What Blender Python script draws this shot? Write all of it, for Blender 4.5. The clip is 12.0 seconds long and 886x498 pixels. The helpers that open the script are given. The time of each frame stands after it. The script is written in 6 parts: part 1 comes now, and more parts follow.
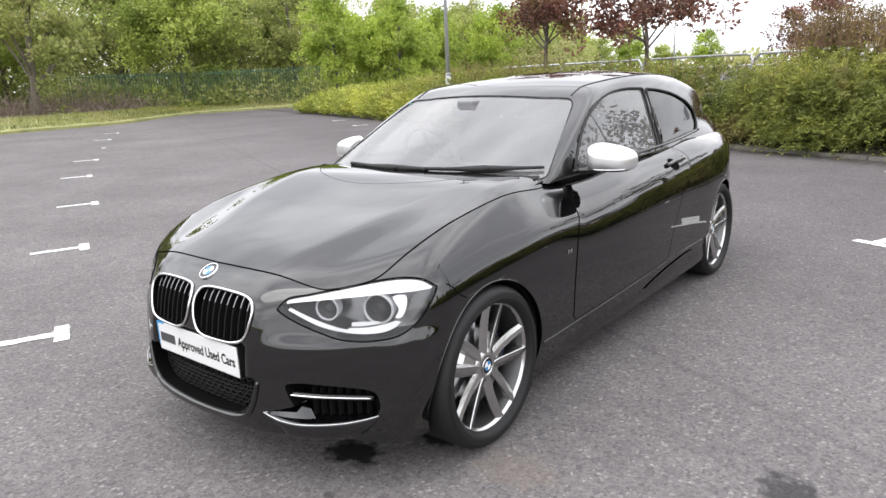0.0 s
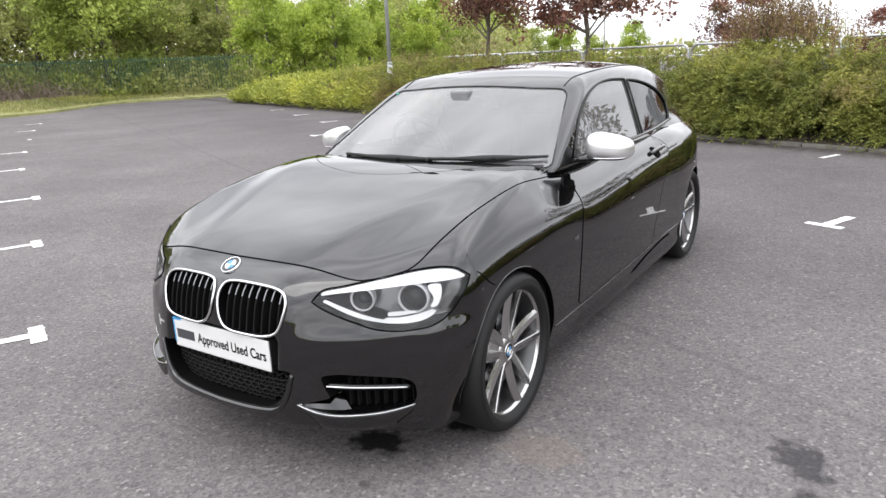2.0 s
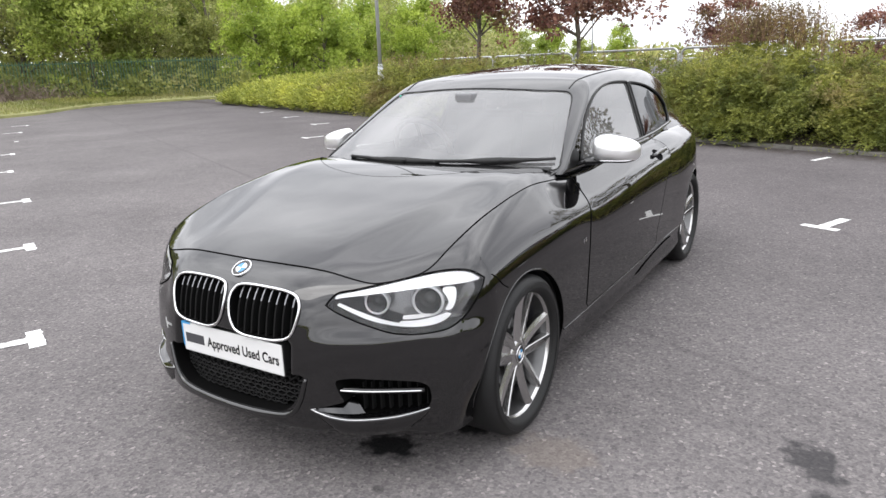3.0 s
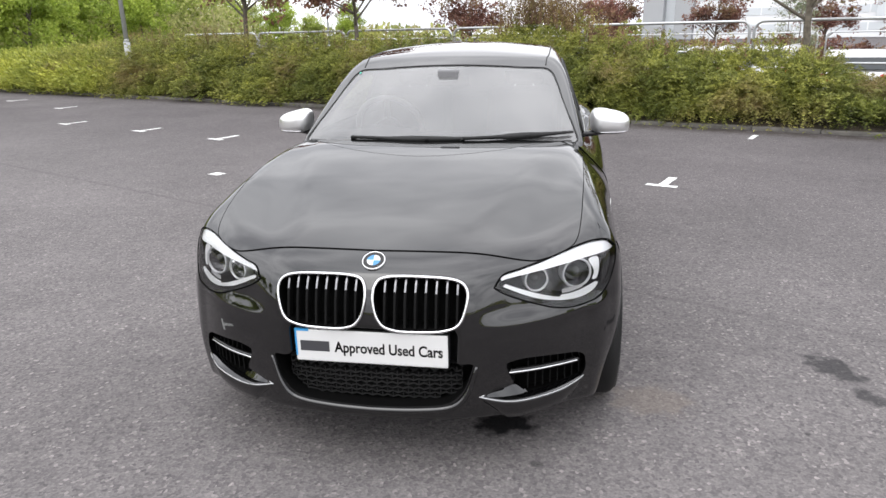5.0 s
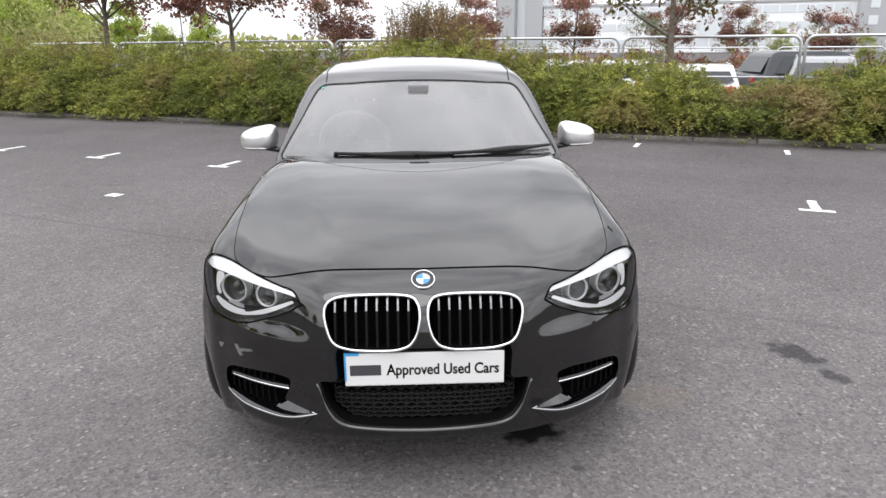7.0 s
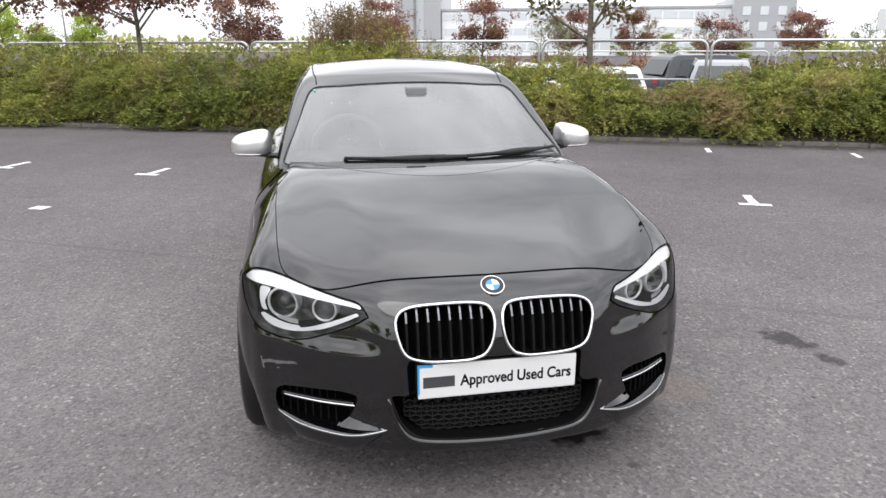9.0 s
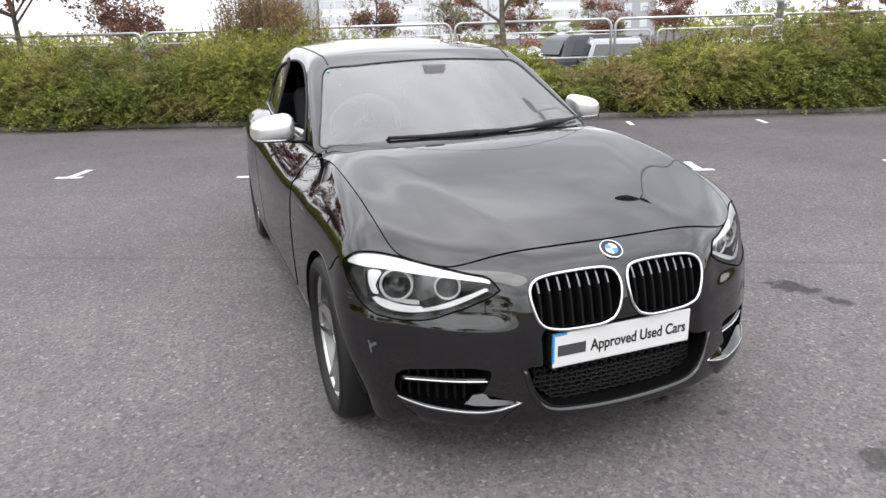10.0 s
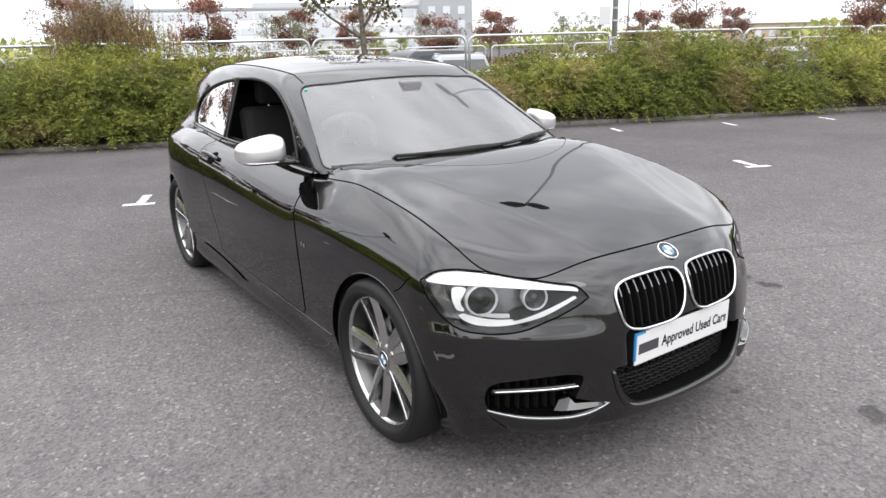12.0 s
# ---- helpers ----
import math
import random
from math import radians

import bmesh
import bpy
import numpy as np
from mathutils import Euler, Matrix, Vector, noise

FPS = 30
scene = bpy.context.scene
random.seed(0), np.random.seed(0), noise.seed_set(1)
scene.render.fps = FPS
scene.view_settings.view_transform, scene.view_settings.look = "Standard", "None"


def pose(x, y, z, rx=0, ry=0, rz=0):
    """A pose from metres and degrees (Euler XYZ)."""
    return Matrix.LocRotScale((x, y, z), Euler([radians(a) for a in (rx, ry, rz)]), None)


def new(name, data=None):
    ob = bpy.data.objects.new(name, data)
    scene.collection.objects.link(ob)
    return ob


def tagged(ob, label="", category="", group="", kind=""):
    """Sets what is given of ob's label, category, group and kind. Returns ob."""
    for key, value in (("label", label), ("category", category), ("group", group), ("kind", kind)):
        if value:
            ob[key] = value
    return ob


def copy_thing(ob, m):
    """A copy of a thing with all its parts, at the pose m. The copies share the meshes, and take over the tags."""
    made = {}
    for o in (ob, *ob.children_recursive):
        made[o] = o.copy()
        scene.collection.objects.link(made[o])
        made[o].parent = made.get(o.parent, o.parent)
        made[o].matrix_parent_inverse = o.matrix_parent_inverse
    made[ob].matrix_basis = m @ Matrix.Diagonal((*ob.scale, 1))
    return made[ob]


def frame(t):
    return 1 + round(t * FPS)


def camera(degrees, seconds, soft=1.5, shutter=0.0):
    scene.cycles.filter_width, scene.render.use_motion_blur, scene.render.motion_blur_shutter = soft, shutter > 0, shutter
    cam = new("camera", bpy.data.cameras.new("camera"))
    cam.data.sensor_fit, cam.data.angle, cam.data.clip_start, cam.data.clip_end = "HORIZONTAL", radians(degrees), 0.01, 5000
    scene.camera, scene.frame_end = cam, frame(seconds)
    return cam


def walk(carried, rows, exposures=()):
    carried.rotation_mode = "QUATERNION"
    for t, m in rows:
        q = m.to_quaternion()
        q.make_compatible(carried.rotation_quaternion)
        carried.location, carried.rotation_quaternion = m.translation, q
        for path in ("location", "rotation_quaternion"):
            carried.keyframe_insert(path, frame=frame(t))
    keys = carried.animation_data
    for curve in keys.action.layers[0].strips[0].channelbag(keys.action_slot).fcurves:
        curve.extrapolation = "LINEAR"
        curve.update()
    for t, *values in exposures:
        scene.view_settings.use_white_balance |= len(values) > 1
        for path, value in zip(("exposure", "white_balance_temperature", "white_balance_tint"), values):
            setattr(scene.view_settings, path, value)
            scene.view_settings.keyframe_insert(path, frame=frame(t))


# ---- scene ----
# camera: carried round the nose of the car at head height
cam = camera(66.22, 12.0)
ROWS = [
    (0.0, 2.219, -1.980, 1.410, 75.67, 2.51, 38.44),
    (0.5, 2.030, -2.126, 1.428, 74.79, 2.19, 34.40),
    (1.0, 1.970, -2.202, 1.436, 74.90, 1.80, 33.07),
    (1.5, 1.970, -2.207, 1.432, 74.75, 1.81, 33.04),
    (2.0, 1.969, -2.205, 1.432, 74.55, 2.25, 32.80),
    (2.5, 1.961, -2.215, 1.434, 74.75, 2.32, 32.77),
    (2.7, 1.952, -2.222, 1.432, 74.88, 2.29, 32.66),
    (4.3, 1.103, -2.576, 1.479, 72.83, 1.28, 18.32),
    (4.5, 0.961, -2.657, 1.489, 73.25, 1.57, 15.19),
    (5.0, 0.588, -2.709, 1.459, 72.41, 1.09, 9.34),
    (5.5, 0.265, -2.689, 1.477, 72.62, 0.59, 2.82),
    (6.0, 0.032, -2.729, 1.485, 72.71, 0.27, -1.48),
    (6.5, -0.016, -2.734, 1.483, 73.01, 0.31, -2.17),
    (7.0, -0.010, -2.739, 1.482, 73.19, 0.47, -2.22),
    (7.2, -0.016, -2.738, 1.478, 73.37, 0.44, -2.32),
    (8.8, -0.408, -2.667, 1.461, 72.68, 1.07, -8.26),
    (9.0, -0.529, -2.628, 1.480, 73.35, 0.14, -10.50),
    (9.5, -0.907, -2.549, 1.446, 73.09, 1.92, -16.45),
    (10.0, -1.226, -2.420, 1.433, 72.21, 1.64, -20.43),
    (10.5, -1.483, -2.268, 1.454, 73.03, 1.41, -25.89),
    (11.0, -1.780, -2.156, 1.458, 72.36, 2.05, -32.23),
    (11.5, -1.915, -2.092, 1.469, 73.18, 1.38, -35.17),
    (12.0, -1.937, -2.066, 1.464, 73.03, 1.40, -34.86),
]
walk(cam, [(t, pose(x, y, z, rx, ry, rz)) for t, x, y, z, rx, ry, rz in ROWS], [(0.0, 0.28), (2.5, 0.20), (4.5, 0.10), (6.5, 0.0), (9.0, 0.03), (10.5, 0.10), (12.0, 0.15)])

# ---- world and light: bright overcast ----
SUN_EL, SUN_ROT = 52, 200
world = bpy.data.worlds.new("sky")
scene.world = world
world.use_nodes = True
wn, wl = world.node_tree.nodes, world.node_tree.links
wn.clear()
sky = wn.new("ShaderNodeTexSky")
sky.sky_type, sky.sun_disc = "NISHITA", False
sky.sun_elevation, sky.sun_rotation = radians(SUN_EL), radians(SUN_ROT)
grey = wn.new("ShaderNodeHueSaturation")
grey.inputs["Saturation"].default_value = 0.12
wl.new(sky.outputs[0], grey.inputs["Color"])
tc = wn.new("ShaderNodeTexCoord")
mp = wn.new("ShaderNodeMapping")
mp.inputs["Scale"].default_value = (1.0, 1.0, 2.6)
wl.new(tc.outputs["Generated"], mp.inputs[0])
cl = wn.new("ShaderNodeTexNoise")
cl.inputs["Scale"].default_value, cl.inputs["Detail"].default_value = 2.2, 4.0
wl.new(mp.outputs[0], cl.inputs["Vector"])
cr = wn.new("ShaderNodeValToRGB")
cr.color_ramp.elements[0].position, cr.color_ramp.elements[0].color = 0.36, (12.4, 12.6, 13.5, 1)
cr.color_ramp.elements[1].position, cr.color_ramp.elements[1].color = 0.66, (23.8, 23.9, 24.8, 1)
wl.new(cl.outputs[0], cr.inputs[0])
mx = wn.new("ShaderNodeMixRGB")
mx.inputs[0].default_value = 0.8
wl.new(grey.outputs[0], mx.inputs[1])
wl.new(cr.outputs[0], mx.inputs[2])
# an overcast sky is brighter overhead than at the horizon
sep = wn.new("ShaderNodeSeparateXYZ")
wl.new(tc.outputs["Generated"], sep.inputs[0])
up = wn.new("ShaderNodeMapRange")
up.inputs["From Min"].default_value, up.inputs["From Max"].default_value = 0.0, 1.0
up.inputs["To Min"].default_value, up.inputs["To Max"].default_value = 0.78, 1.32
wl.new(sep.outputs["Z"], up.inputs["Value"])
dome = wn.new("ShaderNodeMixRGB")
dome.blend_type = "MULTIPLY"
dome.inputs[0].default_value = 1.0
wl.new(mx.outputs[0], dome.inputs[1])
wl.new(up.outputs[0], dome.inputs[2])
bg = wn.new("ShaderNodeBackground")
bg.inputs["Strength"].default_value = 0.13
wl.new(dome.outputs[0], bg.inputs["Color"])
wo = wn.new("ShaderNodeOutputWorld")
wl.new(bg.outputs[0], wo.inputs["Surface"])

sun_data = bpy.data.lights.new("sun", "SUN")
sun_data.energy, sun_data.angle, sun_data.color = 0.7, radians(35), (1.0, 0.97, 0.93)
sun = new("sun", sun_data)
sun.rotation_euler = (radians(90 - SUN_EL), 0, radians(180 - SUN_ROT))
scene.view_settings.exposure = 0.0

# ---- small tools ----
def mat(name, color=(0.5, 0.5, 0.5), rough=0.5, metal=0.0, coat=0.0, coat_rough=0.03, spec=0.5):
    m = bpy.data.materials.new(name)
    m.use_nodes = True
    b = m.node_tree.nodes["Principled BSDF"]
    b.inputs["Base Color"].default_value = (*color, 1)
    b.inputs["Roughness"].default_value = rough
    b.inputs["Metallic"].default_value = metal
    b.inputs["Coat Weight"].default_value = coat
    b.inputs["Coat Roughness"].default_value = coat_rough
    b.inputs["Specular IOR Level"].default_value = spec
    return m


def nodes_of(m):
    t = m.node_tree
    return t.nodes, t.links, t.nodes["Principled BSDF"]


def noise_node(m, scale, detail=4.0, rough=0.55, vec="Object"):
    n, l, b = nodes_of(m)
    c = n.new("ShaderNodeTexCoord")
    t = n.new("ShaderNodeTexNoise")
    t.inputs["Scale"].default_value, t.inputs["Detail"].default_value, t.inputs["Roughness"].default_value = scale, detail, rough
    l.new(c.outputs[vec], t.inputs["Vector"])
    return t


def ramp_node(m, src, stops):
    n, l, b = nodes_of(m)
    r = n.new("ShaderNodeValToRGB")
    e = r.color_ramp.elements
    while len(e) < len(stops):
        e.new(0.5)
    for k, (p, c) in enumerate(stops):
        e[k].position = p
        e[k].color = (*c, 1) if len(c) == 3 else c
    l.new(src, r.inputs[0])
    return r


def mix_node(m, fac, a, b_, mode="MIX"):
    n, l, b = nodes_of(m)
    x = n.new("ShaderNodeMixRGB")
    x.blend_type = mode
    for sock, v in ((x.inputs[0], fac), (x.inputs[1], a), (x.inputs[2], b_)):
        if isinstance(v, (int, float)):
            sock.default_value = v
        elif isinstance(v, tuple):
            sock.default_value = (*v, 1)
        else:
            l.new(v, sock)
    return x


def bump_node(m, height, strength=0.3, dist=0.01):
    n, l, b = nodes_of(m)
    x = n.new("ShaderNodeBump")
    x.inputs["Strength"].default_value, x.inputs["Distance"].default_value = strength, dist
    l.new(height, x.inputs["Height"])
    l.new(x.outputs[0], b.inputs["Normal"])
    return x


def mesh_ob(name, verts, faces, material=None, parent=None, label="", smooth=True):
    me = bpy.data.meshes.new(name)
    me.from_pydata([tuple(map(float, v)) for v in verts], [], [tuple(dict.fromkeys(map(int, f))) for f in faces])
    me.update()
    if smooth:
        me.polygons.foreach_set("use_smooth", [True] * len(me.polygons))
    ob = new(name, me)
    for x in material if isinstance(material, (list, tuple)) else [material]:
        if x:
            me.materials.append(x)
    if parent:
        ob.parent = parent
    if label:
        tagged(ob, label)
    return ob


def part(name, bm, material, parent=None, label="", smooth=False):
    me = bpy.data.meshes.new(name)
    bm.normal_update()
    bm.to_mesh(me)
    bm.free()
    if smooth:
        me.polygons.foreach_set("use_smooth", [True] * len(me.polygons))
    me.materials.append(material)
    ob = new(name, me)
    if parent:
        ob.parent = parent
    if label:
        tagged(ob, label)
    return ob


def thing(name, label, category, at=None, group="", kind=""):
    e = new(name)
    e.empty_display_size = 0.1
    if at is not None:
        e.matrix_basis = at
    return tagged(e, label, category, group, kind)


def box(bm, lo, hi, bevel=0.0, seg=2):
    r = bmesh.ops.create_cube(bm, size=1.0)
    c = [(a + b) / 2 for a, b in zip(lo, hi)]
    for v in r["verts"]:
        v.co = Vector([v.co[i] * (hi[i] - lo[i]) + c[i] for i in range(3)])
    if bevel:
        es = list({e for v in r["verts"] for e in v.link_edges})
        bmesh.ops.bevel(bm, geom=es, offset=bevel, segments=seg, affect="EDGES", profile=0.5)
    return r["verts"]


def cyl(bm, a, b, r1, r2=None, seg=24, caps=True):
    a, b = Vector(a), Vector(b)
    d = b - a
    m = Matrix.Translation((a + b) / 2) @ d.to_track_quat("Z", "Y").to_matrix().to_4x4()
    return bmesh.ops.create_cone(bm, cap_ends=caps, segments=seg, radius1=r1, radius2=r1 if r2 is None else r2, depth=d.length, matrix=m)["verts"]


def lathe(bm, prof, seg=64, m=Matrix(), closed=False):
    """Turn (radius, height) pairs about the x axis; height runs along x."""
    rings = []
    for k in range(seg):
        a = 2 * math.pi * k / seg
        rings.append([bm.verts.new(m @ Vector((h, r * math.cos(a), r * math.sin(a)))) for r, h in prof])
    n = len(prof)
    for k in range(seg):
        p, q = rings[k], rings[(k + 1) % seg]
        for i in range(n if closed else n - 1):
            j = (i + 1) % n
            f = bm.faces.new((p[i], p[j], q[j], q[i]))
            f.smooth = True


def tube(name, pts, r, material, parent=None, label="", cyclic=False, res=4, flat=1.0):
    """A round bar along a line of points, as a mesh."""
    P = [Vector(p) for p in pts]
    n = len(P)
    bm = bmesh.new()
    rings = []
    side = None
    for i in range(n):
        a = P[(i - 1) % n] if cyclic or i else P[i]
        b = P[(i + 1) % n] if cyclic or i < n - 1 else P[i]
        d = (b - a).normalized()
        if side is None:
            side = d.cross(Vector((0, 0, 1)))
            if side.length < 0.05:
                side = d.cross(Vector((1, 0, 0)))
        side = (side - d * side.dot(d)).normalized()
        up = d.cross(side)
        rr = r[i] if isinstance(r, (list, tuple)) else r
        seg = res * 2
        rings.append([bm.verts.new(P[i] + side * rr * math.cos(2 * math.pi * k / seg) + up * rr * flat * math.sin(2 * math.pi * k / seg)) for k in range(seg)])
    m = len(rings[0])
    for i in range(n if cyclic else n - 1):
        p, q = rings[i], rings[(i + 1) % n]
        for k in range(m):
            bm.faces.new((p[k], p[(k + 1) % m], q[(k + 1) % m], q[k])).smooth = True
    if not cyclic:
        bm.faces.new(rings[0])
        bm.faces.new(list(reversed(rings[-1])))
    bmesh.ops.recalc_face_normals(bm, faces=bm.faces)
    return part(name, bm, material, parent, label)


def smooth_line(pts, per=8, cyclic=False):
    """Catmull-Rom through 2D or 3D points."""
    P = np.array(pts, float)
    n = len(P)
    out = []
    for i in range(n if cyclic else n - 1):
        g = (lambda k: P[k % n]) if cyclic else (lambda k: P[min(max(k, 0), n - 1)])
        p0, p1, p2, p3 = g(i - 1), g(i), g(i + 1), g(i + 2)
        for s in range(per):
            t = s / per
            out.append(0.5 * (2 * p1 + (p2 - p0) * t + (2 * p0 - 5 * p1 + 4 * p2 - p3) * t * t + (3 * p1 - p0 - 3 * p2 + p3) * t ** 3))
    if not cyclic:
        out.append(P[-1])
    return np.array(out)


def rounded(pts, r, n=6):
    """A closed 2D outline with rounded corners; r is one radius or one for each corner."""
    P = [Vector(p) for p in pts]
    out = []
    for i, p in enumerate(P):
        a, b = P[i - 1], P[(i + 1) % len(P)]
        rr = r[i] if isinstance(r, (list, tuple)) else r
        da, db = (a - p), (b - p)
        k = min(rr, da.length * 0.48, db.length * 0.48)
        s, e = p + da.normalized() * k, p + db.normalized() * k
        for j in range(n + 1):
            t = j / n
            out.append(tuple(s * (1 - t) ** 2 + p * 2 * t * (1 - t) + e * t * t))
    return np.array(out)


def inside(poly, x, y):
    """Even-odd test of arrays of points against a closed outline."""
    poly = np.asarray(poly)
    x, y = np.asarray(x), np.asarray(y)
    r = np.zeros(x.shape, bool)
    n = len(poly)
    for i in range(n):
        x1, y1 = poly[i - 1]
        x2, y2 = poly[i]
        if y1 == y2:
            continue
        c = (y1 > y) != (y2 > y)
        r ^= c & (x < (x2 - x1) * (y - y1) / (y2 - y1) + x1)
    return r


def nearest_on(poly, x, y):
    """The nearest point of a closed outline for arrays of points, and its distance."""
    poly = np.asarray(poly)
    best = np.full(x.shape, 1e9)
    bx, by = x.copy(), y.copy()
    for i in range(len(poly)):
        a, b = poly[i - 1], poly[i]
        d = b - a
        L = d @ d
        if L < 1e-12:
            continue
        t = np.clip(((x - a[0]) * d[0] + (y - a[1]) * d[1]) / L, 0, 1)
        px, py = a[0] + t * d[0], a[1] + t * d[1]
        e = np.hypot(px - x, py - y)
        m = e < best
        best[m], bx[m], by[m] = e[m], px[m], py[m]
    return bx, by, best


def curve_fn(*pairs):
    """A smooth function through (x, value) pairs, for arrays."""
    X = np.array([p[0] for p in pairs], float)
    Y = np.array([p[1] for p in pairs], float)
    h = np.diff(X)
    d = np.diff(Y) / h
    m = np.zeros(len(X))
    m[0], m[-1] = d[0], d[-1]
    m[1:-1] = (d[:-1] * h[1:] + d[1:] * h[:-1]) / (h[:-1] + h[1:])

    def f(x):
        x = np.asarray(x, float)
        xc = np.clip(x, X[0], X[-1])
        i = np.clip(np.searchsorted(X, xc) - 1, 0, len(h) - 1)
        t = (xc - X[i]) / h[i]
        v = (2 * t ** 3 - 3 * t ** 2 + 1) * Y[i] + (t ** 3 - 2 * t ** 2 + t) * h[i] * m[i] + (-2 * t ** 3 + 3 * t ** 2) * Y[i + 1] + (t ** 3 - t ** 2) * h[i] * m[i + 1]
        return v + np.where(x < X[0], (x - X[0]) * m[0], 0) + np.where(x > X[-1], (x - X[-1]) * m[-1], 0)
    return f


def smax(a, b, r):
    """The larger of two, blended over r."""
    h = np.clip(0.5 + 0.5 * (a - b) / r, 0, 1)
    return b + (a - b) * h + r * h * (1 - h)

# ---- materials ----
M_PAINT = mat("black_paint", (0.0018, 0.0018, 0.002), 0.5, 0.0, 1.0, 0.015, 0.0)
M_PAINT.node_tree.nodes["Principled BSDF"].inputs["Coat IOR"].default_value = 1.74
M_GLOSS = mat("gloss_black_trim", (0.006, 0.006, 0.006), 0.12)
M_RUBBER = mat("black_rubber", (0.012, 0.012, 0.012), 0.7)
M_PLASTIC = mat("dark_plastic", (0.010, 0.010, 0.010), 0.5, spec=0.3)
M_CHROME = mat("chrome", (0.75, 0.75, 0.76), 0.12, 1.0)
M_SATIN = mat("satin_aluminium", (0.72, 0.72, 0.73), 0.3, 1.0)
M_RIM = mat("ferric_grey_alloy", (0.52, 0.515, 0.51), 0.22, 1.0)
# the rim's alloy again, darkened for the shade inside the wheel
M_BARREL = mat("shaded_alloy_barrel", (0.15, 0.15, 0.15), 0.35, 0.9)
M_TIP = mat("bar_tip_grey", (0.20, 0.20, 0.21), 0.35, 1.0)
M_BAR = mat("grille_bar_black", (0.004, 0.004, 0.004), 0.75, spec=0.15)
# near-black for recesses, their shade put into the colour; also for panel gaps
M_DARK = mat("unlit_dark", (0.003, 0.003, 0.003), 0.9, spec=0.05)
M_WHITE = mat("white_paint", (0.75, 0.75, 0.74), 0.5)


def glass_mat(name, tint=(0.9, 0.92, 0.92), rough=0.0, amount=0.85, ior=1.9, film=0.0):
    m = bpy.data.materials.new(name)
    m.use_nodes = True
    n, l = m.node_tree.nodes, m.node_tree.links
    n.clear()
    t = n.new("ShaderNodeBsdfTransparent")
    t.inputs[0].default_value = (*[c * amount for c in tint], 1)
    g = n.new("ShaderNodeBsdfGlossy")
    g.inputs["Roughness"].default_value = rough
    f = n.new("ShaderNodeFresnel")
    f.inputs["IOR"].default_value = ior
    x = n.new("ShaderNodeMixShader")
    l.new(f.outputs[0], x.inputs[0])
    l.new(t.outputs[0], x.inputs[1])
    l.new(g.outputs[0], x.inputs[2])
    # pale diffuse share that brightens the glass: haze put into the material
    haze = n.new("ShaderNodeBsdfDiffuse")
    haze.inputs[0].default_value = (0.8, 0.8, 0.8, 1)
    y = n.new("ShaderNodeMixShader")
    y.inputs[0].default_value = film
    l.new(x.outputs[0], y.inputs[1])
    l.new(haze.outputs[0], y.inputs[2])
    o = n.new("ShaderNodeOutputMaterial")
    l.new(y.outputs[0], o.inputs[0])
    return m


M_GLASS = glass_mat("clear_tinted_glass", (0.84, 0.88, 0.87), 0.0, 0.32, 2.1, 0.11)
M_PRIVACY = glass_mat("dark_privacy_glass", (0.20, 0.22, 0.22), 0.0, 0.6, 1.6)
M_LENS = glass_mat("lamp_lens", (1, 1, 1), 0.0, 0.97, 1.5)
M_TARMAC = mat("worn_asphalt", (0.12, 0.12, 0.12), 0.85)

M_PLATE = mat("plate_white", (0.64, 0.64, 0.63), 0.25)
M_BLUE = mat("plate_blue", (0.04, 0.27, 0.55), 0.35)
M_BADGE = mat("badge_sky_blue", (0.06, 0.22, 0.42), 0.2)
M_INK = mat("plate_ink", (0.05, 0.05, 0.055), 0.4)
M_HOUSING = mat("lamp_housing", (0.16, 0.16, 0.165), 0.25, 0.85)
M_BROW = mat("light_guide", (0.90, 0.91, 0.92), 0.28, 0.25)
M_RING = mat("pale_ring", (0.72, 0.73, 0.75), 0.22, 0.2)
M_PROJ = mat("projector_glass", (0.015, 0.016, 0.018), 0.05)
M_CAP = mat("mirror_cap_silver", (0.80, 0.80, 0.80), 0.30, 0.85)
M_MIRROR = mat("mirror_glass", (0.85, 0.85, 0.85), 0.02, 1.0)
M_TYRE = mat("tyre_rubber", (0.009, 0.009, 0.009), 0.6, spec=0.35)
M_DISC = mat("brake_steel", (0.45, 0.45, 0.46), 0.35, 1.0)
M_CALIPER = mat("caliper_blue", (0.006, 0.010, 0.05), 0.45)
M_TRIM = mat("cabin_plastic", (0.035, 0.035, 0.036), 0.6)
M_LEATHER = mat("grey_leather", (0.16, 0.16, 0.165), 0.5)
M_GRIP = mat("pale_grey_grip", (0.48, 0.48, 0.49), 0.5)
M_SEAT = mat("seat_cloth", (0.010, 0.010, 0.011), 0.85)
M_LINING = mat("headlining_cloth", (0.25, 0.25, 0.24), 0.9)
M_RED = mat("tail_lamp_red", (0.45, 0.01, 0.015), 0.12)
M_GREEN = mat("sticker_green", (0.02, 0.5, 0.35), 0.5)
M_KERB = mat("kerb_concrete", (0.28, 0.27, 0.25), 0.85)
M_SOIL = mat("soil", (0.05, 0.038, 0.025), 0.95)
M_LINE = mat("line_paint", (0.72, 0.72, 0.70), 0.7)
# core inside the shrubs: twigs and their inner shade in one dark colour
M_TWIG_SHADE = mat("twigs", (0.045, 0.032, 0.02), 0.9)
M_GALV = mat("galvanised_steel", (0.52, 0.53, 0.54), 0.42, 0.75)
M_COLUMN = mat("column_grey_steel", (0.40, 0.41, 0.42), 0.6, 0.0)
M_SHOOT = mat("reddish_shoots", (0.15, 0.085, 0.055), 0.9)
M_SIGN = mat("pale_sign", (0.6, 0.61, 0.62), 0.45)
M_LENSGREY = mat("lantern_glass", (0.3, 0.3, 0.3), 0.2)


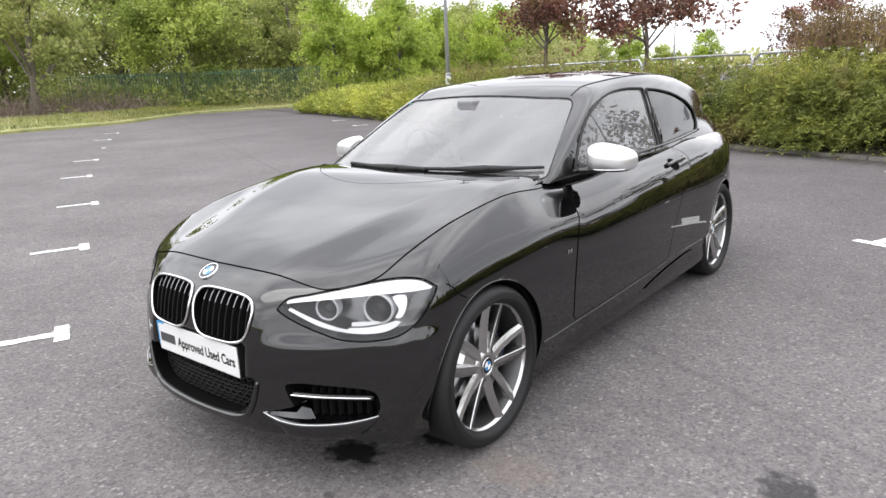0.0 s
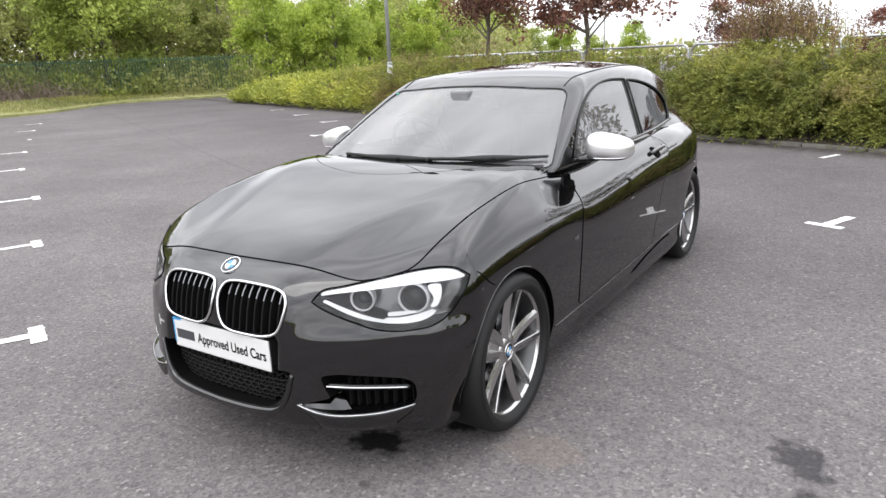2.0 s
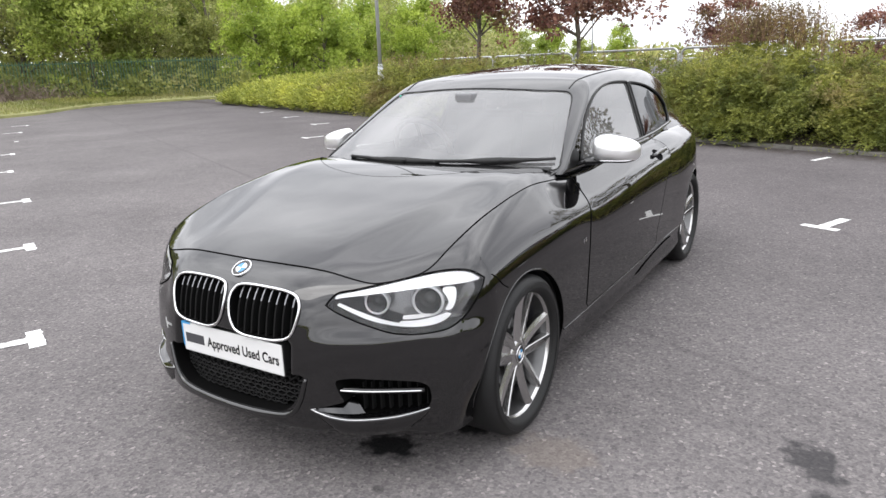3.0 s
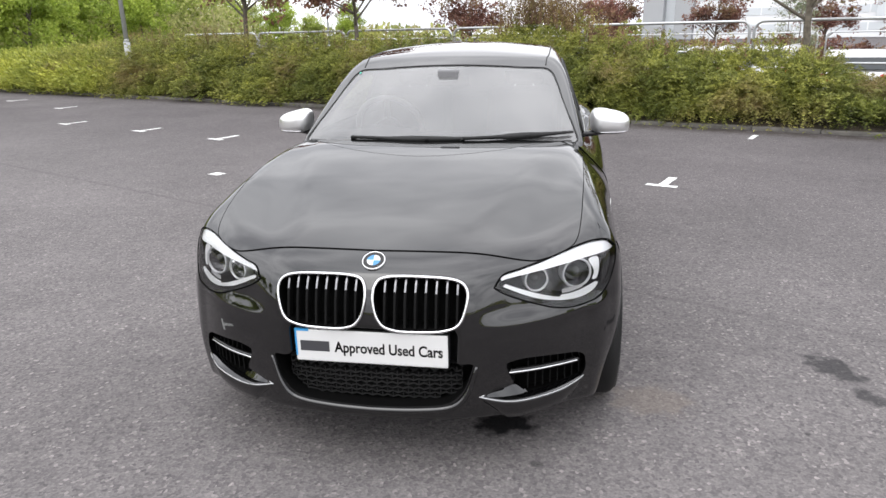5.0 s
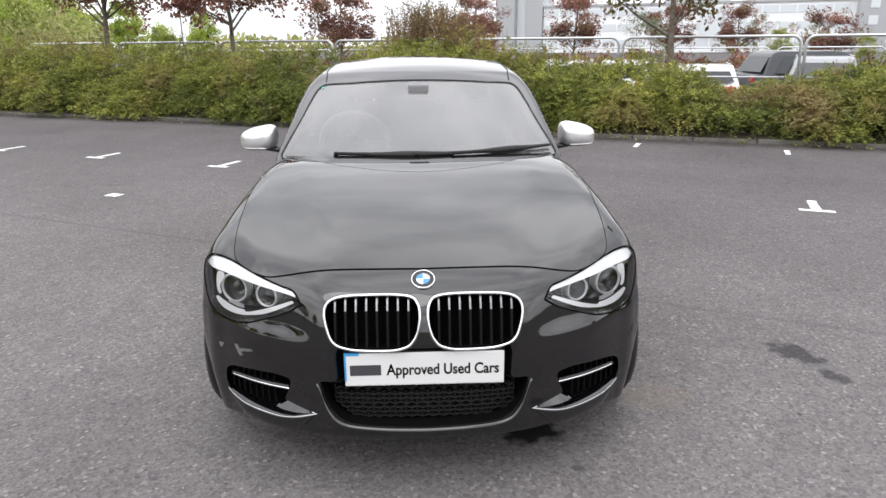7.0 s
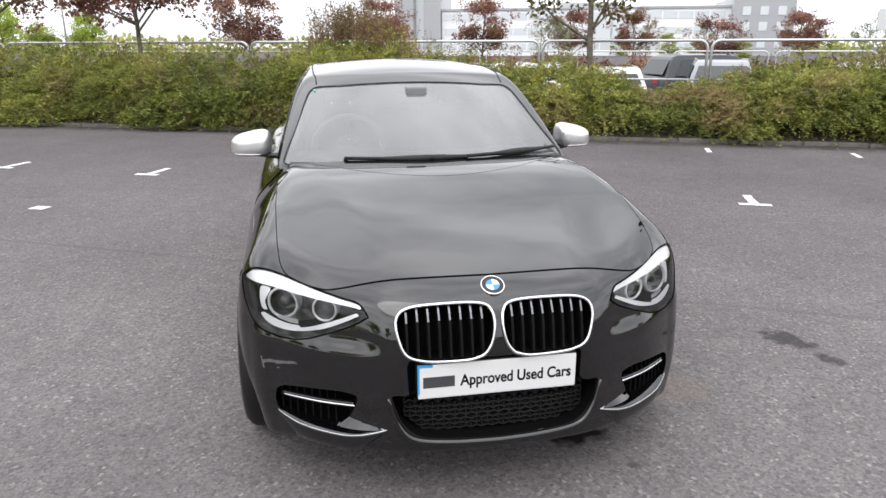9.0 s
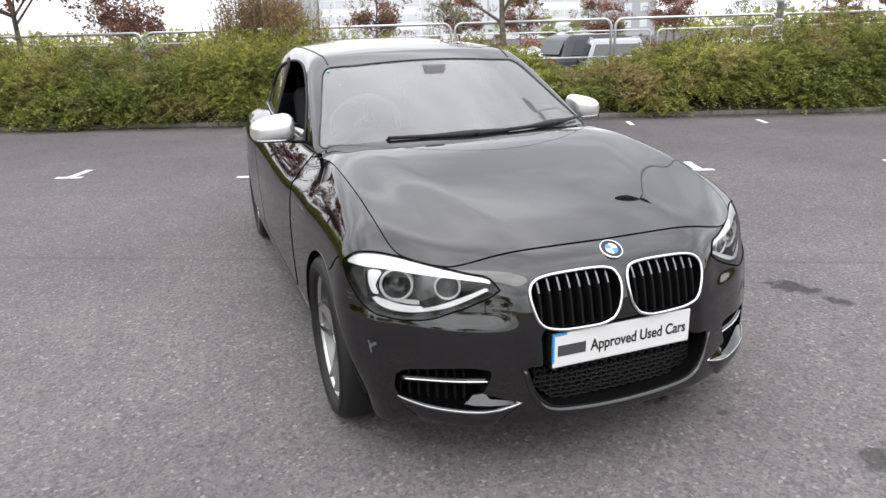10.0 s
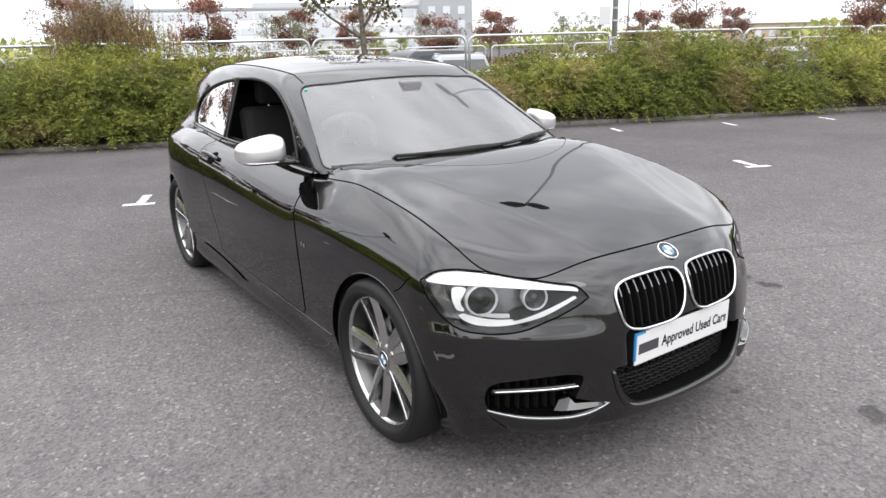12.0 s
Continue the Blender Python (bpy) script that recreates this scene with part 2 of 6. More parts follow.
def foliage_mat(name, dark, mid, light, brown=None, patch=0.35, trans=0.25, tuft=0.0):
    """Leaves whose colour shifts leaf by leaf and in broad patches."""
    m = mat(name, mid, 0.55)
    n, l, b = nodes_of(m)
    geo = n.new("ShaderNodeNewGeometry")
    r1 = ramp_node(m, geo.outputs["Random Per Island"], [(0.0, dark), (0.5, mid), (1.0, light)])
    big = noise_node(m, patch, 3.0)
    r2 = ramp_node(m, big.outputs[0], [(0.36, (0.55, 0.60, 0.50)), (0.64, (1.2, 1.15, 1.02))])
    c = mix_node(m, 1.0, r1.outputs[0], r2.outputs[0], "MULTIPLY")
    if tuft:
        small = noise_node(m, tuft, 3.0)
        r3 = ramp_node(m, small.outputs[0], [(0.38, (0.60, 0.64, 0.62)), (0.62, (1.25, 1.22, 1.1))])
        c = mix_node(m, 1.0, c.outputs[0], r3.outputs[0], "MULTIPLY")
    if brown:
        sec = noise_node(m, patch * 2.1, 4.0)
        f = ramp_node(m, sec.outputs[0], [(0.52, (0, 0, 0)), (0.68, (0.75, 0.75, 0.75))])
        c = mix_node(m, f.outputs[0], c.outputs[0], brown)
    l.new(c.outputs[0], b.inputs["Base Color"])
    b.inputs["Roughness"].default_value = 0.5
    b.inputs["Specular IOR Level"].default_value = 0.3
    t = n.new("ShaderNodeBsdfTranslucent")
    l.new(c.outputs[0], t.inputs[0])
    x = n.new("ShaderNodeMixShader")
    x.inputs[0].default_value = trans
    l.new(b.outputs[0], x.inputs[1])
    l.new(t.outputs[0], x.inputs[2])
    out = [q for q in n if q.type == "OUTPUT_MATERIAL"][0]
    l.new(x.outputs[0], out.inputs[0])
    return m


M_HEDGE = foliage_mat("hedge_leaves", (0.15, 0.17, 0.046), (0.265, 0.288, 0.078), (0.44, 0.45, 0.135), (0.31, 0.22, 0.115), 0.45, 0.36, 3.2)
M_REDTIP = foliage_mat("red_tips", (0.14, 0.10, 0.05), (0.25, 0.17, 0.085), (0.36, 0.28, 0.13), None, 0.5)
M_JUNIPER = foliage_mat("juniper_leaves", (0.24, 0.27, 0.05), (0.42, 0.45, 0.09), (0.58, 0.60, 0.16), None, 0.6)
M_GREEN_A = foliage_mat("spring_leaves", (0.23, 0.29, 0.07), (0.40, 0.48, 0.125), (0.56, 0.63, 0.20), None, 0.12, 0.50)
M_GREEN_B = foliage_mat("olive_leaves", (0.23, 0.26, 0.09), (0.39, 0.42, 0.155), (0.53, 0.55, 0.23), (0.43, 0.37, 0.22), 0.10, 0.50)
M_GREEN_C = foliage_mat("bright_leaves", (0.26, 0.35, 0.06), (0.43, 0.54, 0.10), (0.58, 0.67, 0.18), None, 0.25, 0.45)
M_PURPLE = foliage_mat("purple_leaves", (0.12, 0.050, 0.045), (0.25, 0.105, 0.095), (0.40, 0.21, 0.17), (0.26, 0.22, 0.09), 0.5, 0.35)
M_GREY_LEAF = foliage_mat("silver_leaves", (0.14, 0.16, 0.10), (0.26, 0.28, 0.19), (0.40, 0.42, 0.30), None, 0.5)
M_BARK = mat("bark", (0.13, 0.11, 0.085), 0.9)
M_GRASS = foliage_mat("rough_grass", (0.16, 0.18, 0.05), (0.27, 0.29, 0.09), (0.38, 0.38, 0.15), (0.36, 0.31, 0.17), 0.25)
M_TURF = mat("turf", (0.14, 0.16, 0.045), 0.95)
M_FENCE = mat("green_fence_paint", (0.075, 0.15, 0.09), 0.7)
M_BLDG = mat("white_cladding", (0.76, 0.77, 0.78), 0.45)
M_BLDG_GREY = mat("grey_cladding", (0.36, 0.37, 0.38), 0.5)
M_BLDG_GLASS = mat("office_glass", (0.60, 0.63, 0.65), 0.2)
M_CAR_WHITE = mat("white_car_paint", (0.58, 0.58, 0.58), 0.3, 0, 0.8)
M_CAR_DARK = mat("slate_car_paint", (0.02, 0.024, 0.03), 0.4, 0.0, 0.25)
M_CAR_SILVER = mat("silver_car_paint", (0.27, 0.28, 0.29), 0.3, 0.4, 0.6)
M_CAR_GLASS = mat("car_window", (0.02, 0.025, 0.028), 0.06)
M_HOUSE = mat("buff_brick", (0.45, 0.36, 0.26), 0.9)

# asphalt: broad tone, aggregate, a few dark drips
n_, l_, b_ = nodes_of(M_TARMAC)
broad = noise_node(M_TARMAC, 0.55, 5.0, 0.6)
mid_ = noise_node(M_TARMAC, 6.0, 4.0, 0.6)
fine = noise_node(M_TARMAC, 95.0, 2.0, 0.6)
grit = n_.new("ShaderNodeTexVoronoi")
grit.inputs["Scale"].default_value = 75.0
l_.new(fine.inputs["Vector"].links[0].from_socket, grit.inputs["Vector"])
c0 = ramp_node(M_TARMAC, broad.outputs[0], [(0.32, (0.121, 0.113, 0.114)), (0.68, (0.162, 0.151, 0.152))])
c1 = ramp_node(M_TARMAC, mid_.outputs[0], [(0.3, (0.93, 0.93, 0.93)), (0.7, (1.06, 1.055, 1.05))])
c2 = ramp_node(M_TARMAC, grit.outputs["Color"], [(0.05, (0.55, 0.55, 0.56)), (0.5, (0.97, 0.97, 0.96)), (0.82, (1.15, 1.14, 1.12)), (0.97, (2.0, 1.95, 1.9))])
c3 = ramp_node(M_TARMAC, fine.outputs[0], [(0.3, (0.72, 0.72, 0.72)), (0.7, (1.25, 1.25, 1.25))])
k1 = mix_node(M_TARMAC, 1.0, c0.outputs[0], c1.outputs[0], "MULTIPLY")
k2 = mix_node(M_TARMAC, 0.8, k1.outputs[0], c2.outputs[0], "MULTIPLY")
k3 = mix_node(M_TARMAC, 0.72, k2.outputs[0], c3.outputs[0], "MULTIPLY")
# the darker look towards the hedge: shading put into the asphalt colour, ragged by noise
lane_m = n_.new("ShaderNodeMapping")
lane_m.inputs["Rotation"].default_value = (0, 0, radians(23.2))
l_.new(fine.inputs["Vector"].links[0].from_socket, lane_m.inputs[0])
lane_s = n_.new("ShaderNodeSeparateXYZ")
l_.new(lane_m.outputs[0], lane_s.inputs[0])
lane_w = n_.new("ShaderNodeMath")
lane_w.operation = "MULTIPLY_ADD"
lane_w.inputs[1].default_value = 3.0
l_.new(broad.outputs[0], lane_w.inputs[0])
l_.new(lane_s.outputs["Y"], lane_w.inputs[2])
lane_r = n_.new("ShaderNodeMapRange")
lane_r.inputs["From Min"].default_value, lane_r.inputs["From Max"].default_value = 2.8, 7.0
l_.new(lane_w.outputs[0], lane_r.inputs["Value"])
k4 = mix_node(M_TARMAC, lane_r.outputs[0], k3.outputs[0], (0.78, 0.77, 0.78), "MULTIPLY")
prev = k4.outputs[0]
tcx = fine.inputs["Vector"].links[0].from_socket


def seam(prev, turn, at, half, soft, amount, color, wob):
    """A worn paving joint or dirt line along a straight line on the asphalt; turn is the line's angle."""
    sm_ = n_.new("ShaderNodeMapping")
    sm_.inputs["Rotation"].default_value = (0, 0, radians(-turn))
    l_.new(tcx, sm_.inputs[0])
    ss = n_.new("ShaderNodeSeparateXYZ")
    l_.new(sm_.outputs[0], ss.inputs[0])
    jit = n_.new("ShaderNodeMath")
    jit.operation = "MULTIPLY_ADD"
    jit.inputs[1].default_value, jit.inputs[2].default_value = wob, -at - wob * 0.5
    l_.new(mid_.outputs[0], jit.inputs[0])
    off = n_.new("ShaderNodeMath")
    off.operation = "ADD"
    l_.new(ss.outputs["Y"], off.inputs[0])
    l_.new(jit.outputs[0], off.inputs[1])
    dist = n_.new("ShaderNodeMath")
    dist.operation = "ABSOLUTE"
    l_.new(off.outputs[0], dist.inputs[0])
    mr = n_.new("ShaderNodeMapRange")
    mr.inputs["From Min"].default_value, mr.inputs["From Max"].default_value = half, half + soft
    mr.inputs["To Min"].default_value, mr.inputs["To Max"].default_value = amount, 0.0
    l_.new(dist.outputs[0], mr.inputs["Value"])
    patchy = n_.new("ShaderNodeMath")
    patchy.operation = "MULTIPLY"
    brk = ramp_node(M_TARMAC, mid_.outputs[0], [(0.38, (0.25, 0.25, 0.25)), (0.55, (1, 1, 1))])
    l_.new(mr.outputs[0], patchy.inputs[0])
    l_.new(brk.outputs[0], patchy.inputs[1])
    return mix_node(M_TARMAC, patchy.outputs[0], prev, color).outputs[0]


prev = seam(prev, -26.2, 1.49, 0.008, 0.03, 0.32, (0.055, 0.052, 0.053), 0.05)
# leaf litter and dirt along the kerb
prev = seam(prev, -23.2, 8.62, 0.10, 0.32, 0.75, (0.050, 0.042, 0.036), 0.5)


def drip(prev, x, y, rx, ry, turn, amount, color, seed):
    """A stain with a ragged edge on the asphalt."""
    mpn = n_.new("ShaderNodeMapping")
    mpn.vector_type = "TEXTURE"
    mpn.inputs["Location"].default_value = (x, y, 0)
    mpn.inputs["Rotation"].default_value = (0, 0, radians(turn))
    mpn.inputs["Scale"].default_value = (rx, ry, 1)
    l_.new(tcx, mpn.inputs[0])
    ln = n_.new("ShaderNodeVectorMath")
    ln.operation = "LENGTH"
    l_.new(mpn.outputs[0], ln.inputs[0])
    nz = n_.new("ShaderNodeTexNoise")
    nz.inputs["Scale"].default_value, nz.inputs["Detail"].default_value = 14.0, 4.0
    l_.new(tcx, nz.inputs["Vector"])
    ad = n_.new("ShaderNodeMath")
    ad.operation = "MULTIPLY_ADD"
    ad.inputs[1].default_value, ad.inputs[2].default_value = 1.6, -0.8 + seed
    l_.new(nz.outputs[0], ad.inputs[0])
    sm = n_.new("ShaderNodeMath")
    sm.operation = "ADD"
    l_.new(ln.outputs["Value"], sm.inputs[0])
    l_.new(ad.outputs[0], sm.inputs[1])
    rp = ramp_node(M_TARMAC, sm.outputs[0], [(0.62, (amount, amount, amount)), (1.0, (0, 0, 0))])
    return mix_node(M_TARMAC, rp.outputs[0], prev, color).outputs[0]


for x, y, rx, ry, tn, am, col, sd in ((1.84, 0.27, 0.095, 0.16, 25, 0.75, (0.028, 0.028, 0.03), 0.0), (1.89, 0.02, 0.06, 0.085, 10, 0.7, (0.028, 0.028, 0.03), 0.0), (0.42, -0.37, 0.13, 0.10, 0, 0.93, (0.008, 0.008, 0.009), 0.0),
                                      (0.64, -0.10, 0.10, 0.06, 0, 0.9, (0.01, 0.01, 0.011), 0.0), (0.82, -1.06, 0.10, 0.06, 30, 0.6, (0.035, 0.034, 0.034), 0.0), (1.0, -0.12, 0.20, 0.14, 0, 0.35, (0.17, 0.14, 0.115), 0.0), (1.55, -0.3, 0.02, 0.02, 0, 0.6, (0.03, 0.03, 0.03), 0.0), (0.55, -0.62, 0.03, 0.022, 0, 0.5, (0.03, 0.03, 0.03), 0.0)):
    prev = drip(prev, x, y, rx, ry, tn, am, col, sd)
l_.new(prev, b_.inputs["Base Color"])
hmix = mix_node(M_TARMAC, 0.5, grit.outputs["Distance"], fine.outputs[0])
bump_node(M_TARMAC, hmix.outputs[0], 0.55, 0.006)
b_.inputs["Roughness"].default_value = 0.85
b_.inputs["Specular IOR Level"].default_value = 0.06

# kerb, soil, paint, bark: grain and stains; hedge core: near-black for inner shade
for m, a, b2, s in ((M_KERB, (0.075, 0.07, 0.065), (0.16, 0.15, 0.135), 5.0), (M_SOIL, (0.02, 0.016, 0.011), (0.085, 0.065, 0.045), 9.0), (M_BARK, (0.07, 0.06, 0.045), (0.19, 0.165, 0.13), 14.0), (M_TWIG_SHADE, (0.008, 0.010, 0.006), (0.035, 0.030, 0.018), 11.0), (M_TURF, (0.16, 0.17, 0.06), (0.32, 0.31, 0.13), 1.2)):
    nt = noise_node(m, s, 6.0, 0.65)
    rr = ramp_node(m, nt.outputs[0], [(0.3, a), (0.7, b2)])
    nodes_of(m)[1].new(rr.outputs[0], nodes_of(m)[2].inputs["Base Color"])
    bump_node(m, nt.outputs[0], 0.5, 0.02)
nt = noise_node(M_LINE, 30.0, 6.0, 0.7)
rr = ramp_node(M_LINE, nt.outputs[0], [(0.36, (0.16, 0.16, 0.155)), (0.46, (0.62, 0.62, 0.60)), (0.7, (0.80, 0.80, 0.78))])
nodes_of(M_LINE)[1].new(rr.outputs[0], nodes_of(M_LINE)[2].inputs["Base Color"])
bump_node(M_LINE, nt.outputs[0], 0.4, 0.005)
M_OLIVE_RED = foliage_mat("olive_red_leaves", (0.06, 0.05, 0.018), (0.13, 0.11, 0.03), (0.22, 0.19, 0.06), (0.15, 0.055, 0.03), 0.6)
M_BRUSH = mat("brushwood_sticks", (0.16, 0.12, 0.10), 0.9)
M_PLATE_Y = mat("plate_yellow", (0.6, 0.45, 0.03), 0.3)

# ---- the bays' frame ----
BAY_A = radians(-23.2)
BU = Vector((math.cos(BAY_A), math.sin(BAY_A), 0))
BN = Vector((-math.sin(BAY_A), math.cos(BAY_A), 0))
RNG = np.random.RandomState(7)


def bay(u, n, z=0.0):
    """A place in the frame of the parking bays: u along the hedge, n towards it."""
    return BU * u + BN * n + Vector((0, 0, z))


def bay_m(u, n, z=0.0, turn=0.0):
    return Matrix.Translation(bay(u, n, z)) @ Matrix.Rotation(BAY_A + radians(turn), 4, "Z")


def fast_mesh(name, V, quads, material, smooth=False):
    """A mesh of many quads from arrays."""
    me = bpy.data.meshes.new(name)
    V = np.asarray(V, np.float32)
    Q = np.asarray(quads, np.int32)
    me.vertices.add(len(V))
    me.vertices.foreach_set("co", V.ravel())
    me.loops.add(Q.size)
    me.loops.foreach_set("vertex_index", Q.ravel())
    me.polygons.add(len(Q))
    me.polygons.foreach_set("loop_start", np.arange(0, Q.size, Q.shape[1], dtype=np.int32))
    if smooth:
        me.polygons.foreach_set("use_smooth", np.ones(len(Q), bool))
    me.update(calc_edges=True)
    me.materials.append(material)
    return me


def leaves(P, D, size, rng, wide=0.45, spread=0.7, fold=0.2):
    """Leaf blades at the points P that lean along D: arrays of corners and quads."""
    n = len(P)
    D = D + rng.normal(0, spread, (n, 3))
    D /= np.linalg.norm(D, axis=1)[:, None] + 1e-9
    S = np.cross(D, rng.normal(0, 1, (n, 3)))
    S /= np.linalg.norm(S, axis=1)[:, None] + 1e-9
    N = np.cross(D, S)
    L = (size * rng.uniform(0.6, 1.35, n))[:, None]
    a = P
    b = P + D * L * 0.5 + S * L * wide * 0.5 + N * L * fold * 0.3
    c = P + D * L
    d = P + D * L * 0.5 - S * L * wide * 0.5 + N * L * fold * 0.3
    V = np.stack([a, b, c, d], 1).reshape(-1, 3)
    return V, np.arange(4 * n).reshape(n, 4)


# ---- ground: tarmac here, a lower car park behind the hedge ----
bm = bmesh.new()
rows = []
for n, z in ((-700, 0.0), (-60, 0.0), (-20, 0.0), (0, 0.0), (6, 0.0), (12.6, 0.0), (14.2, -0.5), (30, -0.5), (60, -0.5), (700, -0.5)):
    rows.append([bm.verts.new(bay(u, n, z)) for u in (-700, -60, -20, 0, 20, 60, 700)])
for p, q in zip(rows, rows[1:]):
    for k in range(6):
        bm.faces.new((p[k], p[k + 1], q[k + 1], q[k]))
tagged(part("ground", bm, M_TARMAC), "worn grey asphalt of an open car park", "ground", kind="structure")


# white tee marks of the bays
def tee(u, n, toward, cross=0.30, stem=0.44, w=0.085, full=True, turn=0.0):
    bm = bmesh.new()
    def strip(a, b, c, d, k=10):
        """A worn strip of paint with a ragged edge."""
        top, bot = [], []
        for i in range(k + 1):
            t = i / k
            j = RNG.uniform(-0.006, 0.006, 2)
            x = a + (b - a) * t
            top.append((x, d + j[0]))
            bot.append((x, c + j[1]))
        return top, bot
    def lay(top, bot, swap):
        vs = []
        for (x0, y0), (x1, y1) in zip(top, bot):
            p, q = ((x0, y0), (x1, y1)) if not swap else ((y0, x0), (y1, x1))
            vs.append((bm.verts.new((*p, 0.004)), bm.verts.new((*q, 0.004))))
        for (a, b), (c, d) in zip(vs, vs[1:]):
            bm.faces.new((a, b, d, c))
    lay(*strip(-cross / 2, cross / 2, -w / 2, w / 2), False)
    if full:
        s = 1 if toward > 0 else -1
        lay(*strip(s * w / 2, s * stem, -w / 2, w / 2), True)
    bmesh.ops.recalc_face_normals(bm, faces=bm.faces)
    for f in bm.faces:
        if f.normal.z < 0:
            f.normal_flip()
    ob = part("bay_marking", bm, M_LINE)
    ob.matrix_basis = bay_m(u, n, 0, turn)
    return tagged(ob, "worn white painted tee marking a parking bay", "road marking", "bay markings")


for u, n in ((-0.12, 4.37), (2.08, 4.30), (4.12, 4.21), (-2.62, 4.36), (-4.72, 4.50), (-6.85, 4.55), (-8.85, 4.62), (-11.1, 4.62), (6.3, 4.15), (8.5, 4.1)):
    tee(u, n, 1)
for u, n in ((-1.70, -1.20), (-4.25, -1.03), (-7.02, -0.85), (-10.35, -0.83), (-13.4, -0.62), (-19.8, -0.05), (-23.0, 0.35)):
    tee(u, n, -1)
for u, n in ((0.12, 8.05), (2.15, 7.95), (4.09, 7.85), (6.15, 7.82), (8.1, 7.88), (10.2, 7.9), (-2.0, 8.1)):
    ob = tee(u, n, 1, 0.42, 0.3, 0.07, False, 88)
    tagged(ob, "short worn white line by the kerb", "road marking")
for u, n in ((-20.91, 7.32), (-17.61, 6.85), (-14.27, 6.27)):
    tee(u, n, 1)
ob = tee(-16.6, -0.35, -1, 0.16, 0.2, 0.09, False)
tagged(ob, "short worn white stub of a bay mark", "road marking")
ob = tee(-4.62, 2.72, 1, 0.16, 0.1, 0.13, False)
tagged(ob, "small worn white square on the asphalt", "road marking")

# kerb stones along the planting strip
kerb = thing("kerb", "grey concrete kerb along the planting strip", "kerb", kind="structure")
bm = bmesh.new()
box(bm, (0.004, -0.065, -0.05), (0.910, 0.065, 0.06), 0.012, 2)
stone_me = part("kerb_stone", bm, M_KERB, kerb).data
first_stone = [o for o in kerb.children][0]
first_stone.matrix_basis = bay_m(-29.3, 8.83)
for k in range(1, 66):
    o = new("kerb_stone", stone_me)
    o.parent = kerb
    o.matrix_basis = bay_m(-29.3 + 0.915 * k, 8.83 + RNG.uniform(-0.006, 0.006), RNG.uniform(-0.01, 0.004), RNG.uniform(-0.4, 0.4))
# soil of the strip
bm = bmesh.new()
rows = []
for k in range(140):
    u = -29.3 + 60.2 * k / 139
    rows.append([bm.verts.new(bay(u, n, z + RNG.uniform(-0.02, 0.02) * (n > 8.95))) for n, z in ((8.895, 0.045), (9.3, 0.11), (10.2, 0.2), (11.4, 0.22), (12.7, 0.1), (13.6, -0.2))])
for p, q in zip(rows, rows[1:]):
    for k in range(5):
        bm.faces.new((p[k], q[k], q[k + 1], p[k + 1]))
bmesh.ops.recalc_face_normals(bm, faces=bm.faces)
tagged(part("planting_soil", bm, M_SOIL), "dark soil and leaf litter under the hedge", "soil", kind="structure")

# ---- hedge ----
h_top = curve_fn((-30, 0.9), (-20.5, 1.3), (-17, 1.55), (-15.6, 1.62), (-12, 1.58), (-10.3, 1.50), (-9.2, 1.42), (-7.5, 1.40), (-6.5, 1.34), (-5.75, 1.26), (-5.2, 1.42), (-4.7, 1.74), (-4.1, 1.86), (-3.2, 1.62), (-2.6, 1.40), (-1.5, 1.32), (-0.5, 1.27), (0.55, 1.12), (0.85, 0.80), (1.15, 0.60), (1.5, 0.56), (1.8, 0.66), (2.1, 0.80), (2.9, 0.95), (3.55, 1.25), (4.2, 1.14), (5.2, 1.34), (6.3, 1.56), (7.6, 1.45), (8.8, 1.32), (9.8, 1.45), (12, 1.45), (16, 1.5), (31, 1.5))


def lump(u, v, s, seed):
    """Soft value noise for arrays, about -1 to 1."""
    r = np.zeros(len(u))
    for i in range(len(u)):
        r[i] = noise.noise((u[i] * s, v[i] * s, seed))
    return r


def to_world(u, n, z):
    return np.stack([u * BU.x + n * BN.x, u * BU.y + n * BN.y, z], 1)


def turn_dir(D):
    return np.stack([D[:, 0] * BU.x + D[:, 1] * BN.x, D[:, 0] * BU.y + D[:, 1] * BN.y, D[:, 2]], 1)


def spray_cloud(u, n, z, D, length, per, size, rng, wide=0.42, arch=0.45):
    """Arching feathery sprays that start at (u, n, z) along D, with small leaves on both sides."""
    cnt = len(u)
    D = D / np.linalg.norm(D, axis=1)[:, None]
    W = turn_dir(D)
    base = to_world(u, n, z)
    L = length * rng.uniform(0.5, 1.4, cnt)
    k = (np.arange(per) + 0.7) / per
    P = base[:, None] + W[:, None] * (k[None, :] * L[:, None])[..., None] + np.array([0, 0, -arch]) * ((k ** 2)[None, :] * L[:, None])[..., None]
    side = np.cross(W, np.array([0, 0, 1.0]) + rng.normal(0, 0.35, (cnt, 3)))
    side /= np.linalg.norm(side, axis=1)[:, None] + 1e-9
    alt = np.where(np.arange(per) % 2 == 0, 1.0, -1.0)
    Dl = W[:, None] * 0.75 + side[:, None] * alt[None, :, None] * 0.9 - np.array([0, 0, 0.5]) * (k[None, :, None] * arch)
    P, Dl = P.reshape(-1, 3), Dl.reshape(-1, 3)
    P = P + rng.normal(0, 0.006, P.shape)
    P[:, 2] = np.maximum(P[:, 2], 0.03)
    return leaves(P, Dl, size, rng, wide, 0.22)


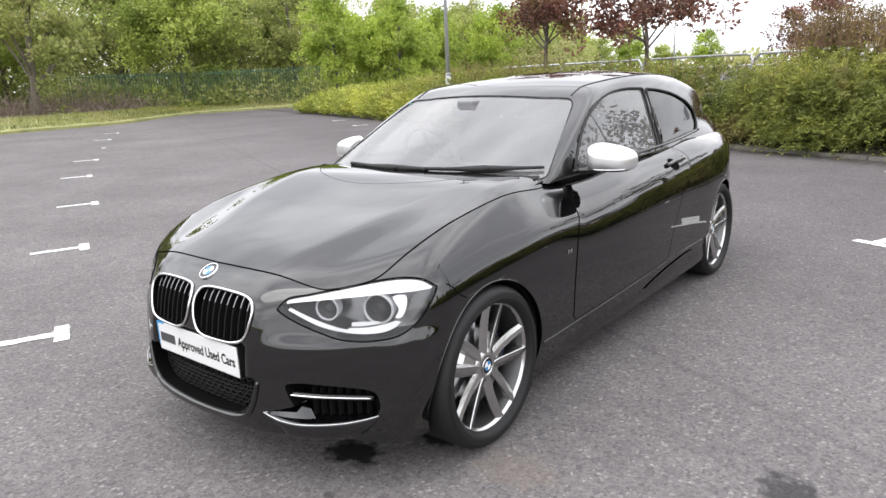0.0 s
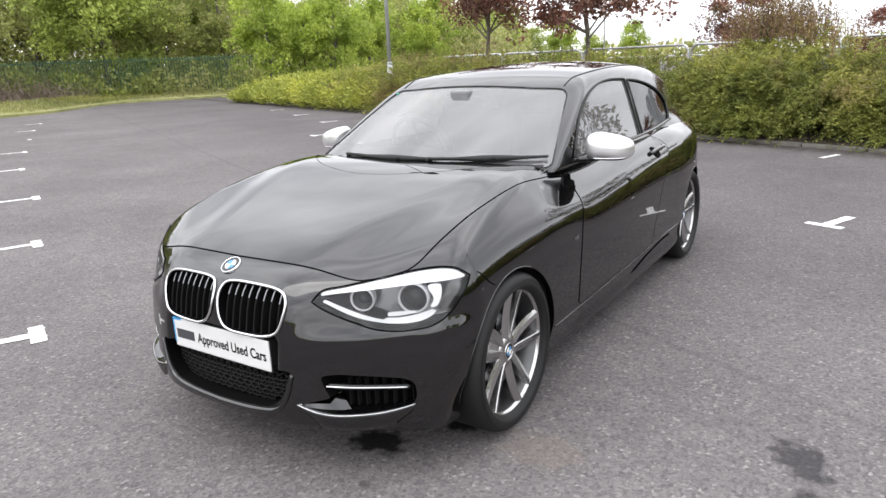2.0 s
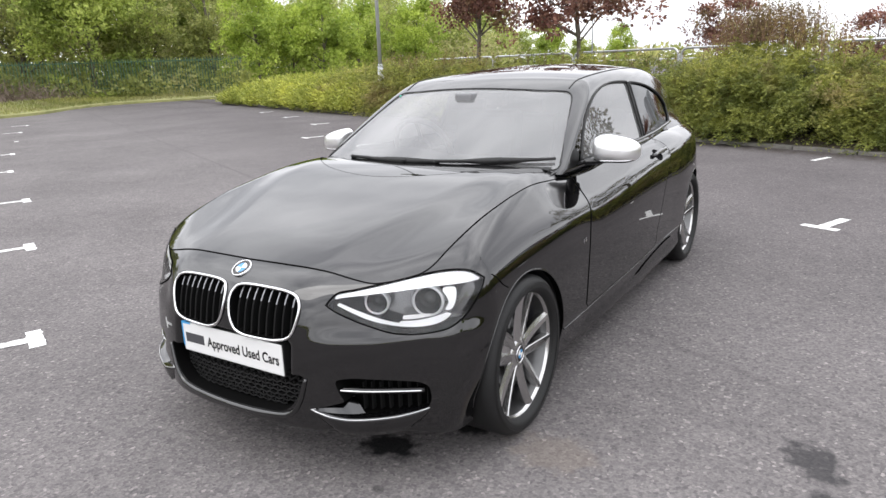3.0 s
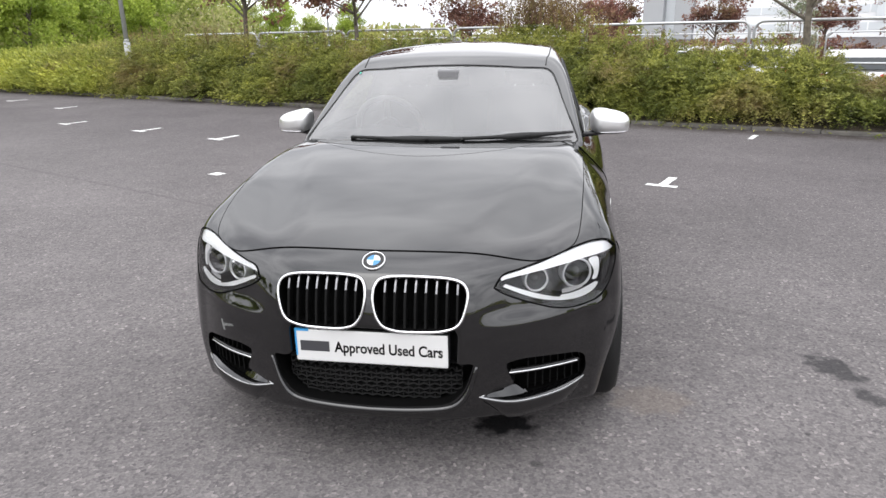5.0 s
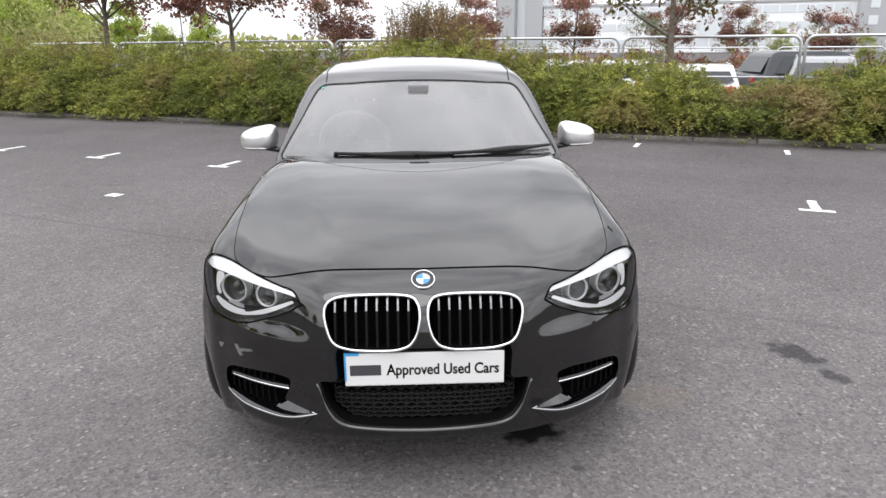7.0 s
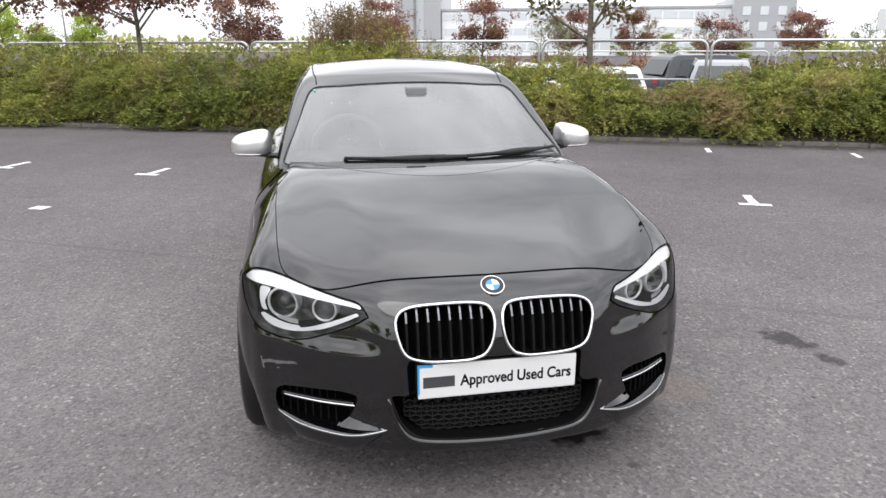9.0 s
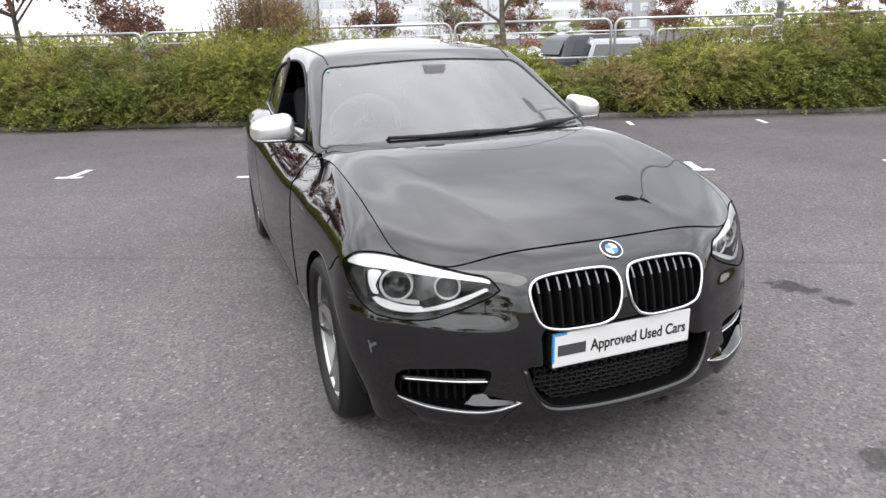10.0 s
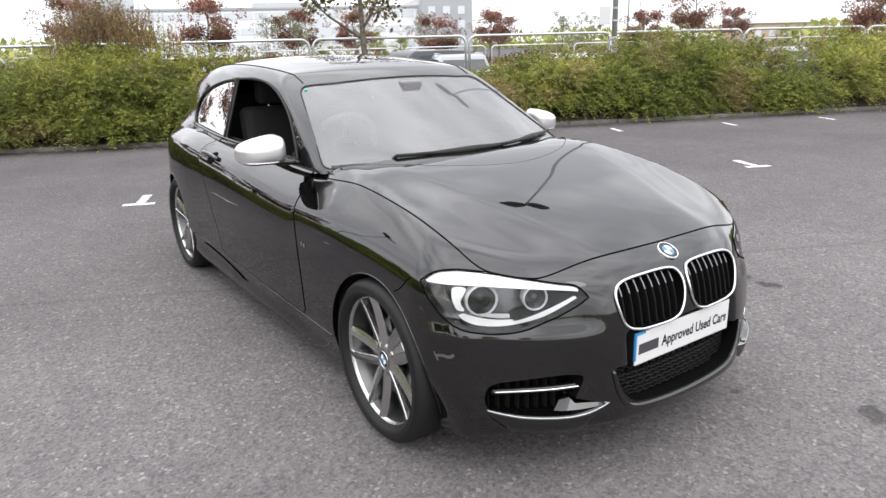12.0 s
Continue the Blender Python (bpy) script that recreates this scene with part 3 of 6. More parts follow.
def hedge_bushes(u0, u1, gap, sprays, per, size, rng):
    """Bush beside bush in a front and a back row, each a dome of sprays of its own height and width."""
    out = []
    for row, (n0, rn, f0, f1) in enumerate(((9.52, 0.62, 0.45, 0.95), (10.35, 0.80, 0.88, 1.02))):
        u = u0 + rng.uniform(0, gap)
        while u < u1:
            H = float(h_top(np.array([u]))[0]) + 0.06
            h = H * rng.uniform(f0, f1)
            ru = gap * rng.uniform(0.62, 0.95)
            nn = n0 + rng.uniform(-0.16, 0.16)
            z0 = rng.uniform(0.20, 0.45) if row == 0 else 0.5
            cnt = int(sprays * (0.55 + 0.6 * h) * (1.0 if row == 0 else 0.75))
            d = rng.normal(0, 1, (cnt, 3))
            d /= np.linalg.norm(d, axis=1)[:, None]
            d[:, 1] = np.where((d[:, 1] > 0.35), -d[:, 1], d[:, 1])
            d[:, 2] = np.where((d[:, 2] < -0.55), -d[:, 2], d[:, 2])
            rad = rng.uniform(0.6, 1.0, cnt)
            up = d[:, 2]
            z = np.where(up > 0, z0 + (h - 0.12 - z0) * up * rad, z0 + 0.28 * up * rad)
            D = np.stack([d[:, 0] + rng.normal(0, 0.25, cnt), d[:, 1] + rng.normal(0, 0.25, cnt), np.clip(up, -0.2, 1) * 0.6 + 0.45 + rng.normal(0, 0.2, cnt)], 1)
            z = np.minimum(z, h_top(u + d[:, 0] * ru * rad) - 0.08)
            out.append(spray_cloud(u + d[:, 0] * ru * rad, nn + d[:, 1] * rn * rad, z, D, 0.46, per, size, rng, 0.34, 0.55))
            # a few long thin shoots over the top
            c2 = int(rng.randint(5, 16))
            out.append(spray_cloud(u + rng.normal(0, ru * 0.35, c2), nn + rng.normal(0, 0.25, c2), h - 0.2 + rng.uniform(-0.1, 0.05, c2), np.stack([rng.normal(0, 0.3, c2), rng.normal(0, 0.3, c2), np.ones(c2)], 1), 0.36, per, size * 0.85, rng, 0.38, 0.15))
            u += gap * rng.uniform(0.7, 1.25)
    return join_clouds(out)


def join_clouds(parts):
    V, Q, o = [], [], 0
    for v, q in parts:
        V.append(v)
        Q.append(q + o)
        o += len(v)
    return np.concatenate(V), np.concatenate(Q)


hedge = thing("hedge", "long untrimmed mixed green hedge with browned tips", "hedge", kind="stuff")
rng = np.random.RandomState(11)
low = []
# low growth that hangs over the kerb here and there
for u, n, h, r in ((-7.4, 8.9, 0.5, 0.5), (-6.6, 9.0, 0.62, 0.55), (-5.8, 9.05, 0.7, 0.5), (-10.4, 8.85, 0.42, 0.6), (-12.6, 8.9, 0.5, 0.6), (-3.9, 9.05, 0.6, 0.5), (2.7, 9.1, 0.4, 0.4), (5.2, 9.1, 0.45, 0.45), (7.9, 9.1, 0.5, 0.5)):
    cnt = 330
    d = rng.normal(0, 1, (cnt, 3))
    d /= np.linalg.norm(d, axis=1)[:, None]
    d[:, 2] = np.abs(d[:, 2])
    low.append(spray_cloud(u + d[:, 0] * r, n + d[:, 1] * 0.35, 0.10 + d[:, 2] * (h - 0.15), d + np.array([0, -0.2, 0.3]), 0.32, 20, 0.055, rng))
V, Q = join_clouds([hedge_bushes(-9.5, 9.0, 0.85, 440, 26, 0.050, rng)] + low)
o = new("foliage", fast_mesh("foliage", V, Q, M_HEDGE))
o.parent = hedge
V, Q = join_clouds([hedge_bushes(-20.5, -9.5, 0.85, 300, 16, 0.066, rng), hedge_bushes(9.0, 15.0, 0.85, 300, 16, 0.062, rng), hedge_bushes(15.0, 31.0, 1.2, 200, 11, 0.11, rng)])
o = new("foliage", fast_mesh("foliage", V, Q, M_HEDGE))
o.parent = hedge
# closed core for the twigs: blocks the view through, inner shade in its near-black
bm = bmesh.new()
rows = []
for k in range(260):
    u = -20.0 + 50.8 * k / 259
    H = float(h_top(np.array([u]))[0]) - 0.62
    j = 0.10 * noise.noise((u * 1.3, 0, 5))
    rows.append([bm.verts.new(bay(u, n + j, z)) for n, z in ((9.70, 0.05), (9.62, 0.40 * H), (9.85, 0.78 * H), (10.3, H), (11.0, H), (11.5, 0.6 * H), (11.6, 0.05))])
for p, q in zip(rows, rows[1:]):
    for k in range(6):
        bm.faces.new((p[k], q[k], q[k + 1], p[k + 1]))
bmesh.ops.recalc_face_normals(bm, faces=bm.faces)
part("twig_core", bm, M_TWIG_SHADE, hedge)
# bare reddish shoots that stand out of the tall clump and elsewhere
rng = np.random.RandomState(5)
V, Q = [], []
cnt = 0
su = np.concatenate([rng.normal(-4.1, 0.50, 420), rng.uniform(-18, 13, 240)])
for u in su:
    H = float(h_top(np.array([u]))[0])
    n = rng.uniform(9.6, 11.0)
    L = rng.uniform(0.12, 0.48) if abs(u + 4.2) < 1.6 else rng.uniform(0.08, 0.26)
    a = np.array(bay(u, n, H - 0.25))
    d = np.array([rng.normal(0, 0.18), rng.normal(0, 0.18), 1.0])
    b = a + d * (L + 0.2)
    r = 0.004
    sd = np.array([BU.x, BU.y, 0]) * r
    V += [a - sd, a + sd, b + sd * 0.4, b - sd * 0.4]
    Q.append([cnt, cnt + 1, cnt + 2, cnt + 3])
    cnt += 4
P0 = np.array(V)
o = new("shoots", fast_mesh("shoots", P0, np.array(Q), M_SHOOT))
o.parent = hedge
tips, tipd = [], []
for k in range(len(Q)):
    a, b = P0[4 * k], P0[4 * k + 3]
    for t in np.linspace(0.1, 1, 12):
        tips.append(a + (b - a) * t)
        tipd.append((b - a) * 0.6 + rng.normal(0, 0.25, 3))
V, Q = leaves(np.array(tips), np.array(tipd), 0.055, rng, 0.38, 0.4)
o = new("shoot_leaves", fast_mesh("shoot_leaves", V, Q, M_REDTIP))
o.parent = hedge

# reddish shrubs beyond the second guard rail
shrubs = thing("far_hedge", "low reddish-brown shrubs along the lower car park", "hedge", kind="stuff")
rng = np.random.RandomState(63)
cnt = 5200
u = rng.uniform(-16, 27, cnt)
top = 0.75 + 0.45 * lump(u, u * 0, 0.35, 2.0) + 0.25 * lump(u, u * 0, 1.3, 6.0)
z = -0.45 + rng.uniform(0, 1, cnt) ** 0.7 * (top + 0.45)
D = np.stack([rng.normal(0, 0.5, cnt), rng.normal(-0.3, 0.5, cnt), np.full(cnt, 0.8)], 1)
cl = spray_cloud(u, 26.2 + rng.normal(0, 0.5, cnt), z, D, 0.45, 8, 0.15, rng, 0.5, 0.3)
for sel, mt in ((u < 4, M_PURPLE), (u >= 4, M_OLIVE_RED)):
    q = np.repeat(sel, 8)
    o = new("foliage", fast_mesh("foliage", cl[0].reshape(-1, 4, 3)[q].reshape(-1, 3), np.arange(4 * q.sum()).reshape(-1, 4), mt))
    o.parent = shrubs

# low yellow-green conifer at the end of the strip
juniper = thing("juniper_shrub", "low spreading yellow-green conifer shrub over the kerb", "shrub", kind="stuff")
rng = np.random.RandomState(21)
cnt = 5200
u = rng.uniform(-29.2, -16.5, cnt)
s = rng.uniform(0, 1, cnt)
top = np.interp(u, [-29.2, -28.4, -26, -22, -18, -16.5], [0.28, 0.50, 0.68, 0.80, 0.86, 0.70])
g = lump(u, s * 2, 0.9, 4.0)
n = 10.6 - 2.05 * np.cos(s * radians(125)) * (1 + 0.12 * g)
z = 0.05 + top * np.sin(np.clip(s * radians(125), 0, radians(90))) ** 0.7 * (1 + 0.15 * g)
D = np.stack([rng.normal(0, 0.6, cnt), -0.8 * np.cos(s * 2.2), 0.35 + 0.5 * s], 1)
W = turn_dir(D / np.linalg.norm(D, axis=1)[:, None])
base = to_world(u, n, z) - W * 0.15
k = np.linspace(0, 1, 9)
P = (base[:, None] + W[:, None] * (k[None, :] * 0.5 * rng.uniform(0.5, 1.3, cnt)[:, None])[..., None]).reshape(-1, 3)
Dl = np.repeat(W, 9, 0)
P[:, 2] = np.maximum(P[:, 2], 0.04)
V, Q = leaves(P, Dl, 0.12, rng, 0.3, 0.45)
o = new("foliage", fast_mesh("foliage", V, Q, M_JUNIPER))
o.parent = juniper
# the same closed core, its near-black holding the inner shade
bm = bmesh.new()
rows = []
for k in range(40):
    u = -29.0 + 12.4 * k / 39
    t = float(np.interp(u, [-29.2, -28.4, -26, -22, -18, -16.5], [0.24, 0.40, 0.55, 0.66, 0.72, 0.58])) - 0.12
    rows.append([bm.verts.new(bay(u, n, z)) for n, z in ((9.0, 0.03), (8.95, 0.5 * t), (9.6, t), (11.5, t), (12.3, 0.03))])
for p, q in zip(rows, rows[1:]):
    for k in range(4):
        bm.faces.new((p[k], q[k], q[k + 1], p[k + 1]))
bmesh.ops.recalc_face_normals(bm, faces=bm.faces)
part("twig_core", bm, M_TWIG_SHADE, juniper)

# ---- guard rails ----


def rail_panel(length=3.2, h=1.1):
    """A galvanised hoop with rounded corners and a mid rail."""
    g = thing("guard_rail", "galvanised steel guard rail panel with rounded corners", "fence", group="guard rails")
    r = 0.16
    pts = [(0, 0, -0.3), (0, 0, h - r)] + [(r - r * math.cos(a), 0, h - r + r * math.sin(a)) for a in np.linspace(0.2, math.pi / 2, 6)] + [(length - r + r * math.sin(a), 0, h - r + r * math.cos(a)) for a in np.linspace(0, math.pi / 2 - 0.2, 6)] + [(length, 0, h - r), (length, 0, -0.3)]
    tube("hoop", pts, 0.028, M_GALV, g, res=5)
    tube("mid_rail", [(0, 0, h * 0.48), (length, 0, h * 0.48)], 0.02, M_GALV, g, res=4)
    return g


proto = rail_panel(3.19, 1.43)
for k in range(-5, 8):
    m = bay_m(-0.68 + 3.27 * k + 0.04, 12.0, 0.14)
    if k == -5:
        proto.matrix_basis = m
    else:
        copy_thing(proto, m)
for k in range(-6, 10):
    copy_thing(proto, bay_m(-0.35 + 3.45 * k, 24.3, -0.16))

# ---- lamp columns ----


def lamp_column(u, n, h=9.5, arm=True, z=0.1):
    c = thing("lamp_column", "tall grey steel lamp column in the planting strip", "street lamp", bay_m(u, n, z))
    bm = bmesh.new()
    cyl(bm, (0, 0, -0.2), (0, 0, 1.3), 0.085, 0.085, 20)
    cyl(bm, (0, 0, 1.3), (0, 0, 1.38), 0.085, 0.06, 20)
    cyl(bm, (0, 0, 1.38), (0, 0, h), 0.06, 0.038, 20)
    part("column", bm, M_COLUMN, c, smooth=True)
    if arm:
        for s in (-1, 1):
            bm = bmesh.new()
            top, low = [], []
            for k in range(28):
                a = 2 * math.pi * k / 28
                x, y = 0.42 * math.cos(a), 0.40 * math.sin(a) * (1 - 0.25 * abs(math.cos(a)))
                top.append(bm.verts.new((x * 0.75, y * 0.7, 0.06)))
                low.append(bm.verts.new((x, y, 0.0)))
            bm.faces.new(top)
            for k in range(28):
                bm.faces.new((low[k], low[(k + 1) % 28], top[(k + 1) % 28], top[k]))
            bm.faces.new(list(reversed(low)))
            hd = part("lantern", bm, M_GALV, c, "flat grey oval lantern head")
            hd.matrix_basis = pose(s * 0.38, 0, h, 0, -s * 10, 0)
            bm = bmesh.new()
            box(bm, (-0.22, -0.11, -0.014), (0.22, 0.11, -0.002), 0.005)
            part("lantern_glass", bm, M_LENSGREY, hd)
    return c


post = lamp_column(5.52, 11.13)
bm = bmesh.new()
box(bm, (-0.36, -0.02, 1.62), (-0.10, 0.0, 1.98), 0.008)
part("sign_plate", bm, M_SIGN, post, "blank pale sign plate strapped to the column")
for z in (1.68, 1.92):
    bm = bmesh.new()
    cyl(bm, (0, 0, z), (0, 0, z + 0.03), 0.072, None, 20)
    part("strap", bm, M_GALV, post)
lamp_column(-16.2, 9.5, 9.0)
lamp_column(-36, 40, 9.0, True, -0.5)
lamp_column(31, 60, 10, True, -0.5)
lamp_column(20, 40, 9, True, -0.5)

# ---- trees ----


def build_tree(name, label, seed, height, bole, crown_r, crown_h, n_leaf, leaf, material, trunk_r=0.09, limbs=7, airy=0.5, droop=0.0):
    """A tapered trunk with limbs and twigs, and a crown of single leaves round the twigs' ends."""
    rng = np.random.RandomState(seed)
    t = thing(name, label, "tree")
    bm = bmesh.new()
    tips = []

    def bar(a, b, r0, r1, seg=7):
        cyl(bm, a, b, r0, r1, seg, False)

    p = Vector((0, 0, -0.2))
    top = bole
    lean = Vector((rng.normal(0, 0.03), rng.normal(0, 0.03), 1))
    prev, r = p, trunk_r
    zs = np.linspace(0.1, height * 0.82, 7)
    line = []
    for z in zs:
        q = Vector((lean.x * z + rng.normal(0, 0.03), lean.y * z + rng.normal(0, 0.03), z))
        r2 = max(0.012, trunk_r * (1 - 0.85 * z / height))
        bar(prev, q, r, r2, 10)
        line.append((q, r2))
        prev, r = q, r2
    tips.append(prev)
    for k in range(limbs):
        f = rng.uniform(0, 1)
        z0 = bole + (height * 0.75 - bole) * f ** 1.2
        q = Vector((lean.x * z0, lean.y * z0, z0))
        a = k * 2.4 + rng.uniform(-0.4, 0.4)
        reach = crown_r * (1.0 - 0.45 * f) * rng.uniform(0.6, 0.95)
        rise = crown_h * rng.uniform(0.15, 0.4) * (1 - 0.3 * f)
        e = q + Vector((math.cos(a) * reach, math.sin(a) * reach, rise))
        m = q.lerp(e, 0.5) + Vector((rng.normal(0, 0.08), rng.normal(0, 0.08), rise * 0.12))
        r0 = trunk_r * 0.42 * (1 - 0.4 * f)
        bar(q, m, r0, r0 * 0.65, 6)
        bar(m, e, r0 * 0.65, r0 * 0.25, 6)
        tips += [e, m.lerp(e, 0.5)]
        for j in range(4):
            b0 = m.lerp(e, rng.uniform(0, 0.9))
            b1 = b0 + Vector((rng.normal(0, 0.35), rng.normal(0, 0.35), rng.uniform(0.0, 0.5))) * crown_r * 0.55
            bar(b0, b1, r0 * 0.3, r0 * 0.1, 5)
            tips += [b1, b0.lerp(b1, 0.6)]
    for f in bm.faces:
        f.smooth = True
    part("trunk", bm, M_BARK, t)
    T = np.array([tuple(v) for v in tips])
    c = np.array([lean.x * height * 0.6, lean.y * height * 0.6, bole + crown_h * 0.5])
    # clumps: about the twigs' ends and, for a full crown, over the crown's outer part
    n_c = int(26 + 60 * (1 - airy))
    d = rng.normal(0, 1, (n_c, 3))
    d /= np.linalg.norm(d, axis=1)[:, None]
    rad = rng.uniform(0.45, 1.0, n_c) ** 0.6
    C2 = c + d * rad[:, None] * np.array([crown_r, crown_r, crown_h * 0.5]) * (1 + 0.18 * rng.normal(0, 1, (n_c, 1)))
    C = np.concatenate([T, C2[: int(n_c * (1 - airy * 0.6))]])
    size = crown_r * rng.uniform(0.10, 0.26, len(C)) * (1.0 - 0.25 * airy)
    w = size ** 2
    idx = rng.choice(len(C), n_leaf, p=w / w.sum())
    g = rng.normal(0, 1, (n_leaf, 3))
    g /= np.linalg.norm(g, axis=1)[:, None]
    P = C[idx] + g * (size[idx] * rng.uniform(0.3, 1.0, n_leaf) ** 0.5)[:, None] * np.array([1, 1, 0.75])
    P[:, 2] = np.maximum(P[:, 2], 0.25)
    D = g + np.array([0, 0, 0.15 - droop])
    V, Q = leaves(P, D, leaf, rng, 0.6, 0.6, 0.25)
    o = new("crown", fast_mesh("crown", V, Q, material))
    o.parent = t
    return t


def plant(proto, u, n, z=0.0, turn=0.0, s=1.0):
    o = copy_thing(proto, Matrix())
    o.matrix_basis = bay_m(u, n, z, turn) @ Matrix.Scale(s, 4)
    return o


# purple-leaved trees in and behind the planting strip
plum = build_tree("purple_tree", "young purple-leaved tree with an open branching crown", 3, 5.0, 1.6, 1.7, 3.1, 7500, 0.10, M_PURPLE, 0.075, 11, 0.6)
plum.matrix_basis = bay_m(-12.6, 10.45, 0.1, 20)
tagged(plum, group="purple trees")
plum2 = build_tree("purple_tree", "young purple-leaved tree with an open branching crown", 8, 4.6, 1.6, 1.6, 2.8, 6500, 0.10, M_PURPLE, 0.065, 10, 0.65)
tagged(plum2, group="purple trees")
plum2.matrix_basis = bay_m(-9.1, 10.8, 0.1, 80)
for u, n, z, tn, s, k in ((-6.4, 19.5, -0.5, 40, 0.72, 1), (-4.5, 27, -0.5, 10, 0.85, 0), (-1.0, 33, -0.5, 130, 0.9, 1), (2.2, 36, -0.5, 200, 0.8, 0), (5.0, 27.5, -0.5, 70, 0.66, 0), (11.3, 40, -0.5, 290, 0.9, 1), (-12.5, 22, -0.5, 160, 1.0, 1), (16, 30, -0.5, 33, 0.8, 1),
                         (21, 34, -0.5, 250, 1.0, 0), (24, 24, -0.5, 15, 0.95, 1), (29, 30, -0.5, 110, 0.9, 0), (13, 48, -0.5, 12, 0.9, 0), (-11.8, 36, -0.5, 75, 1.0, 0), (33, 48, -0.5, 205, 1.0, 1)):
    plant((plum, plum2)[k], u, n, z, tn, s)
# the tree behind the car: thin olive and reddish leaves, forked limbs
fork = build_tree("car_park_tree", "young tree with forked limbs and sparse olive leaves", 15, 4.8, 1.35, 1.9, 2.6, 2300, 0.10, M_OLIVE_RED, 0.075, 8, 0.85)
fork.matrix_basis = bay_m(0.31, 11.2, 0.1, 65)
# thin silver-leaved saplings between the fences
sap = build_tree("sapling", "slender pale-leaved sapling behind the guard rail", 31, 3.4, 0.5, 0.65, 2.6, 1400, 0.06, M_GREY_LEAF, 0.03, 9, 0.7)
sap.matrix_basis = bay_m(-0.9, 22, -0.5, 0)
for u, n, s in ((-2.2, 30, 1.1), (5.5, 34, 1.0), (8.2, 21, 0.9), (14, 36, 1.2), (18.5, 44, 1.3), (3.2, 44, 1.2), (11.6, 26, 1.0)):
    plant(sap, u, n, -0.5, u * 50, s)

# woodland beyond the far edge of the car park
wood_a = build_tree("woodland_tree", "broad bright green woodland tree in spring leaf", 41, 9.0, 0.6, 4.0, 8.4, 20000, 0.20, M_GREEN_A, 0.16, 12, 0.1)
wood_b = build_tree("woodland_tree", "tall olive green woodland tree in young leaf", 42, 11.0, 0.8, 3.8, 10.2, 20000, 0.20, M_GREEN_B, 0.17, 12, 0.2)
wood_c = build_tree("woodland_tree", "rounded fresh green tree with dense leaves", 43, 5.0, 0.3, 1.8, 4.7, 9000, 0.17, M_GREEN_C, 0.10, 10, 0.0)
wood_d = build_tree("woodland_tree", "thinly leaved grey-green woodland tree", 44, 9.5, 1.2, 3.2, 8.2, 9000, 0.22, M_GREEN_B, 0.20, 14, 0.55)


def polar(az, d):
    """Bay coordinates of a place at an angle to the left of the car's line and a distance."""
    p = Vector((-math.sin(radians(az)) * d, math.cos(radians(az)) * d, 0))
    return p.dot(BU), p.dot(BN)


wood_a.matrix_basis = bay_m(*polar(59.5, 42), 0.2, 10)
wood_b.matrix_basis = bay_m(*polar(66, 50), 0.2, 40)
wood_c.matrix_basis = bay_m(*polar(47.0, 36), 0.6, 70)
wood_d.matrix_basis = bay_m(*polar(70.5, 36), 0.2, 0)
rng = np.random.RandomState(77)
for az, d, k, s in ((75, 52, 1, 1.1), (72, 44, 0, 0.85), (78, 40, 1, 0.9), (83, 46, 0, 1.0), (64, 46, 3, 0.95), (62, 56, 1, 1.15), (57, 54, 1, 1.05), (55.5, 44, 3, 0.8), (53, 50, 0, 0.95), (50.5, 46, 3, 0.85), (51, 60, 1, 1.0), (48, 56, 1, 0.82),
                    (44.5, 50, 0, 0.72), (44, 38, 2, 0.9), (41.5, 36, 2, 1.0), (42, 60, 1, 0.8), (39.5, 52, 0, 0.66), (38.5, 40, 2, 0.95), (36.5, 58, 1, 0.68), (35.5, 46, 0, 0.6), (33.5, 42, 2, 1.0), (32.5, 62, 1, 0.66), (30.5, 50, 0, 0.55), (29, 60, 1, 0.6), (27, 55, 2, 0.95), (25, 66, 0, 0.5), (22.5, 70, 2, 1.0), (20, 75, 0, 0.4), (17, 80, 2, 0.9),
                    # unseen trees beside and behind the camera, added only for reflections on the car
                    (92, 47, 1, 1.1), (103, 48, 0, 1.2), (115, 52, 1, 1.2), (130, 52, 0, 1.2), (147, 55, 1, 1.2), (-82, 60, 2, 1.5), (-100, 62, 2, 1.5)):
    plant((wood_a, wood_b, wood_c, wood_d)[k], *polar(az, d), 0.3 if az > 45 else 0.2, rng.uniform(0, 360), s)
# low green trees in front of the offices
for u, n, s in ((5.9, 60, 0.34), (8.4, 62, 0.29), (11.6, 58, 0.27)):
    plant(wood_d, u, n, -0.5, u * 40, s)
# undergrowth: low masses of leaves that close the wood's foot
under = thing("undergrowth", "mixed green undergrowth and saplings at the wood's foot", "bushes", kind="stuff")
P, D = [], []
for k in range(1500):
    az, d = rng.uniform(26, 90), rng.uniform(43, 64)
    h = rng.uniform(1.5, 6.5) + max(0.0, d - 52) * 0.35 * (1.0 if az > 46 else 0.62)
    u, n = polar(az, d)
    c = np.array(bay(u, n, h * 0.5))
    m = 95
    g = rng.normal(0, 1, (m, 3))
    g /= np.linalg.norm(g, axis=1)[:, None]
    P.append(c + g * np.array([1.5, 1.5, h * 0.55]) * rng.uniform(0.6, 1.0, (m, 1)))
    D.append(g + [0, 0, 0.2])
for k in range(60):
    az, d = rng.uniform(42, 70), rng.uniform(39.2, 40.2)
    h = rng.uniform(0.5, 1.9)
    c = np.array(bay(*polar(az, d), 0.4 + h * 0.45))
    g = rng.normal(0, 1, (55, 3))
    g /= np.linalg.norm(g, axis=1)[:, None]
    P.append(c + g * np.array([0.7, 0.7, h * 0.5]) * rng.uniform(0.5, 1.0, (55, 1)))
    D.append(g + [0, 0, 0.2])
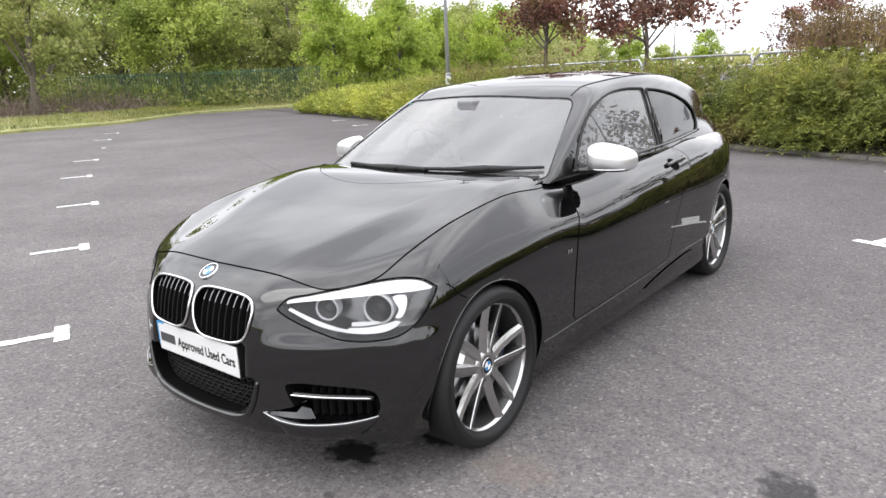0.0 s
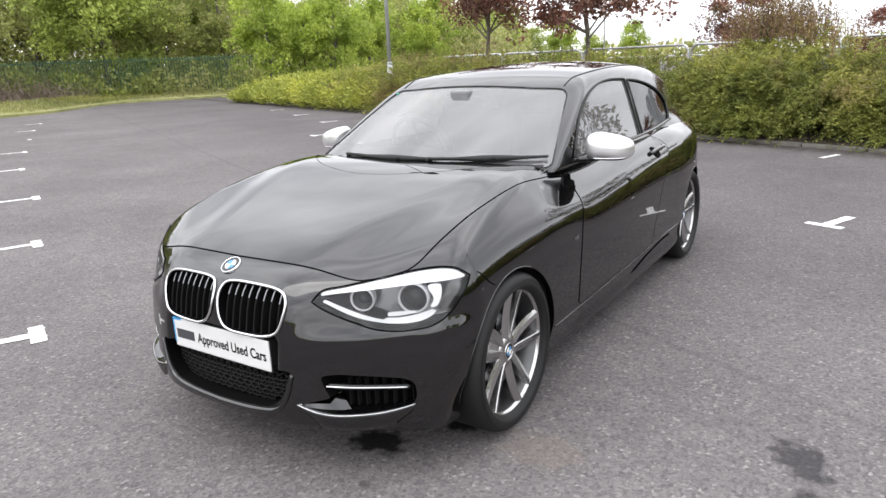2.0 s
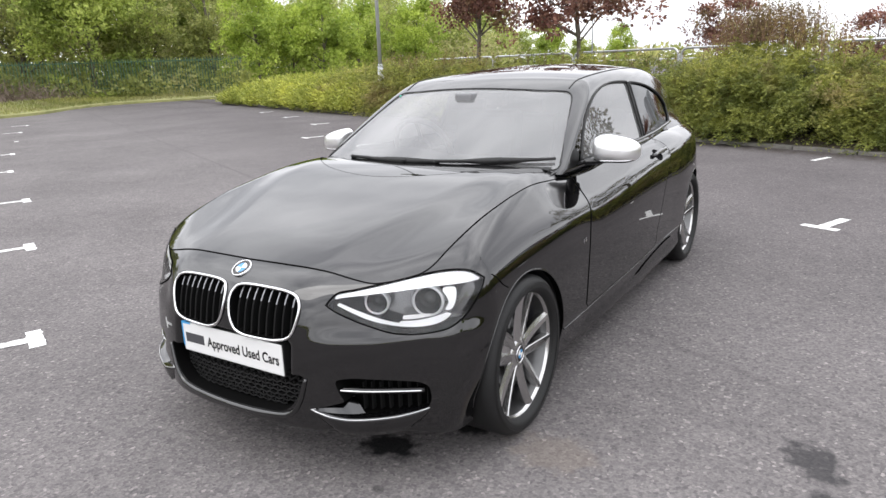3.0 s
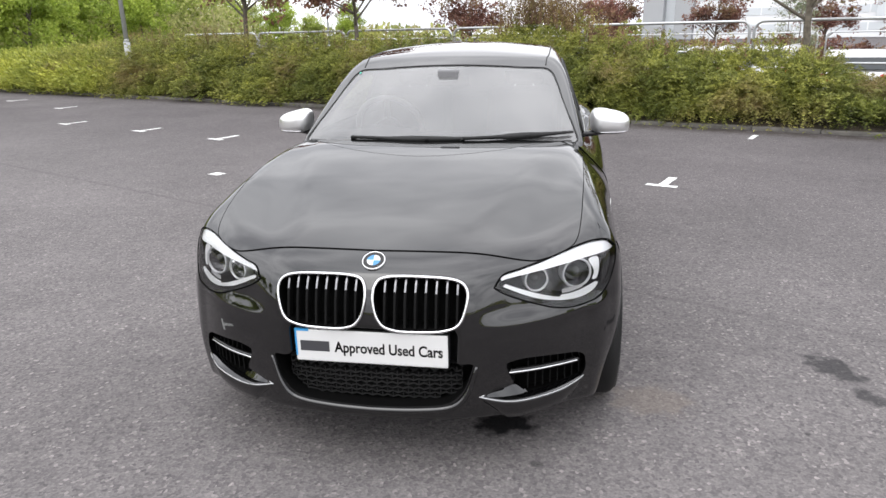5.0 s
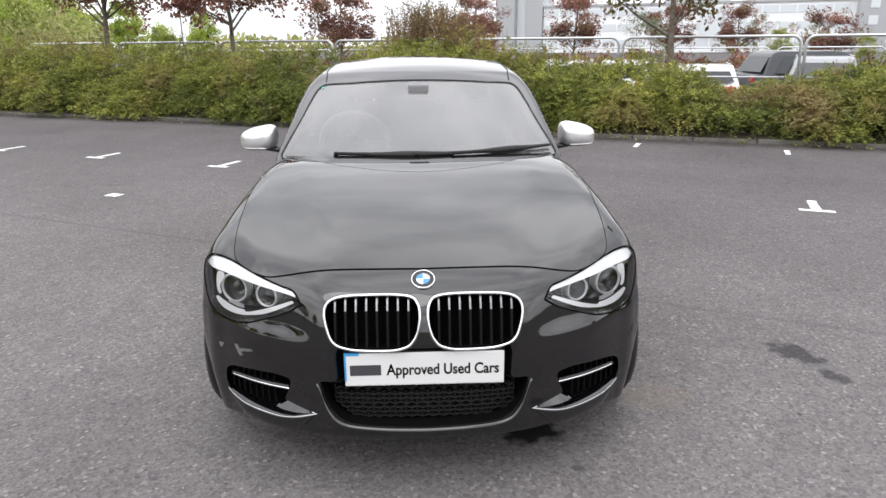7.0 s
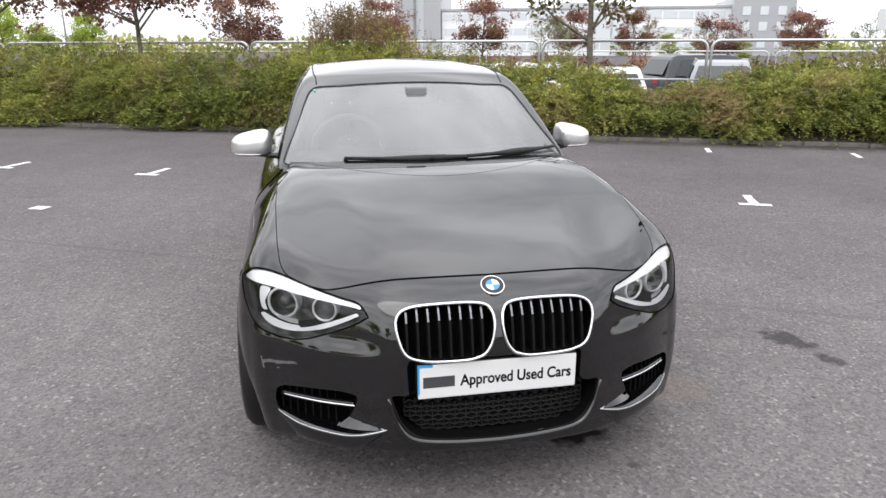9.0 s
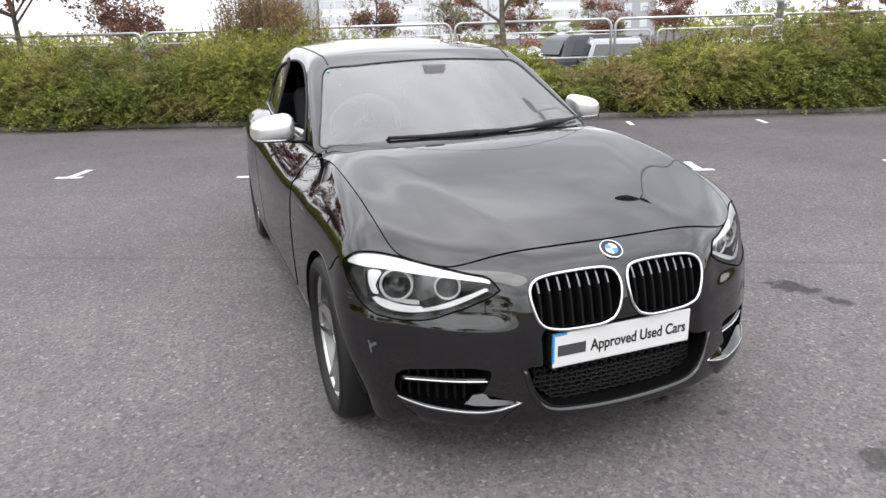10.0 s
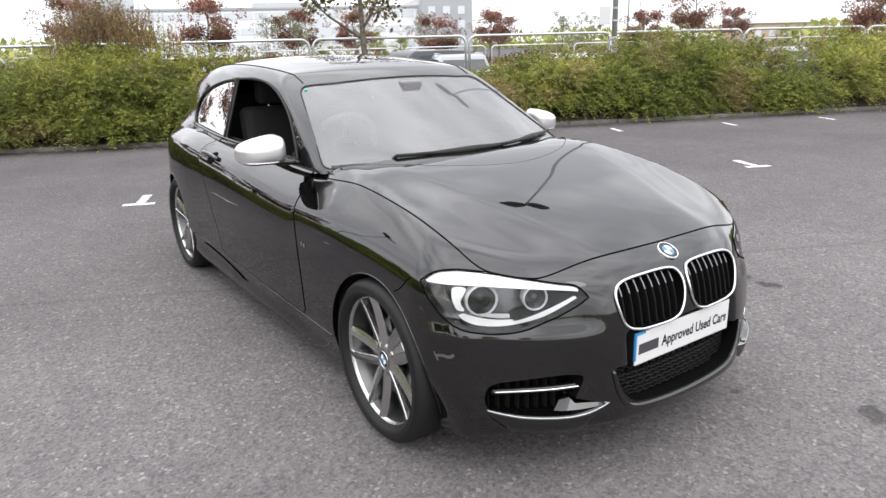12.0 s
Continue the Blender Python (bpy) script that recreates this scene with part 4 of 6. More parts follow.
P, D = np.concatenate(P), np.concatenate(D)
P[:, 2] = np.maximum(P[:, 2], 0.1)
V, Q = leaves(P, D, 0.22, rng, 0.6, 0.6)
o = new("foliage", fast_mesh("foliage", V, Q, M_GREEN_B))
o.parent = under

# ---- far edge of the car park: kerb, rough grass, green fence, brushwood ----
edge = [(-21.5, -8.0), (-24.5, 0.5), (-26.5, 8.0), (-26.8, 12.4), (-29.5, 16.0), (-30.8, 18.5), (-29.6, 22.5), (-26.0, 28.5), (-20.5, 34.0)]
E2 = smooth_line(edge, 8)
away = np.array([-math.cos(radians(25)), math.sin(radians(25))])
bm = bmesh.new()
rows = []
for x, y in E2:
    row = []
    for w, z in ((0.0, 0.0), (0.01, 0.10), (0.14, 0.11), (1.5, 0.16), (5.0, 0.35), (14.0, 0.55), (45.0, 0.6)):
        row.append(bm.verts.new((x + away[0] * w, y + away[1] * w, z)))
    rows.append(row)
for p, q in zip(rows, rows[1:]):
    for k in range(6):
        bm.faces.new((p[k], p[k + 1], q[k + 1], q[k]))
bmesh.ops.recalc_face_normals(bm, faces=bm.faces)
tagged(part("verge", bm, M_TURF), "rough mown grass verge beyond the tarmac", "grass", kind="structure")
cnt = 16000
k = rng.randint(0, len(E2) - 1, cnt)
f = rng.uniform(0, 1, cnt)
w = rng.uniform(0.12, 5.5, cnt)
B = E2[k] * (1 - f)[:, None] + E2[k + 1] * f[:, None]
P = np.stack([B[:, 0] + away[0] * w, B[:, 1] + away[1] * w, np.interp(w, [0, 0.14, 1.5, 5.0, 14], [0.1, 0.11, 0.16, 0.35, 0.55])], 1)
V, Q = leaves(P, np.tile([0, 0, 1.0], (cnt, 1)), 0.15, rng, 0.14, 0.35)
tagged(new("grass", fast_mesh("grass", V, Q, M_GRASS)), "tufts of rough yellow-green grass on the verge", "grass", kind="stuff")
# brushwood heaps
brush = thing("brushwood", "brown heap of bare brushwood at the verge", "brushwood", kind="stuff")
P, D = [], []
for az, d, h in ((77, 37, 1.2), (74.5, 36, 1.1), (72, 37, 1.3), (69, 37, 1.1), (66.5, 38, 1.0), (64.5, 39, 0.8)):
    u, n = polar(az, d)
    c = np.array(bay(u, n, 0.35))
    m = 900
    g = rng.normal(0, 1, (m, 3)) * np.array([1.3, 1.3, 0.35 * h])
    P.append(c + g)
    D.append(rng.normal(0, 1, (m, 3)) + [0, 0, 0.5])
P, D = np.concatenate(P), np.concatenate(D)
P[:, 2] = np.maximum(P[:, 2], 0.3)
V, Q = leaves(P, D, 0.65, rng, 0.045, 0.3)
o = new("sticks", fast_mesh("sticks", V, Q, M_BRUSH))
o.parent = brush
# two stakes beside the nearest trunk
u0, n0 = polar(70.5, 36)
for du in (-0.5, 0.55):
    bm = bmesh.new()
    cyl(bm, (0, 0, -0.2), (0, 0, 0.95), 0.04, 0.035, 8)
    o = part("tree_stake", bm, M_BARK)
    o.matrix_basis = bay_m(u0 + du, n0 - 0.2, 0.35)
    tagged(o, "short wooden stake beside a tree", "stake", "tree stakes")
# green paling fence at the wood's foot
fence = thing("paling_fence", "dark green steel paling fence before the wood", "fence")
pale = None
for az in np.arange(44, 68.2, 0.5):
    u, n = polar(az, 40.5)
    a, b = bay(u, n, 0.4), bay(*polar(az + 0.5, 40.5), 0.4)
    for z in (0.35, 1.75):
        if pale is None:
            bm = bmesh.new()
            box(bm, (0, -0.02, -0.025), (1, 0.02, 0.025))
            rail_me = part("fence_rail", bm, M_FENCE, fence)
            pale = rail_me
            r = pale
        else:
            r = new("fence_rail", pale.data)
            r.parent = fence
        d = b - a
        r.matrix_basis = Matrix.Translation(a + Vector((0, 0, z))) @ d.to_track_quat("X", "Z").to_matrix().to_4x4() @ Matrix.Diagonal((d.length, 1, 1, 1))
pale_me = None
for az in np.arange(44, 68.5, 0.22):
    u, n = polar(az, 40.45)
    if pale_me is None:
        bm = bmesh.new()
        box(bm, (-0.020, -0.02, 0), (0.020, 0.02, 1.95))
        o = part("pale", bm, M_FENCE, fence)
        pale_me = o.data
    else:
        o = new("pale", pale_me)
        o.parent = fence
    o.matrix_basis = bay_m(u, n, 0.35)

# ---- parked cars in the lower car park ----


def parked_car(label, paint, m, L=4.3, W=0.88, H=1.45, tall=0.0, estate=0.0):
    """A car in plain form: body with arches, cabin glass, wheels and lamps; nose towards +y."""
    c = thing("parked_car", label, "car", m, "parked cars")
    zb = 0.62 + tall * 0.5
    belt = 0.92 + tall
    side = [(-L / 2, 0.35 + tall * 0.4), (-L / 2 - 0.02, zb), (-L / 2 + 0.06, belt), (-L / 2 + 0.25 - estate * 0.12, belt + 0.03), (-L / 2 + 0.55 - estate * 0.3, H - 0.06), (-L / 2 + 1.1, H), (0.15, H - 0.01), (0.55, H - 0.09), (1.15, belt + 0.06), (L / 2 - 0.35, belt - 0.10), (L / 2 - 0.03, zb + 0.02), (L / 2, 0.45), (L / 2 - 0.1, 0.25 + tall * 0.4), (-L / 2 + 0.1, 0.25 + tall * 0.4)]
    S = smooth_line(side, 4, True)
    bm = bmesh.new()
    layers = []
    for f in (-1.0, -0.97, -0.86, -0.5, 0.0, 0.5, 0.86, 0.97, 1.0):
        row = []
        for y, z in S:
            lean = max(0.0, z - belt) * 0.38
            inset = 0.06 * (abs(y) / (L / 2)) ** 4
            shrink = 1.0 if abs(f) < 0.99 else 0.985
            x = f * (W - lean - inset) if abs(f) > 0.9 else f * (W - lean - inset)
            row.append(bm.verts.new((x, y * shrink, 0.6 + (z - 0.6) * shrink)))
        layers.append(row)
    n = len(S)
    for p, q in zip(layers, layers[1:]):
        for k in range(n):
            bm.faces.new((p[k], p[(k + 1) % n], q[(k + 1) % n], q[k]))
    bm.faces.new(layers[0])
    bm.faces.new(list(reversed(layers[-1])))
    bmesh.ops.recalc_face_normals(bm, faces=bm.faces)
    part("body", bm, paint, c, smooth=True)
    top = H - 0.13
    for s in (-1, 1):
        for y0, y1, y2, y3 in ((-L / 2 + 0.55 - estate * 0.2, -0.45, -0.45, -L / 2 + 0.85 - estate * 0.3), (-0.38, 0.92, 0.42, -0.38)):
            q = [(y0, belt + 0.04), (y1, belt + 0.04), (y2, top), (y3, top)]
            bm = bmesh.new()
            vs = [bm.verts.new((s * (W - max(0, z - belt) * 0.38 + 0.006), y, z)) for y, z in rounded(q, 0.06)]
            f = bm.faces.new(vs)
            part("side_window", bm, M_CAR_GLASS, c)
    yr0, yr1 = -L / 2 + 0.21 - estate * 0.1, -L / 2 + 0.50 - estate * 0.27
    bm = bmesh.new()
    vs = [bm.verts.new(p) for p in ((-W * 0.80, yr0 - 0.02, belt + 0.08), (W * 0.80, yr0 - 0.02, belt + 0.08), (W * 0.66, yr1 - 0.03, top), (-W * 0.66, yr1 - 0.03, top))]
    bm.faces.new(vs)
    part("rear_window", bm, M_CAR_GLASS, c)
    for s in (-1, 1):
        bm = bmesh.new()
        box(bm, (s * W * 0.70 - 0.13, -L / 2 - 0.02, belt - 0.20), (s * W * 0.70 + 0.13, -L / 2 + 0.14, belt - 0.02), 0.03, 2)
        part("tail_lamp", bm, M_RED, c, "red tail lamp")
        for y in (-L / 2 + 0.85, L / 2 - 0.85):
            bm = bmesh.new()
            lathe(bm, [(0.20, 0.03), (0.30, 0.04), (0.32, 0.0), (0.32, -0.18), (0.2, -0.2)], 28, Matrix.Translation((s * (W - 0.03), y, 0.32)) @ Matrix.Rotation(0 if s > 0 else math.pi, 4, "Z"))
            wh = part("wheel", bm, M_TYRE, c)
            bm = bmesh.new()
            lathe(bm, [(0.001, 0.02), (0.12, 0.03), (0.2, 0.03), (0.21, 0.0)], 20, Matrix.Translation((s * (W - 0.03), y, 0.32)) @ Matrix.Rotation(0 if s > 0 else math.pi, 4, "Z"))
            part("rim", bm, M_RIM, wh)
    bm = bmesh.new()
    box(bm, (-0.26, -L / 2 - 0.035, 0.60), (0.26, -L / 2 - 0.015, 0.71), 0.004)
    part("rear_plate", bm, M_PLATE_Y, c, "yellow rear plate")
    for s in (-1, 1):
        bm = bmesh.new()
        cyl(bm, (s * 0.62, -L / 2 + 0.8, H + 0.02), (s * 0.62, 0.1, H + 0.02), 0.014, None, 8)
        part("roof_rail", bm, M_GALV, c)
    return c


parked_car("white hatchback parked behind the hedge", M_CAR_WHITE, bay_m(0.80, 18.3, -0.5, 4), 4.1, 0.86, 1.40)
parked_car("dark slate sport utility car parked behind the hedge", M_CAR_DARK, bay_m(3.95, 21.2, -0.5, -66), 4.5, 0.92, 1.68, 0.12)
parked_car("silver estate car parked behind the hedge", M_CAR_SILVER, bay_m(3.75, 18.4, -0.5, -5), 4.4, 0.88, 1.60, 0.04, 0.35)
for u, n, tn, lab, paint in ((-3.2, 20.5, 2, "white hatchback parked in the lower car park", M_CAR_WHITE), (-1.4, 21.0, -3, "white hatchback parked in the lower car park", M_CAR_WHITE), (8.6, 21.5, 3, "white hatchback parked in the lower car park", M_CAR_WHITE), (14.2, 22.0, 0, "white hatchback parked in the lower car park", M_CAR_WHITE), (17.0, 22.0, 5, "silver hatchback parked in the lower car park", M_CAR_SILVER)):
    parked_car(lab, paint, bay_m(u, n, -0.5, tn), 4.2, 0.87, 1.45)

# ---- far office building ----
office = thing("office_building", "long white and grey office building with window bands", "building", bay_m(0, 140, -0.5))


def slab(name, x0, x1, y0, y1, z0, z1, material, label="", bevel=0.05):
    b = bmesh.new()
    box(b, (x0, y0, z0), (x1, y1, z1), bevel)
    return part(name, b, material, office, label)


slab("wall", -31.8, 29, 0, 25, 0, 8.9, M_BLDG, "white clad main block")
slab("tower", -41.2, -37.3, -2, 10, 0, 17, M_BLDG_GREY, "grey clad stair tower")
slab("tower", -35.3, -31.9, -1, 10, 0, 17, M_BLDG_GREY)
slab("glazed_link", -37.3, -35.3, 0, 8, 0, 16, M_BLDG_GLASS)
slab("wall", 23.5, 34, -3, 20, 0, 10.5, M_BLDG_GREY, "grey clad end block")
slab("roof_plant", -9, 3, 4, 16, 8.9, 10.2, M_BLDG_GREY)
slab("parapet", -31.7, 29.3, -0.3, 0.2, 8.7, 9.15, M_BLDG_GREY)
for z in (1.2, 4.1, 6.9):
    for k in range(20):
        x = -31.3 + 2.85 * k
        if x + 2.6 < 23:
            slab("window", x, x + 2.6, -0.08, 0.05, z, z + 1.25, M_BLDG_GLASS, "", 0.0)
for x in (-2, 2.2):
    slab("glazed_bay", x, x + 3.8, -0.6, 0.0, 3.0, 8.2, M_BLDG_GLASS)
for z in (1.5, 4.5, 7.2):
    for x in (25, 28, 31):
        slab("window", x, x + 1.4, -3.1, -2.9, z, z + 1.5, M_BLDG_GLASS, "", 0.0)
house = thing("distant_house", "small buff brick building far beyond the car park", "building", bay_m(104, 140, -0.5))
b = bmesh.new()
box(b, (-6, 0, 0), (15, 9, 4.2))
part("wall", b, M_HOUSE, house)
b = bmesh.new()
vs = [b.verts.new(p) for p in ((-6.4, -0.4, 4.2), (15.4, -0.4, 4.2), (15.4, 9.4, 4.2), (-6.4, 9.4, 4.2), (-6.4, 4.5, 5.6), (15.4, 4.5, 5.6))]
for f in ((0, 1, 5, 4), (2, 3, 4, 5), (0, 4, 3), (1, 2, 5)):
    b.faces.new([vs[k] for k in f])
part("roof", b, M_BLDG_GREY, house)
for k in range(5):
    b = bmesh.new()
    box(b, (-4 + 3.6 * k, -0.05, 1.4), (-2.4 + 3.6 * k, 0.05, 2.8))
    part("window", b, M_BLDG_GLASS, house)
# far tree line round the horizon
far = thing("far_trees", "distant hazy line of trees on the horizon", "trees", kind="stuff")
P, D = [], []
for az in np.arange(-180, 180, 0.5):
    d = 170 + 25 * math.sin(az * 0.31) + rng.uniform(-10, 10)
    h = 3.2 + 1.6 * noise.noise((az * 0.11, 3, 1)) + rng.uniform(-0.6, 0.6)
    if 30 < az < 100:
        h += 3
    c = np.array((-math.sin(radians(az)) * d, math.cos(radians(az)) * d, h * 0.4))
    m = 36
    g = rng.normal(0, 1, (m, 3))
    g /= np.linalg.norm(g, axis=1)[:, None]
    P.append(c + g * np.array([1.6, 1.6, h * 0.6]) * rng.uniform(0.4, 1, (m, 1)))
    D.append(g)
P, D = np.concatenate(P), np.concatenate(D)
P[:, 2] = np.maximum(P[:, 2], -0.4)
V, Q = leaves(P, D, 1.3, rng, 0.7, 0.6)
o = new("foliage", fast_mesh("foliage", V, Q, M_GREEN_B))
o.parent = far

# ---- the car: front axle at the origin, nose towards -y ----
car = thing("car", "black three-door hatchback parked askew across the bays", "car")

f_plan = curve_fn((0, -0.755), (0.2, -0.747), (0.34, -0.722), (0.46, -0.672), (0.6, -0.592), (0.7, -0.505), (0.79, -0.41), (0.855, -0.265), (0.897, 0.0))
f_nose = curve_fn((0.1, 0.05), (0.17, 0.015), (0.25, 0.0), (0.45, 0.0), (0.56, 0.016), (0.66, 0.043), (0.75, 0.098), (0.83, 0.2))
f_side = curve_fn((-0.8, 0.848), (0, 0.850), (0.55, 0.860), (1.3, 0.876), (2.0, 0.880), (2.5, 0.882), (2.8, 0.858), (3.05, 0.800), (3.3, 0.705), (3.6, 0.57))
f_crease = curve_fn((-0.6, 0.690), (-0.3, 0.728), (0.0, 0.765), (0.3, 0.775), (0.75, 0.782), (1.1, 0.803), (1.5, 0.832), (2.0, 0.866), (2.5, 0.893), (3.0, 0.905), (3.5, 0.905))
f_bulge = curve_fn((0.1, -0.07), (0.2, -0.035), (0.32, -0.008), (0.45, 0.0), (0.6, 0.0), (0.75, -0.006), (1.1, -0.012))
f_hood = curve_fn((-0.8, 0.675), (-0.66, 0.738), (-0.55, 0.770), (-0.35, 0.826), (0.0, 0.906), (0.3, 0.958), (0.5, 0.970), (0.8, 0.966), (1.4, 0.968), (2.5, 0.985), (3.2, 0.96), (3.6, 0.92))
f_rear = curve_fn((0.1, 3.4), (0.25, 3.52), (0.5, 3.56), (0.75, 3.55), (0.95, 3.48), (1.05, 3.42))


def sstep(a, b, x):
    t = np.clip((x - a) / (b - a), 0, 1)
    return t * t * (3 - 2 * t)


def hood_z(x, y):
    ax = np.abs(x)
    z = f_hood(y) - (0.065 - 0.045 * sstep(-0.45, 0.0, y) * sstep(1.1, 0.7, y)) * np.clip(ax, 0, 1) ** 2.2
    # raised centre of the bonnet between two soft creases
    edge = 0.36 + 0.24 * sstep(-0.7, 0.4, y)
    z = z + 0.014 * sstep(edge + 0.10, edge - 0.10, ax) * sstep(-0.72, -0.4, y) * sstep(0.75, 0.3, y)
    return z


def lower_f(x, y, z):
    ax = np.abs(x)
    # shoulder line that rises towards the tail; above it the side leans in
    zc = f_crease(y)
    w = 0.026 + 0.052 * sstep(0.75, -0.1, y)
    s = z - zc
    lean = 0.5 * (s + np.sqrt(s * s + w * w))
    zs = 0.30 + 0.045 * sstep(0.3, 2.2, y)
    side = f_side(y) + f_bulge(z) - (0.90 + 0.15 * sstep(0.55, 1.1, y) + 0.25 * sstep(1.2, 2.0, y) + 0.25 * sstep(2.3, 3.0, y)) * lean
    # below the shoulder the flank leans in a little, then drops to the sill's step
    s2 = s + 0.13
    lean2 = 0.5 * (s2 + np.sqrt(s2 * s2 + 0.07 ** 2))
    side = side - sstep(0.25, 0.8, y) * (0.15 * lean2 + 0.016 * sstep(zs + 0.004, zs - 0.012, z) * sstep(zs - 0.14, zs - 0.06, z))
    # the bumper tucks in towards the ground ahead of the wheel
    side = side - 0.045 * sstep(0.50, 0.24, z) * sstep(-0.05, -0.36, y)
    a = ax - side
    seat = 0.042 * sstep(0.30, 0.265, ax) * sstep(0.375, 0.405, z) * sstep(0.545, 0.525, z)
    b = (seat + f_plan(ax) + f_nose(z) + 0.014 * sstep(0.34, 0.46, ax) * (sstep(0.545, 0.600, z) - 0.6 * sstep(0.62, 0.72, z))) - y
    c = z - hood_z(x, y)
    d = y - (f_rear(z) - 0.42 * (ax / 0.85) ** 3)
    e = 0.15 + 0.068 * sstep(-0.3, -0.62, y) - z
    v = smax(a, b, 0.05)
    v = smax(v, d, 0.08)
    v = smax(v, c, 0.065 - 0.02 * sstep(-0.4, 0.0, y))
    return smax(v, e, 0.02)


g_roof = curve_fn((0.9, 1.24), (1.12, 1.315), (1.3, 1.356), (1.6, 1.387), (2.0, 1.403), (2.3, 1.398), (2.6, 1.370), (2.9, 1.318), (3.1, 1.273), (3.4, 1.2))


def screen_y(x, z):
    return 0.45 + 0.52 * x ** 2 + 1.86 * (z - 0.972) + 0.5 * (z - 0.972) ** 2


def side_x(y, z):
    return 0.732 - 0.36 * (z - 0.95) - 0.50 * np.clip(z - 1.18, 0, 1) ** 2 - 0.075 * np.clip(y - 1.9, 0, 3) ** 2 - 0.05 * np.clip(1.3 - y, 0, 1) ** 2 + 0.055 * sstep(1.06, 0.92, z) * sstep(2.35, 3.0, y)


def upper_f(x, y, z):
    ax = np.abs(x)
    a = ax - side_x(y, z)
    b = screen_y(x, z) - y
    c = z - (g_roof(y) - 0.135 * ax ** 2)
    d = y - (3.42 - (z - 0.95) * 0.75 - 0.5 * ax ** 2)
    e = 0.925 - z
    v = smax(a, c, 0.06)
    v = smax(v, b, 0.025)
    v = smax(v, d, 0.06)
    return smax(v, e, 0.01)


def solve_ray(F, P, D, lo, hi, n=26):
    """Where F changes sign along P + t * D, for arrays."""
    lo, hi = np.full(len(P), float(lo)), np.full(len(P), float(hi))
    for _ in range(n):
        m = (lo + hi) / 2
        q = P + D * m[:, None]
        s = F(q[:, 0], q[:, 1], q[:, 2]) > 0
        hi, lo = np.where(s, m, hi), np.where(s, lo, m)
    return P + D * ((lo + hi) / 2)[:, None]


def shell(F, lo, hi, core_lo, core_hi, step, skip=()):
    """A quad mesh of the surface F = 0, shot from a core box towards an outer box."""
    lo, hi = np.array(lo), np.array(hi)
    n = np.maximum(2, np.round((hi - lo) / step).astype(int))
    index, verts, faces = {}, [], []

    def vid(i, j, k):
        key = (i, j, k)
        if key not in index:
            index[key] = len(verts)
            verts.append(lo + (hi - lo) * np.array(key) / n)
        return index[key]
    nx, ny, nz = n
    for j in range(ny):
        for k in range(nz):
            faces.append((vid(0, j, k), vid(0, j, k + 1), vid(0, j + 1, k + 1), vid(0, j + 1, k)))
            faces.append((vid(nx, j, k), vid(nx, j + 1, k), vid(nx, j + 1, k + 1), vid(nx, j, k + 1)))
    for i in range(nx):
        for k in range(nz):
            faces.append((vid(i, 0, k), vid(i + 1, 0, k), vid(i + 1, 0, k + 1), vid(i, 0, k + 1)))
            faces.append((vid(i, ny, k), vid(i, ny, k + 1), vid(i + 1, ny, k + 1), vid(i + 1, ny, k)))
    for i in range(nx):
        for j in range(ny):
            if "bottom" not in skip:
                faces.append((vid(i, j, 0), vid(i, j + 1, 0), vid(i + 1, j + 1, 0), vid(i + 1, j, 0)))
            if "top" not in skip:
                faces.append((vid(i, j, nz), vid(i + 1, j, nz), vid(i + 1, j + 1, nz), vid(i, j + 1, nz)))
    V = np.array(verts)
    C = np.clip(V, core_lo, core_hi)
    D = V - C
    L = np.linalg.norm(D, axis=1)
    D /= L[:, None]
    return solve_ray(F, C, D, 0.0, 1.6), np.array(faces)


AX = {"x": (1, 2), "y": (0, 2), "z": (0, 1)}


def cut(F, V, faces, axis, poly, where, reach=0.3):
    """Open the shell inside an outline seen along an axis; the rim's corners are drawn onto the outline."""
    i, j = AX[axis]
    k = "xyz".index(axis)
    ok = where(V)
    ins = inside(poly, V[:, i], V[:, j]) & ok
    fi = ins[faces]
    mixed = faces[fi.any(1) & ~fi.all(1)]
    if len(mixed):
        cand = np.unique(mixed)
        cand = cand[ok[cand]]
        bx, by, dist = nearest_on(poly, V[cand, i], V[cand, j])
        # draw the nearer corner of each crossing edge onto the outline
        dd = dict(zip(cand.tolist(), dist.tolist()))
        move = set()
        for f in mixed:
            for a, b in zip(f, np.roll(f, -1)):
                if ins[a] != ins[b] and a in dd and b in dd:
                    move.add(int(a) if dd[int(a)] < dd[int(b)] else int(b))
        pos = {int(c): (x, y) for c, x, y in zip(cand, bx, by)}
        mv = np.array(sorted(move))
        P = V[mv].copy()
        P[:, i] = [pos[m][0] for m in mv.tolist()]
        P[:, j] = [pos[m][1] for m in mv.tolist()]
        Dk = np.zeros_like(P)
        s = np.where(V[mv, k] >= 0, 1.0, -1.0) if axis == "x" else (np.full(len(mv), -1.0) if axis == "y" else np.ones(len(mv)))
        Dk[:, k] = s
        V = V.copy()
        V[mv] = solve_ray(F, P - Dk * reach, Dk, 0.0, reach * 2)
        ins[mv] = True
    c = ins[faces].all(1)
    # a face whose corners all lie on the rim or within goes if its middle is within
    mid = V[faces].mean(1)
    gone = c & inside(poly, mid[:, i], mid[:, j])
    out = faces[~gone].copy()
    # a quad with one corner still within loses that corner
    deep = inside(poly, V[:, i], V[:, j]) & ok
    deep[ok] &= nearest_on(poly, V[ok, i], V[ok, j])[2] > 1e-5
    dq = deep[out]
    for r in np.where((dq.sum(1) == 1) & (out[:, 2] != out[:, 3]))[0]:
        k0 = int(np.argmax(dq[r]))
        a, b, d = out[r][(k0 + 1) % 4], out[r][(k0 + 2) % 4], out[r][(k0 + 3) % 4]
